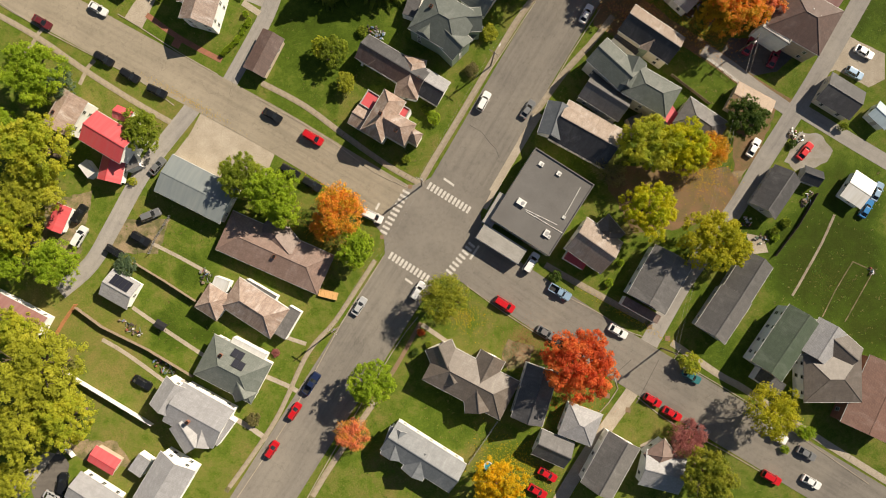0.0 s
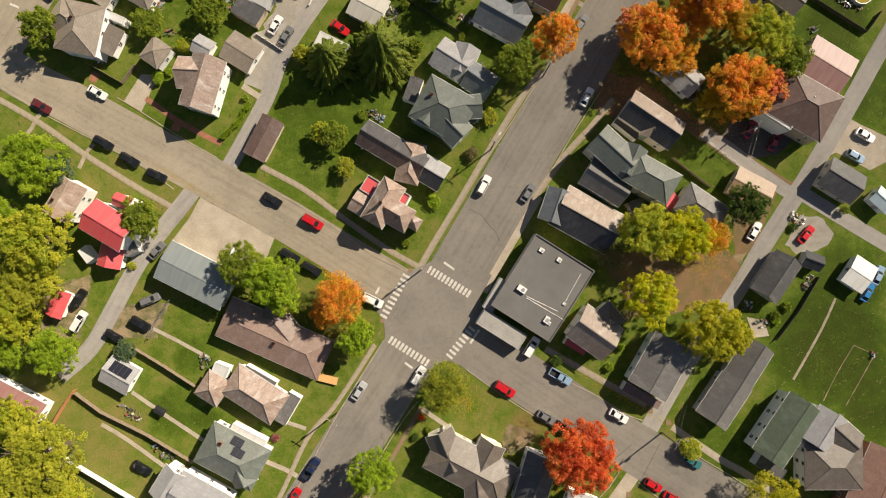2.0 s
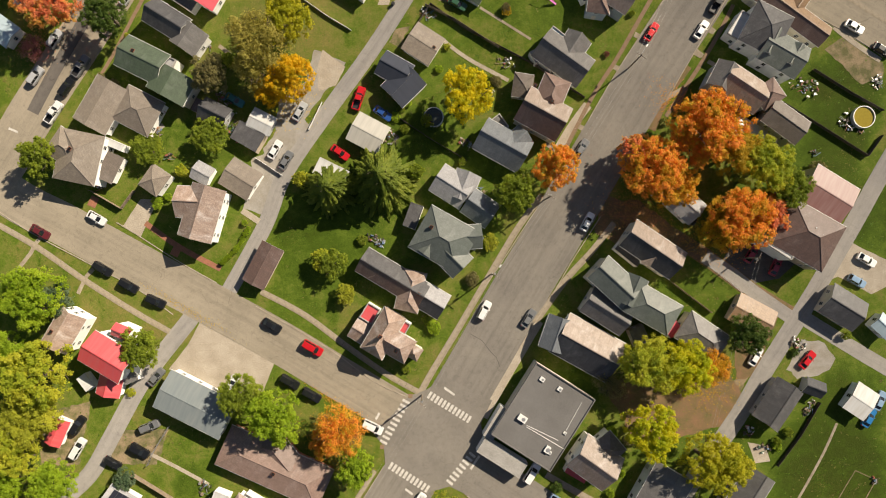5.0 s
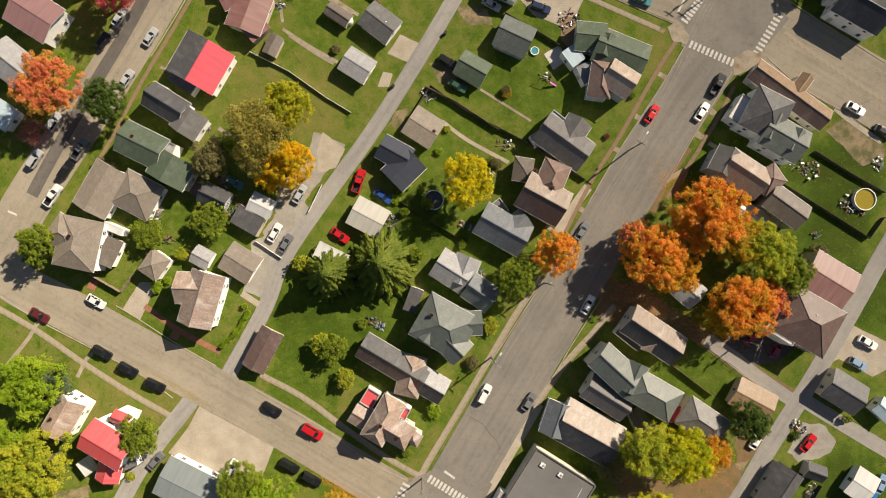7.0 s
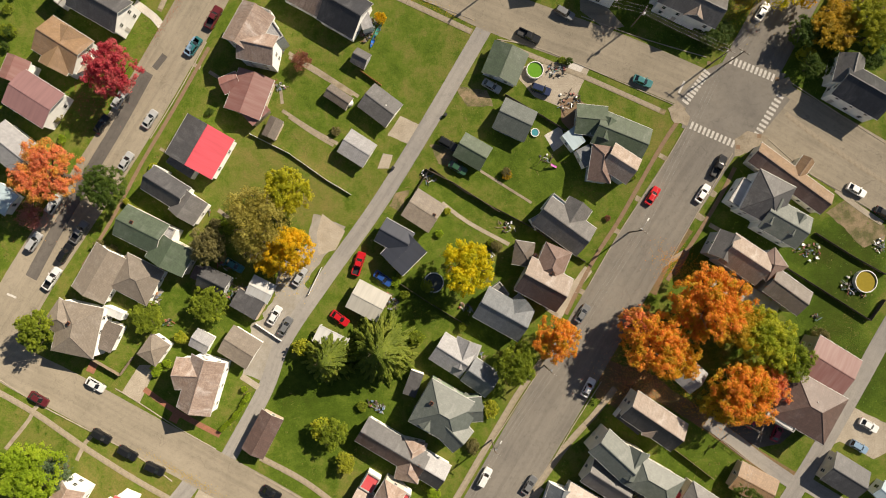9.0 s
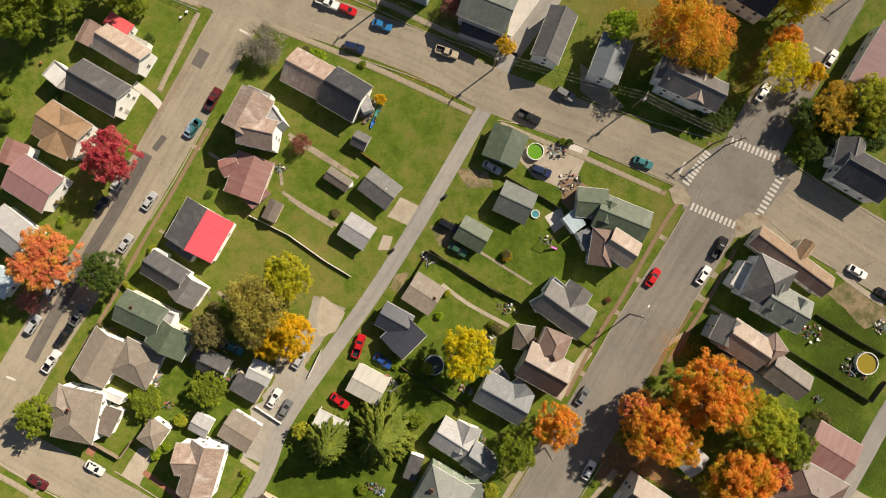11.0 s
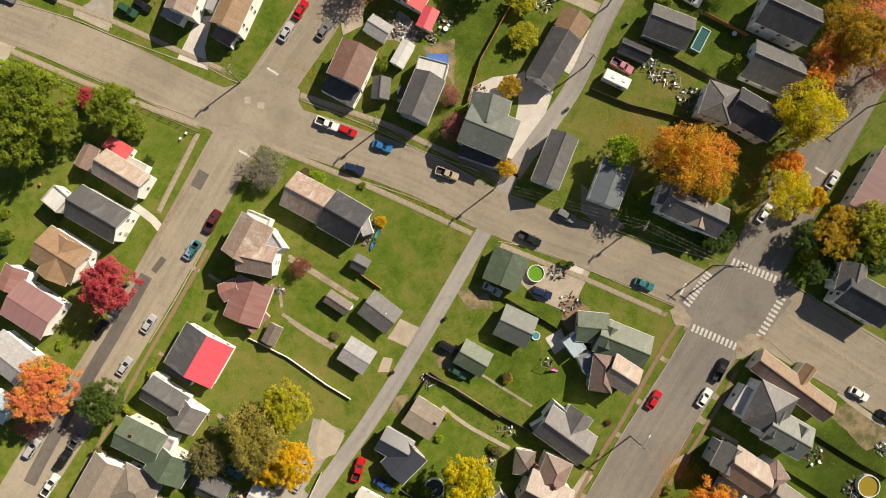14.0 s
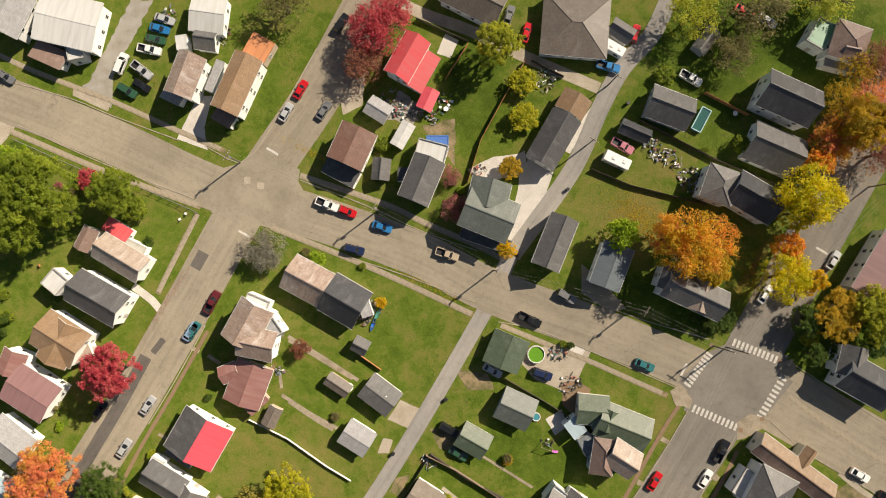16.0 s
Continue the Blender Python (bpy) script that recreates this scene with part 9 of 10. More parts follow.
car(-34.5, 191.4, 60, "sedan", "silver", "silver sedan parked on the asphalt by the kerb")
car(-22.33, 211.15, 57, "suv", "black", "black sport utility car parked on the asphalt by the kerb")
car(-26.16, 191.77, 57, "sedan", "grey", "grey sedan parked on the asphalt by the kerb")
car(-25.38, 171.08, -22, "pickup", "white", "white pickup truck parked on the asphalt by the kerb")
car(-20.9, 169.47, -22, "hatch", "red", "red hatchback car parked on the asphalt by the kerb")
car(-13.31, 166.11, -18, "sedan", "azure", "azure sedan parked on the asphalt by the kerb")
car(-19.39, 161.13, -15, "suv", "navy", "navy sport utility car parked on the asphalt by the kerb")
car(0.99, 160.14, -18, "pickup", "tan", "tan pickup truck parked on the asphalt by the kerb")
car(18.58, 209.15, 72, "sedan", "red", "red sedan parked on the asphalt by the kerb")
car(14.71, 213.03, 72, "sedan", "grey", "grey sedan parked on the asphalt by the kerb")
car(36.64, 201.64, -15, "pickup", "azure", "azure pickup truck parked on the asphalt by the kerb")
car(39.7, 184.04, -30, "pickup", "pink", "pink pickup truck parked on the asphalt by the kerb")
car(54.95, 199.14, -30, "pickup", "white", "white pickup truck parked on the asphalt by the kerb")
car(42.64, 209.02, 72, "hatch", "red", "red hatchback car parked on the asphalt by the kerb")
car(66.98, 214.03, -30, "sedan", "red", "red sedan parked on the asphalt by the kerb")
car(72.21, 211.9, -30, "sedan", "silver", "silver sedan parked on the asphalt by the kerb")
car(27.19, 150.83, -30, "suv", "grey", "grey sport utility car parked on the asphalt by the kerb")
car(19.11, 145.74, -25, "pickup", "black", "black pickup truck parked on the asphalt by the kerb")
car(71.16, 151.32, 57, "sedan", "white", "white sedan parked on the asphalt by the kerb")
car(86.35, 158.77, 57, "sedan", "silver", "silver sedan parked on the asphalt by the kerb")
car(-66.18, 200.64, -38, "pickup", "silver", "silver pickup truck parked on the asphalt by the kerb")
trailer(38.21, 180.65, -25, 6.0, 2.4, 2.7, "white", "white travel trailer with roof hatches in the yard")
trailer(37.69, 205.33, -30, 4.8, 2.2, 2.6, "white", "white camper parked beside the alley")

# ---- fences ----
fence(WOOD, 1.7, "weathered board fence between gardens", (-67.33, 13.01), (-60.93, 9.13), (-53.82, 4.55))
fence(WOOD, 1.6, "weathered board fence behind the shed", (-79.88, 3.15), (-74.18, -1.07), (-64.26, -5.97), (-54.34, -11.92))
fence(CEDAR, 1.8, "orange cedar board fence", (-79.89, 3.85), (-82.3, 0.34), (-84.7, -3.73))
fence(VINYL, 2.0, "white vinyl privacy fence across the yard", (-85.95, -8.52), (-63.05, -22.29))
fence(VINYL, 1.8, "white vinyl fence beside the asphalt yard", (-83.35, -23.59), (-82.47, -26.28), (-80.0, -29.1))
fence(STEEL, 1.2, "thin wire fence in the yard", (-59.69, 23.25), (-63.15, 17.59), (-64.18, 14.97), open_work=True)
fence(DARKWOOD, 1.33, "dark board fence between back yards", (-8.57, 106.94), (-2.58, 116.44), (5.52, 110.81), (19.59, 103.43), (31.53, 95.72))
fence(DARKWOOD, 1.17, "dark board fence beside the garage", (-9.6, 91.16), (-2.22, 86.27), (5.5, 81.73))
fence(VINYL, 0.9, "low white board fence beside the lawn", (-42.35, 123.9), (-33.89, 119.69), (-25.44, 113.73), (-20.16, 110.57))
fence(WOOD, 1.5, "wooden fence around the garden bed", (-3.63, 116.18), (2.7, 113.03), (12.54, 106.72))
fence(CEDAR, 1.2, "low red-stained board fence", (-18.08, 137.96), (-13.5, 134.79))
fence(DARKWOOD, 1.25, "dark fence behind the pool", (13.97, 132.68), (22.42, 127.76), (28.04, 124.25))
fence(DARKWOOD, 1.33, "tall dark board fence of the cluttered yard", (32.89, 178.86), (41.36, 175.33), (58.3, 171.08))
fence(DARKWOOD, 1.33, "dark board fence behind the gardens", (43.52, 189.84), (60.46, 180.99), (75.97, 174.62))
fence(CEDAR, 1.6, "brown board fence by the pool", (58.04, 195.86), (67.57, 190.9))
fence(CEDAR, 1.7, "brown board fence along the garden", (5.55, 206.51), (0.59, 198.7))
fence(CEDAR, 1.7, "brown board fence along the garden", (18.29, 202.96), (12.62, 193.03), (8.37, 185.23), (5.54, 176.03))
fence(DARKWOOD, 1.25, "dark board fence behind the lane", (-5.78, 212.2), (5.55, 207.22))
fence(DARKWOOD, 1.25, "dark board fence behind the lane", (19.7, 202.96), (26.77, 199.41))
fence(DARKWOOD, 1.33, "dark board fence around the pool garden", (75.6, 94.67), (83.98, 89.42), (94.44, 82.78), (97.72, 87.33))
fence(DARKWOOD, 1.17, "dark fence behind the building", (82.71, 102.03), (91.09, 96.78), (98.07, 92.92))
fence(WOOD, 1.4, "wooden fence around the lawn", (50.93, 54.6), (59.39, 48.15))
fence(STEEL, 1.2, "thin wire fence around the lawn", (58.8, 58.54), (66.54, 52.44), open_work=True)
fence(STEEL, 1.2, "thin green wire fence", (12.19, -22.01), (5.88, -31.04), open_work=True)
fence(STEEL, 1.2, "thin wire fence along the sidewalk", (-93.99, 185.23), (-83.71, 180.63), (-73.8, 176.39), open_work=True)
fence(STEEL, 1.2, "thin wire fence along the sidewalk", (-66.02, 174.62), (-59.65, 171.79), (-53.99, 169.32), open_work=True)
fence(WOOD, 1.6, "wooden fence around the small yard", (-77.02, 74.88), (-70.29, 71.01), (-67.51, 74.88))

# ---- poles and wires ----
utility_pole(-4.35, 30.04, 57, 10.5, 2.4, 0)
utility_pole(-22.63, -1.2, 57, 10.5, 2.4, 0)
utility_pole(10.87, 56.58, 57, 10.5, 2.4, 2.0)
utility_pole(48.56, -5.91, -30, 10.5, 2.4, 0)
utility_pole(66.34, 60.13, -30, 9, 2.4, 0)
utility_pole(22.49, 72.9, 57, 10.5, 2.4, 0)
utility_pole(41.39, 102.26, 57, 10.5, 2.4, 2.5)
utility_pole(62.83, 139.53, 57, 10.5, 2.4, 0)
utility_pole(-44.67, 180.41, -30, 10.5, 2.4, 0)
utility_pole(11.24, 156.52, -30, 10.5, 2.4, 0)
utility_pole(-14.26, 169.77, -30, 10.5, 2.4, 0)
utility_pole(31.66, 184.05, 57, 9, 2.4, 0)
utility_pole(42.19, 148.16, -30, 10.5, 2.4, 0)
utility_pole(59.88, 139.81, 57, 10.5, 2.4, 0)
utility_pole(36.7, 197.6, 57, 9, 2.4, 0)
utility_pole(94.8, 175.03, 57, 10.5, 2.4, 0)
wires((-22.63, -1.2, 9.9), (-4.35, 30.04, 9.9), (10.87, 56.58, 9.9), (22.49, 72.9, 9.9), (41.39, 102.26, 9.9), (59.88, 139.81, 9.9), rows=3)
wires((59.88, 139.81, 9.9), (94.8, 175.03, 9.9), rows=3)
wires((-44.67, 180.41, 9.9), (-14.26, 169.77, 9.9), (11.24, 156.52, 9.9), (42.19, 148.16, 9.9), (59.88, 139.81, 9.9), rows=3)
wires((48.56, -5.91, 8.5), (66.34, 60.13, 8.5), rows=2)
wires((11.24, 156.52, 8.3), (31.66, 184.05, 8.3), (36.7, 197.6, 8.3), rows=2)

# ---- yard things ----
round_pool(93.48, 91.38, 2.47, 1.2, WATER_YELLOW, "round above-ground pool with yellow murky water")
round_pool(20.52, 138.11, 1.91, 1.1, WATER_GREEN, "round above-ground pool with green algae water")
round_pool(-1.84, 91.18, 2.19, 1.2, WATER_DARK, "round above-ground pool with dark water")
rect_pool(57.24, 189.88, 62, 5.4, 2.2, 0.9, "rectangular frame pool with pale blue sides")
clutter(56.65, 176.03, 4.7, 3.0, -25, 170, 1, "heap of mixed scrap and boxes in a yard")
clutter(48.55, 182.54, 5.2, 2.2, -30, 90, 2, "scattered scrap and toys in a yard")
clutter(46.68, 184.42, 2.2, 1.7, -30, 30, 3, "scattered yard clutter")
clutter(-10.28, 193.2, 4.0, 3.2, -30, 60, 4, "yard clutter between sheds")
clutter(22.92, 198.85, 2.2, 3.2, -30, 60, 5, "pile of boards and stones by the fence")
clutter(0.37, 193.83, 2.0, 2.0, 0, 25, 6, "garden chairs and boxes in a yard")
clutter(28.42, 131.34, 2.7, 2.5, 0, 45, 7, "patio clutter beside the garage")
clutter(25.32, 138.19, 2.0, 1.7, 0, 40, 8, "pool deck clutter")
clutter(-15.86, 148.16, 1.2, 2.5, 60, 30, 9, "yard clutter beside the house")
clutter(7.88, 178.78, 1.7, 1.2, 0, 20, 10, "garden clutter on the patio")
clutter(-51.67, 212.69, 2.7, 3.2, 0, 70, 11, "scrap heap beside the house")
clutter(-60.45, 212.69, 1.7, 2.5, 0, 30, 12, "yard clutter between cars")
clutter(-48.52, 208.91, 1.7, 2.5, 0, 30, 13, "yard clutter")
clutter(-68.12, -1.21, 3.0, 1.0, -30, 30, 14, "garden clutter along the fence")
clutter(-61.16, -9.89, 3.0, 1.2, -30, 30, 15, "garden clutter along the fence")
clutter(-52.03, 10, 1.7, 1.7, 0, 20, 16, "patio clutter behind the house")
clutter(77.9, 41.62, 1.0, 1.2, 0, 10, 17, "yard clutter beside the drive")
clutter(-46.44, 89.73, 5.0, 2.7, -30, 90, 18, "scrap and clutter in a shaded yard")
clutter(79.92, 98.5, 3.0, 1.7, -30, 24, 19, "garden ornaments and chairs")
clutter(23.04, 118.63, 1.5, 1.0, 0, 12, 20, "colourful garden toys")
clutter(-63.93, 88.48, 2.2, 1.5, 0, 16, 21, "garden furniture")
clutter(14.21, 103.52, 2.2, 1.5, 0, 22, 22, "garden clutter by the path")
clutter(91.06, 89.73, 3.2, 1.2, -30, 26, 23, "pool garden clutter")
wheelie_bin(0.74, 128.23, 57, BLACK)
wheelie_bin(41.07, 193.58, 57, BLACK)
wheelie_bin(27.63, 174.4, 57, BLACK)
wheelie_bin(-10.84, 116.43, 57, BLACK)
tank(-20.6, 130.9, 0.95, "white round plastic tank beside the shed")

# ---- fallen leaves ----
fallen_leaves(43.5, 168.14, 7.5, 4.5, -30, 2600, LEAF["browngold"], 1)
fallen_leaves(-17.8, 200.11, 6.2, 7.5, -30, 1800, LEAF["rust"], 2)
fallen_leaves(87.31, 178.78, 7.5, 7.5, -30, 1500, LEAF["orange"], 3)
fallen_leaves(68.43, 153.77, 5.0, 6.2, -30, 900, LEAF["yellow"], 4)
fallen_leaves(43.41, 69.79, 7.5, 6.2, -30, 2200, LEAF["redorange"], 5)
fallen_leaves(58.31, 64.83, 8.7, 5.0, -30, 1500, LEAF["orange"], 6)
fallen_leaves(52.35, 94.74, 6.2, 3.7, -30, 1200, LEAF["orange"], 7)
fallen_leaves(-35.22, 94.74, 7.5, 5.0, -30, 900, LEAF["yellow"], 8)
fallen_leaves(-87.99, 109.8, 6.2, 7.5, -30, 900, LEAF["redorange"], 9)
fallen_leaves(-76.99, 132.55, 6.2, 6.2, -30, 800, LEAF["crimson"], 10)
fallen_leaves(15.89, -32.05, 8.7, 5.0, -30, 1800, LEAF["yellow"], 11)
fallen_leaves(-23.97, 18.75, 7.5, 5.0, -30, 1000, LEAF["orange"], 12)
fallen_leaves(18.46, -4.92, 5.0, 5.0, -30, 900, LEAF["rust"], 13)
fallen_leaves(57.46, 32.55, 7.5, 5.0, -30, 1200, LEAF["yellow"], 14)
fallen_leaves(28.34, -18.52, 7.5, 5.0, -30, 900, LEAF["red"], 15)
fallen_leaves(4.78, 1.28, 5.0, 3.7, -30, 500, LEAF["yellow"], 16)

# ---- garden shrubs and small yard things ----
tree(-95.79, 146.3, 1.73, 2.2, LEAF["green"], "low green leafy garden shrub", "shrub", name="shrub")
tree(-84.45, 150.4, 1.12, 1.4, LEAF["dark"], "low dark leafy garden shrub", "shrub", name="shrub")
tree(-84.92, 127.83, 1.97, 2.6, LEAF["drab"], "drab leafless garden shrub", "shrub", name="shrub")
tree(-51.27, 128.8, 0.87, 1.2, LEAF["dark"], "low dark leafy garden shrub", "shrub", name="shrub")
tree(26.56, 140.34, 0.99, 1.3, LEAF["green"], "low green leafy garden shrub", "shrub", name="shrub")
tree(-23.39, 124.5, 1.12, 1.4, LEAF["drab"], "drab leafless garden shrub", "shrub", name="shrub")
tree(1.17, 106.91, 0.87, 1.2, LEAF["yellowgreen"], "low yellowgreen leafy garden shrub", "shrub", name="shrub")
tree(-0.57, 101.92, 0.99, 1.3, LEAF["bright"], "low bright leafy garden shrub", "shrub", name="shrub")
tree(-3.41, 90.39, 1.49, 1.9, LEAF["green"], "low green leafy garden shrub", "shrub", name="shrub")
tree(-2.05, 88.77, 1.12, 1.4, LEAF["dark"], "low dark leafy garden shrub", "shrub", name="shrub")
tree(-7.64, 94.47, 1.12, 1.4, LEAF["bright"], "low bright leafy garden shrub", "shrub", name="shrub")
tree(-9.13, 92.98, 0.99, 1.3, LEAF["green"], "low green leafy garden shrub", "shrub", name="shrub")
tree(12.22, 99.06, 1.12, 1.4, LEAF["drab"], "drab leafless garden shrub", "shrub", name="shrub")
tree(10.74, 99.93, 0.87, 1.2, LEAF["green"], "low green leafy garden shrub", "shrub", name="shrub")
tree(14.36, 114.98, 1.24, 1.6, LEAF["browngold"], "brown-gold garden shrub among the houses", "shrub", name="shrub")
tree(36.51, 105.41, 0.75, 1.2, LEAF["rust"], "small rust-red garden shrub", "shrub", name="shrub")
tree(-72.07, 98.19, 1.36, 1.8, LEAF["drab"], "drab leafless garden shrub", "shrub", name="shrub")
tree(-10.12, 91.24, 1.12, 1.4, LEAF["bright"], "low bright leafy garden shrub", "shrub", name="shrub")
hedge(LEAF["olive"], 1.0, 1.6, "row of olive shrubs between two houses", (-69.3, 108.73), (-66.52, 106.47), (-63.75, 104.47))
tree(-62.42, 72.56, 1.36, 1.8, LEAF["bright"], "low bright leafy garden shrub", "shrub", name="shrub")
tree(10.7, 63.64, 1.97, 2.6, LEAF["olive"], "low olive leafy garden shrub", "shrub", name="shrub")
tree(6.6, 55.46, 1.61, 2.1, LEAF["drab"], "drab leafless garden shrub", "shrub", name="shrub")
tree(-67.89, 30.87, 0.99, 1.3, LEAF["yellowgreen"], "low yellowgreen leafy garden shrub", "shrub", name="shrub")
tree(-7.07, 40.81, 1.12, 1.4, LEAF["green"], "low green leafy garden shrub", "shrub", name="shrub")
tree(-7.93, 35.83, 1.12, 1.4, LEAF["green"], "low green leafy garden shrub", "shrub", name="shrub")
tree(-1.72, 45, 1.61, 2.1, LEAF["bright"], "low bright leafy garden shrub", "shrub", name="shrub")
tree(-3.22, 46.54, 1.12, 1.4, LEAF["green"], "low green leafy garden shrub", "shrub", name="shrub")
tree(-60.2, 73.54, 0.99, 1.3, LEAF["bright"], "low bright leafy garden shrub", "shrub", name="shrub")
tree(-17.58, 64.05, 1.24, 1.6, LEAF["green"], "low green leafy garden shrub", "shrub", name="shrub")
tree(-41.09, -21.27, 1.73, 2.2, LEAF["drab"], "drab leafless garden shrub", "shrub", name="shrub")
tree(-36.32, -6.68, 0.99, 1.3, LEAF["plum"], "purple-leaved garden shrub among the houses", "shrub", name="shrub")
tree(-4.54, -2.36, 0.99, 1.3, LEAF["red"], "red-flowering garden shrub among the houses", "shrub", name="shrub")
tree(-5.77, -6.67, 0.99, 1.3, LEAF["dark"], "low dark leafy garden shrub", "shrub", name="shrub")
tree(-2.93, -5.08, 0.87, 1.2, LEAF["green"], "low green leafy garden shrub", "shrub", name="shrub")
tree(75.45, -28.09, 1.12, 1.4, LEAF["bright"], "low bright leafy garden shrub", "shrub", name="shrub")
tree(80.85, -24.35, 1.49, 1.9, LEAF["bright"], "low bright leafy garden shrub", "shrub", name="shrub")
tree(77.77, 39.3, 0.99, 1.3, LEAF["dark"], "low dark leafy garden shrub", "shrub", name="shrub")
tree(76.14, 21.8, 1.24, 1.6, LEAF["green"], "low green leafy garden shrub", "shrub", name="shrub")
tree(73.68, 18.7, 1.12, 1.4, LEAF["bright"], "low bright leafy garden shrub", "shrub", name="shrub")
tree(34.54, 11.25, 0.99, 1.3, LEAF["green"], "low green leafy garden shrub", "shrub", name="shrub")
tree(40.76, 19.93, 1.24, 1.6, LEAF["drab"], "drab leafless garden shrub", "shrub", name="shrub")
tree(36.94, 21.77, 1.73, 2.2, LEAF["bright"], "low bright leafy garden shrub", "shrub", name="shrub")
tree(25.16, 10.01, 1.49, 1.9, LEAF["dark"], "low dark leafy garden shrub", "shrub", name="shrub")
tree(-84.04, 174.91, 1.24, 1.6, LEAF["plum"], "purple-leaved garden shrub among the houses", "shrub", name="shrub")
tree(-81.01, 173.93, 1.12, 1.4, LEAF["drab"], "drab leafless garden shrub", "shrub", name="shrub")
tree(-94.88, 146.41, 1.49, 1.9, LEAF["green"], "low green leafy garden shrub", "shrub", name="shrub")
tree(-95.67, 151.34, 1.24, 1.6, LEAF["green"], "low green leafy garden shrub", "shrub", name="shrub")
tree(-83.51, 122.23, 0.87, 1.2, LEAF["bright"], "low bright leafy garden shrub", "shrub", name="shrub")
tree(-63.38, 116.69, 0.99, 1.3, LEAF["yellowgreen"], "low yellowgreen leafy garden shrub", "shrub", name="shrub")
tree(-45.32, 188.65, 0.87, 1.2, LEAF["dark"], "low dark leafy garden shrub", "shrub", name="shrub")
tree(-47.18, 187.15, 0.87, 1.2, LEAF["dark"], "low dark leafy garden shrub", "shrub", name="shrub")
tree(-30.06, 160.64, 0.99, 1.3, LEAF["drab"], "drab leafless garden shrub", "shrub", name="shrub")
tree(-17.64, 157.53, 0.87, 1.2, LEAF["green"], "low green leafy garden shrub", "shrub", name="shrub")
tree(2.23, 176.17, 1.12, 1.4, LEAF["drab"], "drab leafless garden shrub", "shrub", name="shrub")
tree(4.1, 174.31, 0.99, 1.3, LEAF["bright"], "low bright leafy garden shrub", "shrub", name="shrub")
tree(56.57, 146.43, 1.73, 2.2, LEAF["dark"], "low dark leafy garden shrub", "shrub", name="shrub")
tree(58.6, 148.24, 1.24, 1.6, LEAF["dark"], "low dark leafy garden shrub", "shrub", name="shrub")
tree(86.87, 139.15, 2.70, 3.5, LEAF["dark"], "low dark leafy garden shrub", "shrub", name="shrub")
tree(81.01, 146.47, 2.22, 2.9, LEAF["dark"], "low dark leafy garden shrub", "shrub", name="shrub")
tree(80.48, 141.53, 1.97, 2.6, LEAF["olive"], "low olive leafy garden shrub", "shrub", name="shrub")
tree(58.23, 183.04, 0.87, 1.2, LEAF["green"], "low green leafy garden shrub", "shrub", name="shrub")
# next two trees are added to darken ground that lies in deep shade
tree(78.39, 145.51, 3.63, 7.0, LEAF["dark"], "dark green tree added over shaded ground by the street")
tree(80.51, 138.36, 2.91, 6.0, LEAF["dark"], "dark green tree added over shaded ground by the house")
tree(93.35, 145.18, 4.75, 10.8, LEAF["olive"], "olive autumn tree behind the house")
tree(93.37, 140.2, 3.16, 6.0, LEAF["dark"], "dark green tree behind the house")
canoe(-14.31, 146.83, 62, 4.6, plain("teal_hull", (0.05, 0.27, 0.22), 0.4), "teal canoe lying beside the house")
canoe(-15.31, 144.55, 70, 3.0, plain("blue_hull", (0.03, 0.16, 0.5), 0.4), "short blue kayak lying beside the house")
round_pool(20.56, 124.35, 0.95, 0.5, WATER_BLUE, "small blue paddling pool on the lawn")
play_set(22.66, 117.62, -20, "wooden play set with a pink slide")
garden_chair(75.57, 101, 0, VINYL, "white plastic garden chair on the lawn")
garden_chair(81.39, 95.99, 50, VINYL, "white plastic garden chair on the lawn")
garden_chair(83.03, 96.61, 100, VINYL, "white plastic garden chair on the lawn")
garden_chair(-62.68, 88.85, 150, CEDAR, "brown wooden garden chair on the lawn")
garden_chair(-63.69, 89.73, 200, VINYL, "white plastic garden chair on the lawn")
garden_chair(-17.59, 56.78, 250, VINYL, "white plastic garden chair on the lawn")
garden_chair(0.37, 194.08, 0, VINYL, "white plastic garden chair in the yard")
garden_chair(1.37, 193.08, 40, VINYL, "white plastic garden chair in the yard")
garden_chair(-0.51, 192.58, 80, VINYL, "white plastic garden chair in the yard")
garden_chair(-57.76, 167.77, 120, VINYL, "white plastic garden chair in the yard")
garden_chair(-56.51, 169.02, 160, VINYL, "white plastic garden chair in the yard")
garden_chair(-88.44, 157.52, 200, CEDAR, "brown wooden garden chair in the yard")
garden_table(0.74, 192.2, 0, "white round garden table in the yard")
garden_table(64.85, 191.32, 0, "white round garden table by the pool")
patch("kerb_ramp", BRICKWALK, 0.079, "red tactile paving at the street corner", "pavement", (65.33, 120.83), (66.23, 120.73), (66.33, 121.63), (65.43, 121.73), ragged=0.01)
patch("kerb_ramp", BRICKWALK, 0.079, "red tactile paving at the street corner", "pavement", (70.06, 123.29), (70.96, 123.19), (71.06, 124.09), (70.16, 124.19), ragged=0.01)
patch("kerb_ramp", BRICKWALK, 0.079, "red tactile paving at the street corner", "pavement", (58.94, 139.53), (59.84, 139.43), (59.94, 140.33), (59.04, 140.43), ragged=0.01)
patch("kerb_ramp", BRICKWALK, 0.079, "red tactile paving at the street corner", "pavement", (74.21, 136.01), (75.11, 135.91), (75.21, 136.81), (74.31, 136.91), ragged=0.01)
patch("kerb_ramp", BRICKWALK, 0.079, "red tactile paving at the street corner", "pavement", (-7.44, 29.37), (-6.54, 29.27), (-6.44, 30.17), (-7.34, 30.27), ragged=0.01)
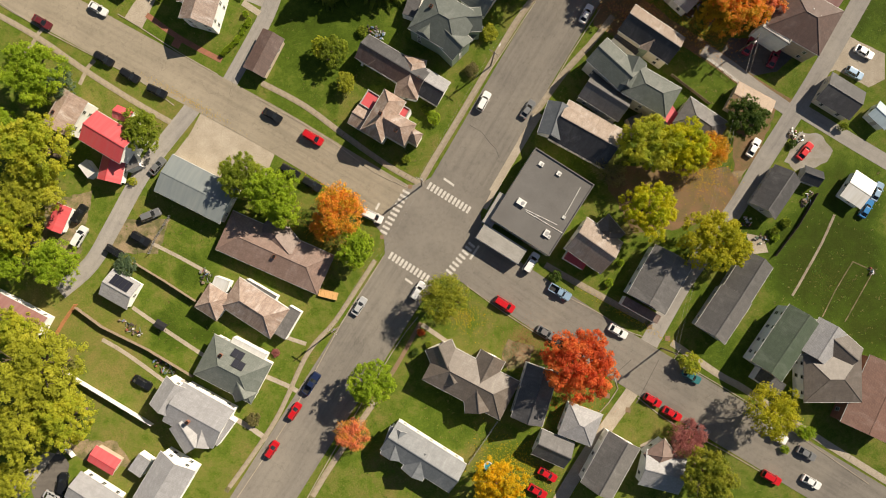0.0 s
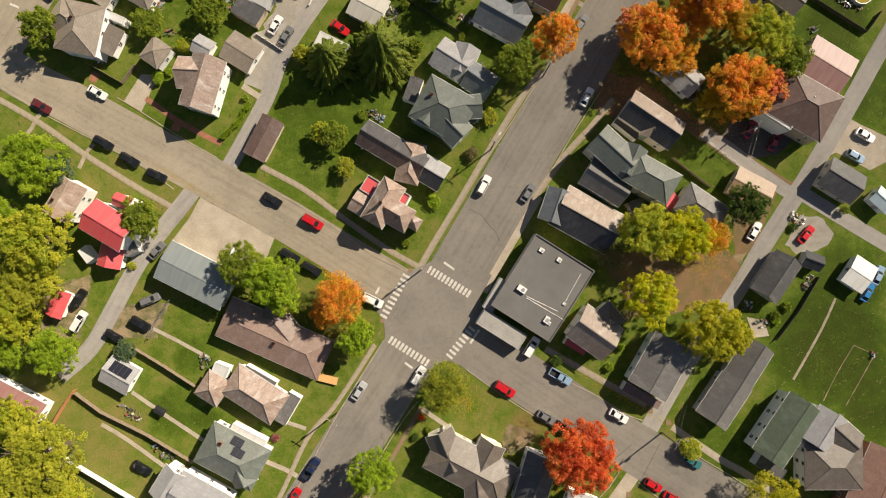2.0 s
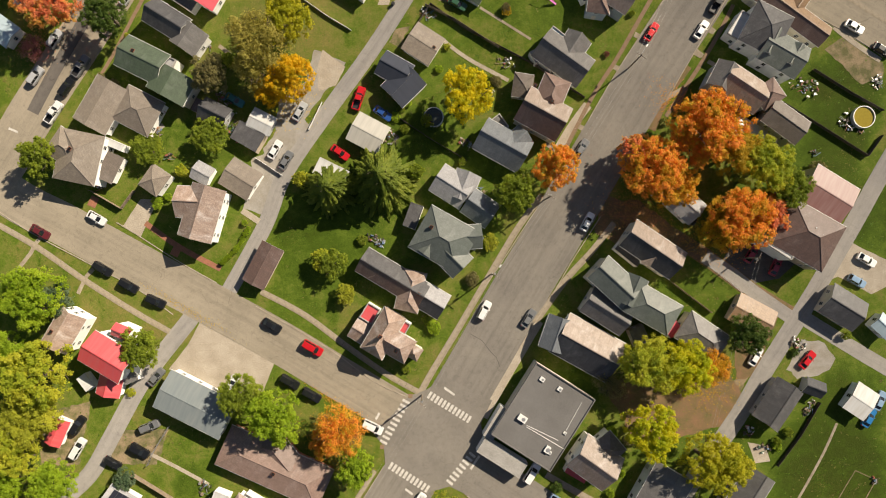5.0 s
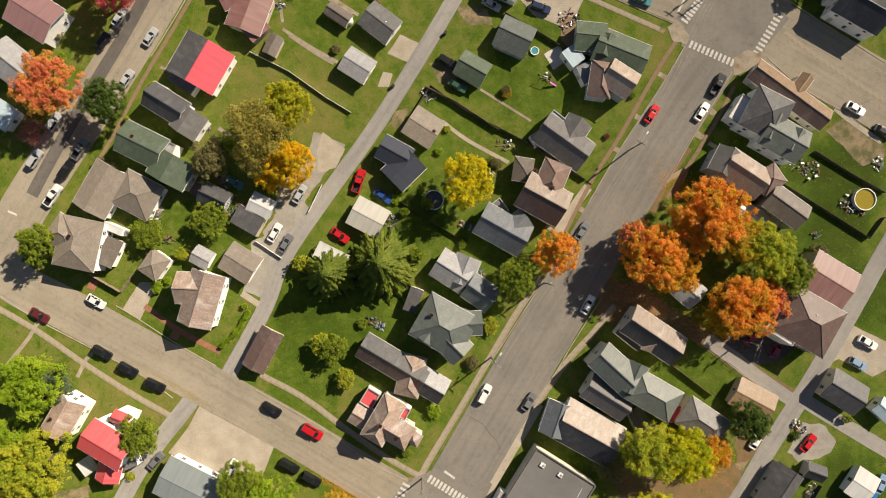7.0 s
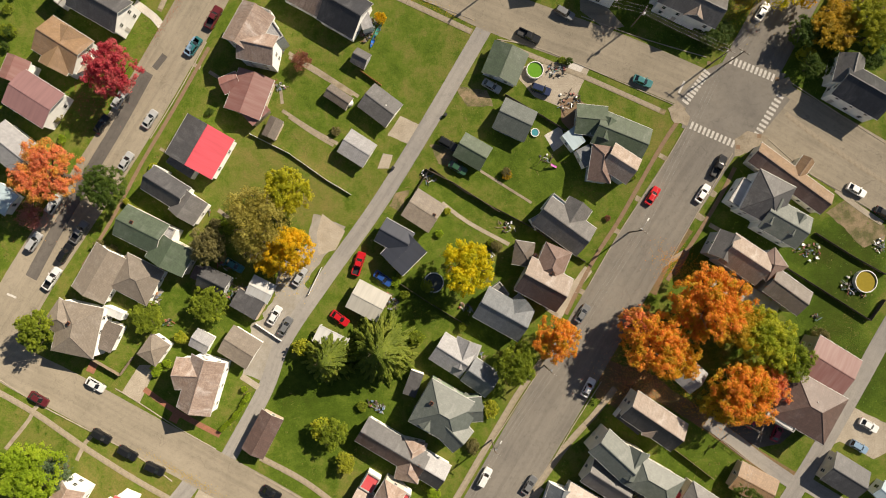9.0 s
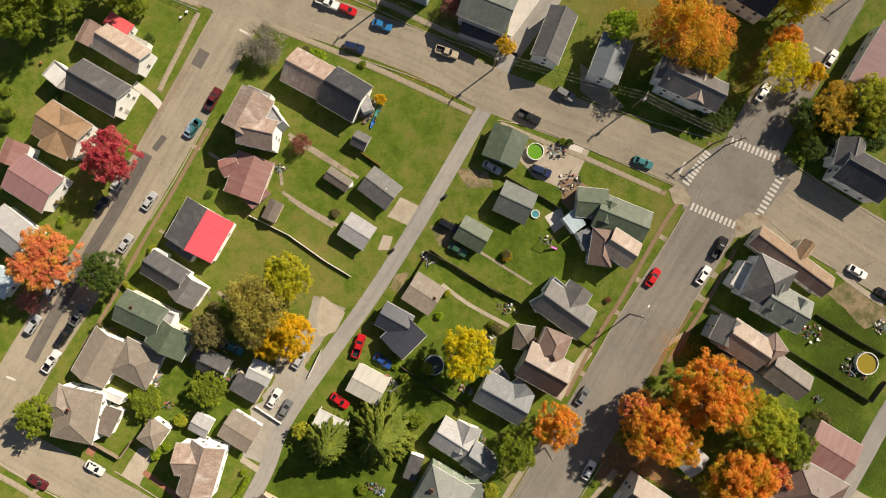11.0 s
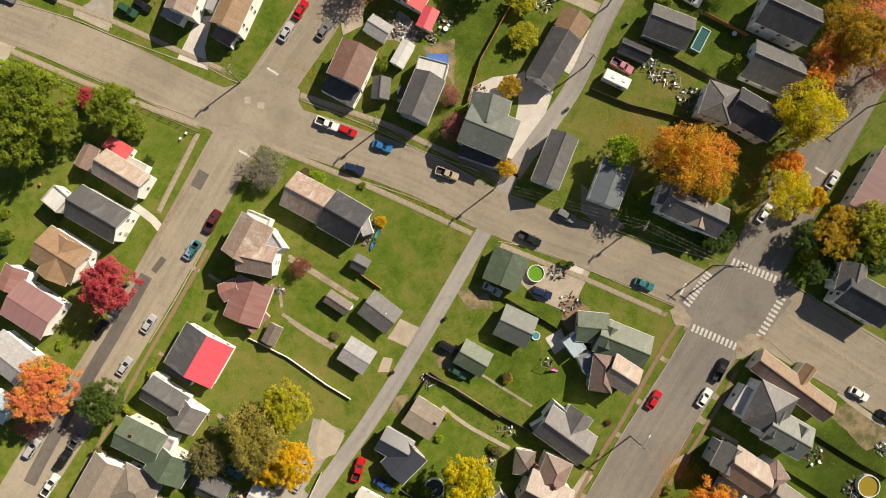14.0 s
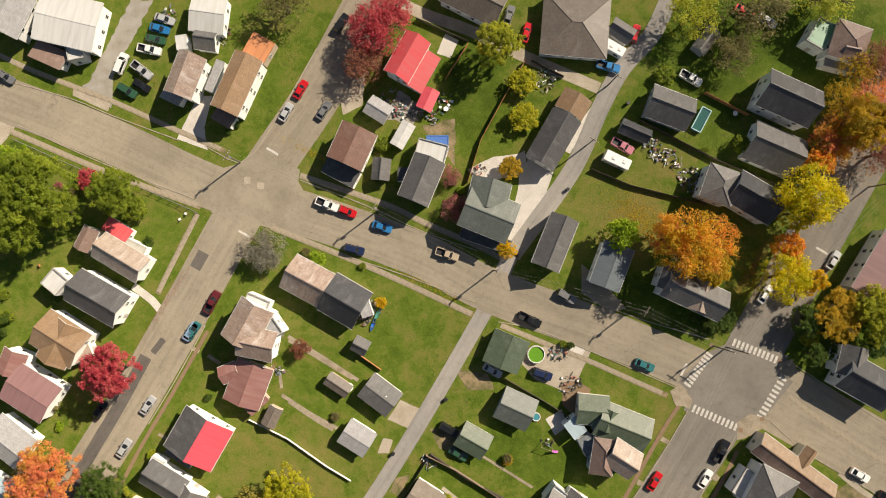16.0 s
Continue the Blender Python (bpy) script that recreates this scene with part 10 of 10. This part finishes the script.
patch("kerb_ramp", BRICKWALK, 0.079, "red tactile paving at the street corner", "pavement", (-13.64, 18.25), (-12.74, 18.15), (-12.64, 19.05), (-13.54, 19.15), ragged=0.01)
patch("kerb_ramp", BRICKWALK, 0.079, "red tactile paving at the street corner", "pavement", (45.39, -1.7), (46.49, -1.8), (46.59, -0.7), (45.49, -0.6), ragged=0.01)
patch("kerb_ramp", BRICKWALK, 0.079, "red tactile paving at the street corner", "pavement", (49.35, -4.3), (50.45, -4.4), (50.55, -3.3), (49.45, -3.2), ragged=0.01)
patch("kerb_ramp", BRICKWALK, 0.079, "red tactile paving at the street corner", "pavement", (35.94, -16.92), (37.04, -17.02), (37.14, -15.92), (36.04, -15.82), ragged=0.01)
patch("kerb_ramp", BRICKWALK, 0.079, "red tactile paving at the street corner", "pavement", (40.51, -20.01), (41.61, -20.11), (41.71, -19.01), (40.61, -18.91), ragged=0.01)

# ---- short walks, pads and borders ----
strip("path", WALK, 1.09, 0.048, "short concrete walk across the verge", "path", (42.89, 109.92), (44.99, 108.99))
strip("path", WALK, 1.09, 0.0483, "short concrete walk across the verge", "path", (38.21, 102.74), (40.56, 101.73))
strip("path", WALK, 1.09, 0.0486, "short concrete walk across the verge", "path", (28.89, 90.29), (32.07, 88.44))
strip("path", WALK, 1.09, 0.0489, "short concrete walk across the verge", "path", (56.61, 106.29), (58.11, 105.11))
strip("path", WALK, 1.09, 0.0492, "short concrete walk across the verge", "path", (59.52, 111.53), (60.86, 110.51))
strip("path", WALK, 1.09, 0.0495, "short concrete walk across the verge", "path", (47.41, 94.16), (54.18, 98.11))
strip("path", CONCRETE, 2.02, 0.0498, "concrete front walk beside the brown house", "path", (32.44, 94.16), (29.31, 89.95), (25.33, 83.58))
strip("path", WALK, 0.93, 0.0501, "concrete front walk", "path", (59.28, 104.01), (62.21, 102.32), (65.15, 100.64))
strip("path", WALK, 0.76, 0.0504, "stepping path beside the house", "path", (15.88, 99.37), (20.08, 96.43))
strip("path", WALK, 0.84, 0.0507, "concrete front walk", "path", (22.99, 85.51), (25.5, 83.83))
strip("path", REDBRICK, 1.51, 0.051, "red brick piece of the sidewalk", "path", (54.18, 98.11), (52.64, 95.16), (51.19, 93.06))
strip("path", WALK, 1.01, 0.0513, "short concrete walk across the verge", "path", (48.2, 119.48), (50.29, 118.3))
strip("path", WALK, 1.01, 0.0516, "short concrete walk across the verge", "path", (42.95, 110.09), (44.79, 109))
strip("path", WALK, 1.01, 0.0519, "short concrete walk across the verge", "path", (38.88, 102.23), (40.56, 101.39))
strip("path", WALK, 1.01, 0.0522, "short concrete walk across the verge", "path", (55.68, 106.33), (57.77, 105.07))
strip("path", WALK, 1.01, 0.0525, "short concrete walk across the verge", "path", (58.73, 111.43), (60.57, 110.43))
patch("patio", BRICKWALK, 0.0231, "pinkish brick patio between the houses", "patio", (25.97, 131.91), (29.34, 132.08), (32.69, 130.4), (31.41, 123.51), (28.47, 124.77), (26.54, 126.87))
patch("pavement", CONCRETE_NEW, 0.0234, "small pale concrete pad", "pavement", (90.7, 126.03), (94.47, 124.77), (93.6, 121.83), (89.83, 123.09), ragged=0.06)
strip("path", CONCRETE, 1.18, 0.0528, "concrete walk behind the brick building", "path", (87.62, 111.77), (91.78, 108.42), (97.94, 104.23))
strip("path", WALK, 0.84, 0.0531, "narrow concrete path across the lawn", "path", (-88.06, 64.81), (-89.29, 63.39), (-90.35, 61.22), (-95.44, 54.81))
strip("path", WALK, 0.84, 0.0534, "narrow concrete path to the street", "path", (-76.65, 57.72), (-78.05, 56.22), (-79.92, 52.31))
strip("path", REDBRICK, 1.85, 0.0537, "brick step walk", "path", (-76.27, 73.59), (-77.25, 71.5))
strip("path", REDBRICK, 1.85, 0.054, "brick step walk", "path", (-58.02, 62.72), (-59.09, 60.64))
strip("path", CONCRETE, 1.35, 0.0543, "concrete edge of the yard", "path", (-44.09, 70.66), (-40.29, 68.15))
strip("path", GRAVEL, 1.01, 0.0546, "stony path behind the house", "path", (-64.41, 87.02), (-61.49, 89.55))
strip("path", WALK, 0.76, 0.0549, "narrow concrete garden path", "path", (-33.98, 142.02), (-26.97, 137.8), (-18.54, 132.33))
strip("path", WALK, 0.76, 0.0552, "narrow concrete garden path", "path", (-35.36, 129.22), (-29.46, 125.35), (-23.14, 121.83))
strip("path", WALK, 0.76, 0.0555, "short concrete walk", "path", (-51.56, 137.8), (-48.86, 136.12))
strip("path", WALK, 0.84, 0.0558, "short concrete walk across the verge", "path", (-55.19, 139.49), (-53.5, 138.65))
strip("path", WALK, 0.67, 0.0561, "narrow concrete garden path", "path", (-35.8, 134.01), (-35.37, 130.65))
strip("path", WALK, 0.84, 0.0564, "worn track beside the house", "path", (-49.37, 107.16), (-46.59, 105.07), (-43.64, 103.4))
patch("pavement", CONCRETE, 0.0237, "broken concrete pad by the pole", "pavement", (-13.05, 119.73), (-10.95, 119.31), (-11.79, 116.37), (-14.31, 116.37), ragged=0.06)
patch("driveway", CONCRETE, 0.024, "dusty concrete drive by the alley", "driveway", (-26.46, 106.33), (-21.42, 102.56), (-23.5, 98.39), (-27.27, 97.13), (-27.7, 101.73), ragged=0.06)
fence(DARKWOOD, 1.17, "dark overgrown fence beside the garage", (83.21, 28.25), (78.89, 21.12), (73.76, 14.43))
patch("patio", CONCRETE, 0.0243, "small concrete terrace behind the house", "patio", (67.54, 19.45), (71.3, 18.61), (72.51, 15.27), (69.15, 14.85), ragged=0.06)
strip("garden_border", DIRT, 0.25, 0.0567, "earth border of a garden plot", "path", (91.34, 13.18), (95.92, 11.09))
strip("garden_border", DIRT, 0.25, 0.057, "earth border of a garden plot", "path", (95.92, 11.09), (89.43, -0.15))
strip("garden_border", DIRT, 0.25, 0.0573, "earth border of a garden plot", "path", (91.34, 13.18), (87.46, 6.92), (84.43, 0.93))
clutter(95.08, 11.26, 1.2, 0.7, -30, 14, 31, "logs and boards beside the garden plot")
clutter(78.79, 41.31, 1.3, 1.9, 60, 40, 32, "lumber and boxes beside the gravel drive")
clutter(67.57, 21.96, 1.2, 1.2, 0, 24, 33, "garden furniture behind the house")
clutter(70.88, 18.19, 1.5, 1.2, 0, 22, 34, "terrace clutter behind the house")
clutter(81.09, 26.99, 0.8, 2.2, -30, 30, 35, "boards and tubs behind the garage")
clutter(36.5, 21.54, 0.8, 1.2, 0, 16, 36, "yard clutter behind the shop")
clutter(81.96, 98.11, 1.9, 2.0, -30, 18, 37, "garden ornaments and tubs on the lawn")
clutter(83.03, 83.41, 1.2, 0.7, -30, 10, 38, "garden seats on the lawn")
clutter(89.43, 90.96, 1.2, 2.5, 0, 14, 39, "pool toys and tubs beside the pool")
clutter(97.13, 99.37, 1.2, 1.7, 0, 40, 40, "scrap in the yard corner")
clutter(10.4, 96.85, 1.2, 1.7, 0, 26, 41, "garden tubs along the path")
clutter(5.34, 85.51, 1.7, 1.0, -30, 28, 42, "yard clutter between the houses")
clutter(61.77, 100.22, 1.5, 1.7, 0, 30, 43, "porch clutter beside the house")
clutter(56.04, 70.86, 1.9, 1.7, 0, 40, 44, "yard clutter under the maples")
clutter(8.69, 74.62, 0.8, 1.3, 0, 18, 45, "boxes behind the house")
clutter(-62.98, 87.44, 1.3, 1.2, 0, 30, 46, "garden chairs and tubs")
clutter(-60.15, 82.4, 1.3, 0.8, 0, 14, 47, "stacked pallets on the grass")
clutter(-75.2, 75.69, 1.0, 0.8, 0, 14, 48, "porch clutter")
clutter(-11.81, 87.02, 2.5, 1.7, -30, 50, 49, "yard clutter by the round pool")
clutter(-43.8, 87.87, 2.2, 2.5, -30, 80, 50, "heaped scrap between the sheds")
clutter(-48.07, 95.45, 2.0, 1.3, -30, 30, 51, "parts and tubs beside the shed")
clutter(-14.28, 63.97, 2.5, 1.0, -30, 36, 52, "boards along the house")
clutter(-37.53, 145.39, 1.2, 2.0, 0, 34, 53, "garden clutter behind the white house")
clutter(-16.47, 147.08, 1.3, 3.4, -30, 60, 54, "kayaks, tubs and boxes beside the house")
clutter(-36.22, 134.86, 1.9, 1.2, -30, 30, 55, "terrace clutter behind the red house")
clutter(-51.63, 107.16, 1.0, 0.8, -30, 12, 56, "boxes beside the white house")
clutter(-84.16, 130.65, 1.9, 1.5, 0, 30, 57, "porch clutter under the tree")
clutter(-2.97, 114.28, 1.9, 1.3, -30, 30, 58, "raised beds in the yard")
clutter(-35.41, 142.86, 0.7, 1.0, 0, 14, 59, "tubs by the wall")

# ---- tar seams in the streets ----
strip("road_patch", ASPHALT_NEW, 0.16, 0.066, "dark tar seam across the street", "road repair", (37.1, -12.59), (41.87, -8.49))
strip("road_patch", ASPHALT_NEW, 0.16, 0.066, "dark tar seam across the street", "road repair", (48.0, -8.5), (42.95, -18.07))
strip("road_patch", ASPHALT_NEW, 0.14, 0.066, "dark wandering crack in the street", "road repair", (6.28, 43.41), (8.9, 41.9), (10.78, 39.4), (12.0, 38.2), (12.78, 36.15))
patch("patio", CONCRETE_NEW, 0.0252, "pale concrete pad behind the red-roofed house", "patio", (-1.28, 204.68), (0.6, 209.1), (3.61, 207.59), (1.73, 203.67), ragged=0.06)
patch("driveway", CONCRETE, 0.0255, "pale worn concrete drive beside the shed", "driveway", (-22.69, 194.93), (-19.82, 200.22), (-16.94, 197.71), (-20.18, 193.3), ragged=0.1)
patch("dirt_patch", GRAVEL, 0.0258, "stony trodden yard between the sheds", "bare ground", (-12.5, 190.0), (-9.5, 196.5), (-5.0, 193.0), (-6.5, 188.8), ragged=0.4)
round_pool(10.19, -31.68, 0.95, 0.5, WATER_BLUE, "small blue paddling pool under the yellow tree")
clutter(-10.14, 192.6, 2.2, 1.8, -30, 60, 71, "tubs, boards and toys between the sheds")
clutter(-6.15, 191.4, 1.8, 1.6, -30, 50, 72, "blue and white tubs beside the red shed")
clutter(-1.66, 190.5, 2.0, 1.6, 30, 30, 73, "garden seats on the stony yard")

patch("driveway", CONCRETE_NEW, 0.0261, "wide pale concrete drive beside the barn", "driveway", (17.11, 176.44), (19.01, 181.76), (24.04, 179.62), (20.62, 169.51), (17.71, 163.7), (14.31, 157.78), (13.44, 160.29), ragged=0.06)

# ---- worn yards, decks and sheds between the houses ----
patch("dirt_patch", LITTER, 0.0171, "leaf-covered bare ground under the yellow trees", "bare ground", (36.2, 31.0), (41.2, 34.6), (52, 33.5), (63.8, 34.2), (66.6, 29.6), (62.6, 23.6), (52.4, 20.4), (42.5, 19.5))
patch("driveway", GRAVEL, 0.0174, "sandy gravel parking beside the alley", "driveway", (-39.6, 84.4), (-35.2, 90.4), (-30.6, 91.4), (-29.0, 89.3), (-30.9, 85.4), (-34.8, 78.6), (-38.6, 80.6))
fence(VINYL, 0.9, "low white board fence beside the parking", (-40.9, 82.1), (-35.3, 78.4))
fence(VINYL, 0.8, "low white board fence beside the alley verge", (-29.4, 88.5), (-26.5, 94.5))
house("low lean-to with patched dark grey roofing", "shed",
      wing("flat", -42.2, 86.6, -30, 6.4, 4.4, 2.6, 2.6, "dark", "tan"),
      wing("flat", -50.6, 92.0, -27, 7.6, 2.9, 2.7, 2.7, "umber", "tan"), windows=False, name="shed", group="garages and sheds")
wood_deck(-24.9, 6.0, -14, 4.2, 1.7, 0.7, plain("new_lumber", (0.60, 0.36, 0.14), 0.75), "raised deck of fresh orange-tan boards beside the house")
canopy_swing(-61.1, -0.6, -30, "garden swing with a dark cloth canopy on the lawn")

# ---- grass tufts ----
weeds(LEAF["weed"], "tufts of dark long grass and clover in the lawns", 14000, 3, -0.1, 9)
weeds(LEAF["hay"], "tufts of dry straw-coloured grass in the lawns", 8000, 5, 0.12, 9)

# ---- leaves in the gutters ----
fallen_leaves(-22.6, 27.83, 7.5, 0.9, -30, 600, LEAF["orange"], 80)
fallen_leaves(-56.6, 49.2, 11.2, 0.9, -30, 400, LEAF["browngold"], 81)
fallen_leaves(42.2, 0.44, 11.2, 0.9, -30, 400, LEAF["browngold"], 82)
fallen_leaves(-27.79, 181.86, 11.2, 1.0, -28, 500, LEAF["browngold"], 100)
fallen_leaves(-60.21, 150.51, 11.2, 0.9, 57, 400, LEAF["rust"], 101)
fallen_leaves(68.57, 156.77, 10.0, 1.2, 57, 900, LEAF["rust"], 102)
fallen_leaves(-2.71, 153.02, 11.2, 1.0, -25, 400, LEAF["browngold"], 103)

# ---- shrubs beside the houses ----
tree(-74.83, 99.34, 1.33, 2.6, LEAF["drab"], "drab leafless garden shrub", "shrub", name="shrub")
tree(-72.9, 97.67, 1.33, 2.6, LEAF["drab"], "drab leafless garden shrub", "shrub", name="shrub")
tree(-70.77, 96.35, 1.17, 2.2, LEAF["drab"], "drab leafless garden shrub", "shrub", name="shrub")
tree(-56.53, 78.87, 1.25, 2.4, LEAF["olive"], "low olive leafy shrub beside the house", "shrub", name="shrub")
tree(-62.44, 71.37, 0.92, 1.8, LEAF["bright"], "low bright leafy shrub beside the house", "shrub", name="shrub")
tree(-30.5, 77.28, 2.15, 4.2, LEAF["olive"], "low olive leafy shrub beside the house", "shrub", name="shrub")
tree(-5.65, 79.14, 1.66, 3.2, LEAF["green"], "low green leafy shrub beside the house", "shrub", name="shrub")
tree(-8.19, 88.51, 1.17, 2.2, LEAF["green"], "low green leafy shrub beside the house", "shrub", name="shrub")
tree(-64.83, 102.06, 1.00, 1.9, LEAF["plum"], "purple-leaved garden shrub among the houses", "shrub", name="shrub")
tree(-43.36, 67.85, 0.75, 1.4, LEAF["bright"], "low bright leafy shrub beside the house", "shrub", name="shrub")
tree(-63.86, 116.06, 0.75, 1.4, LEAF["bright"], "low bright leafy shrub beside the house", "shrub", name="shrub")
tree(-83.53, 122.98, 0.75, 1.4, LEAF["bright"], "low bright leafy shrub beside the house", "shrub", name="shrub")
tree(-46.06, 103.46, 1.82, 3.5, LEAF["green"], "low green leafy shrub beside the house", "shrub", name="shrub")
tree(-49.57, 104.16, 1.33, 2.6, LEAF["drab"], "drab leafless garden shrub", "shrub", name="shrub")
tree(-95.03, 146.08, 1.25, 2.4, LEAF["dark"], "low dark leafy shrub beside the house", "shrub", name="shrub")
tree(-95.8, 143.09, 1.08, 2.1, LEAF["dark"], "low dark leafy shrub beside the house", "shrub", name="shrub")
tree(-35.32, 143.78, 0.84, 1.6, LEAF["green"], "low green leafy shrub beside the house", "shrub", name="shrub")
tree(-18.44, 140.28, 0.75, 1.4, LEAF["drab"], "drab leafless garden shrub", "shrub", name="shrub")
tree(14.03, 115.53, 1.08, 2.1, LEAF["drab"], "drab leafless garden shrub", "shrub", name="shrub")
tree(28.03, 140.09, 0.92, 1.8, LEAF["dark"], "low dark leafy shrub beside the house", "shrub", name="shrub")
tree(58.68, 143.58, 1.17, 2.2, LEAF["dark"], "low dark leafy shrub beside the house", "shrub", name="shrub")
tree(11.57, 99.34, 1.00, 1.9, LEAF["drab"], "drab leafless garden shrub", "shrub", name="shrub")
tree(82.58, 79.53, 2.15, 4.2, LEAF["drab"], "drab leafless garden shrub", "shrub", name="shrub")
tree(71.56, 87.89, 1.82, 3.5, LEAF["yellowgreen"], "low yellowgreen leafy shrub beside the house", "shrub", name="shrub")
tree(42.22, 114.44, 0.75, 1.4, LEAF["green"], "low green leafy shrub beside the house", "shrub", name="shrub")
tree(4.46, 81.44, 1.00, 1.9, LEAF["green"], "low green leafy shrub beside the house", "shrub", name="shrub")
tree(36.91, 8.62, 1.00, 1.9, LEAF["bright"], "low bright leafy shrub beside the house", "shrub", name="shrub")
tree(88.9, 43.04, 1.08, 2.1, LEAF["green"], "low green leafy shrub beside the house", "shrub", name="shrub")
tree(73.6, 19.96, 1.00, 1.9, LEAF["green"], "low green leafy shrub beside the house", "shrub", name="shrub")
tree(39.49, 12.89, 0.84, 1.6, LEAF["bright"], "low bright leafy shrub beside the house", "shrub", name="shrub")
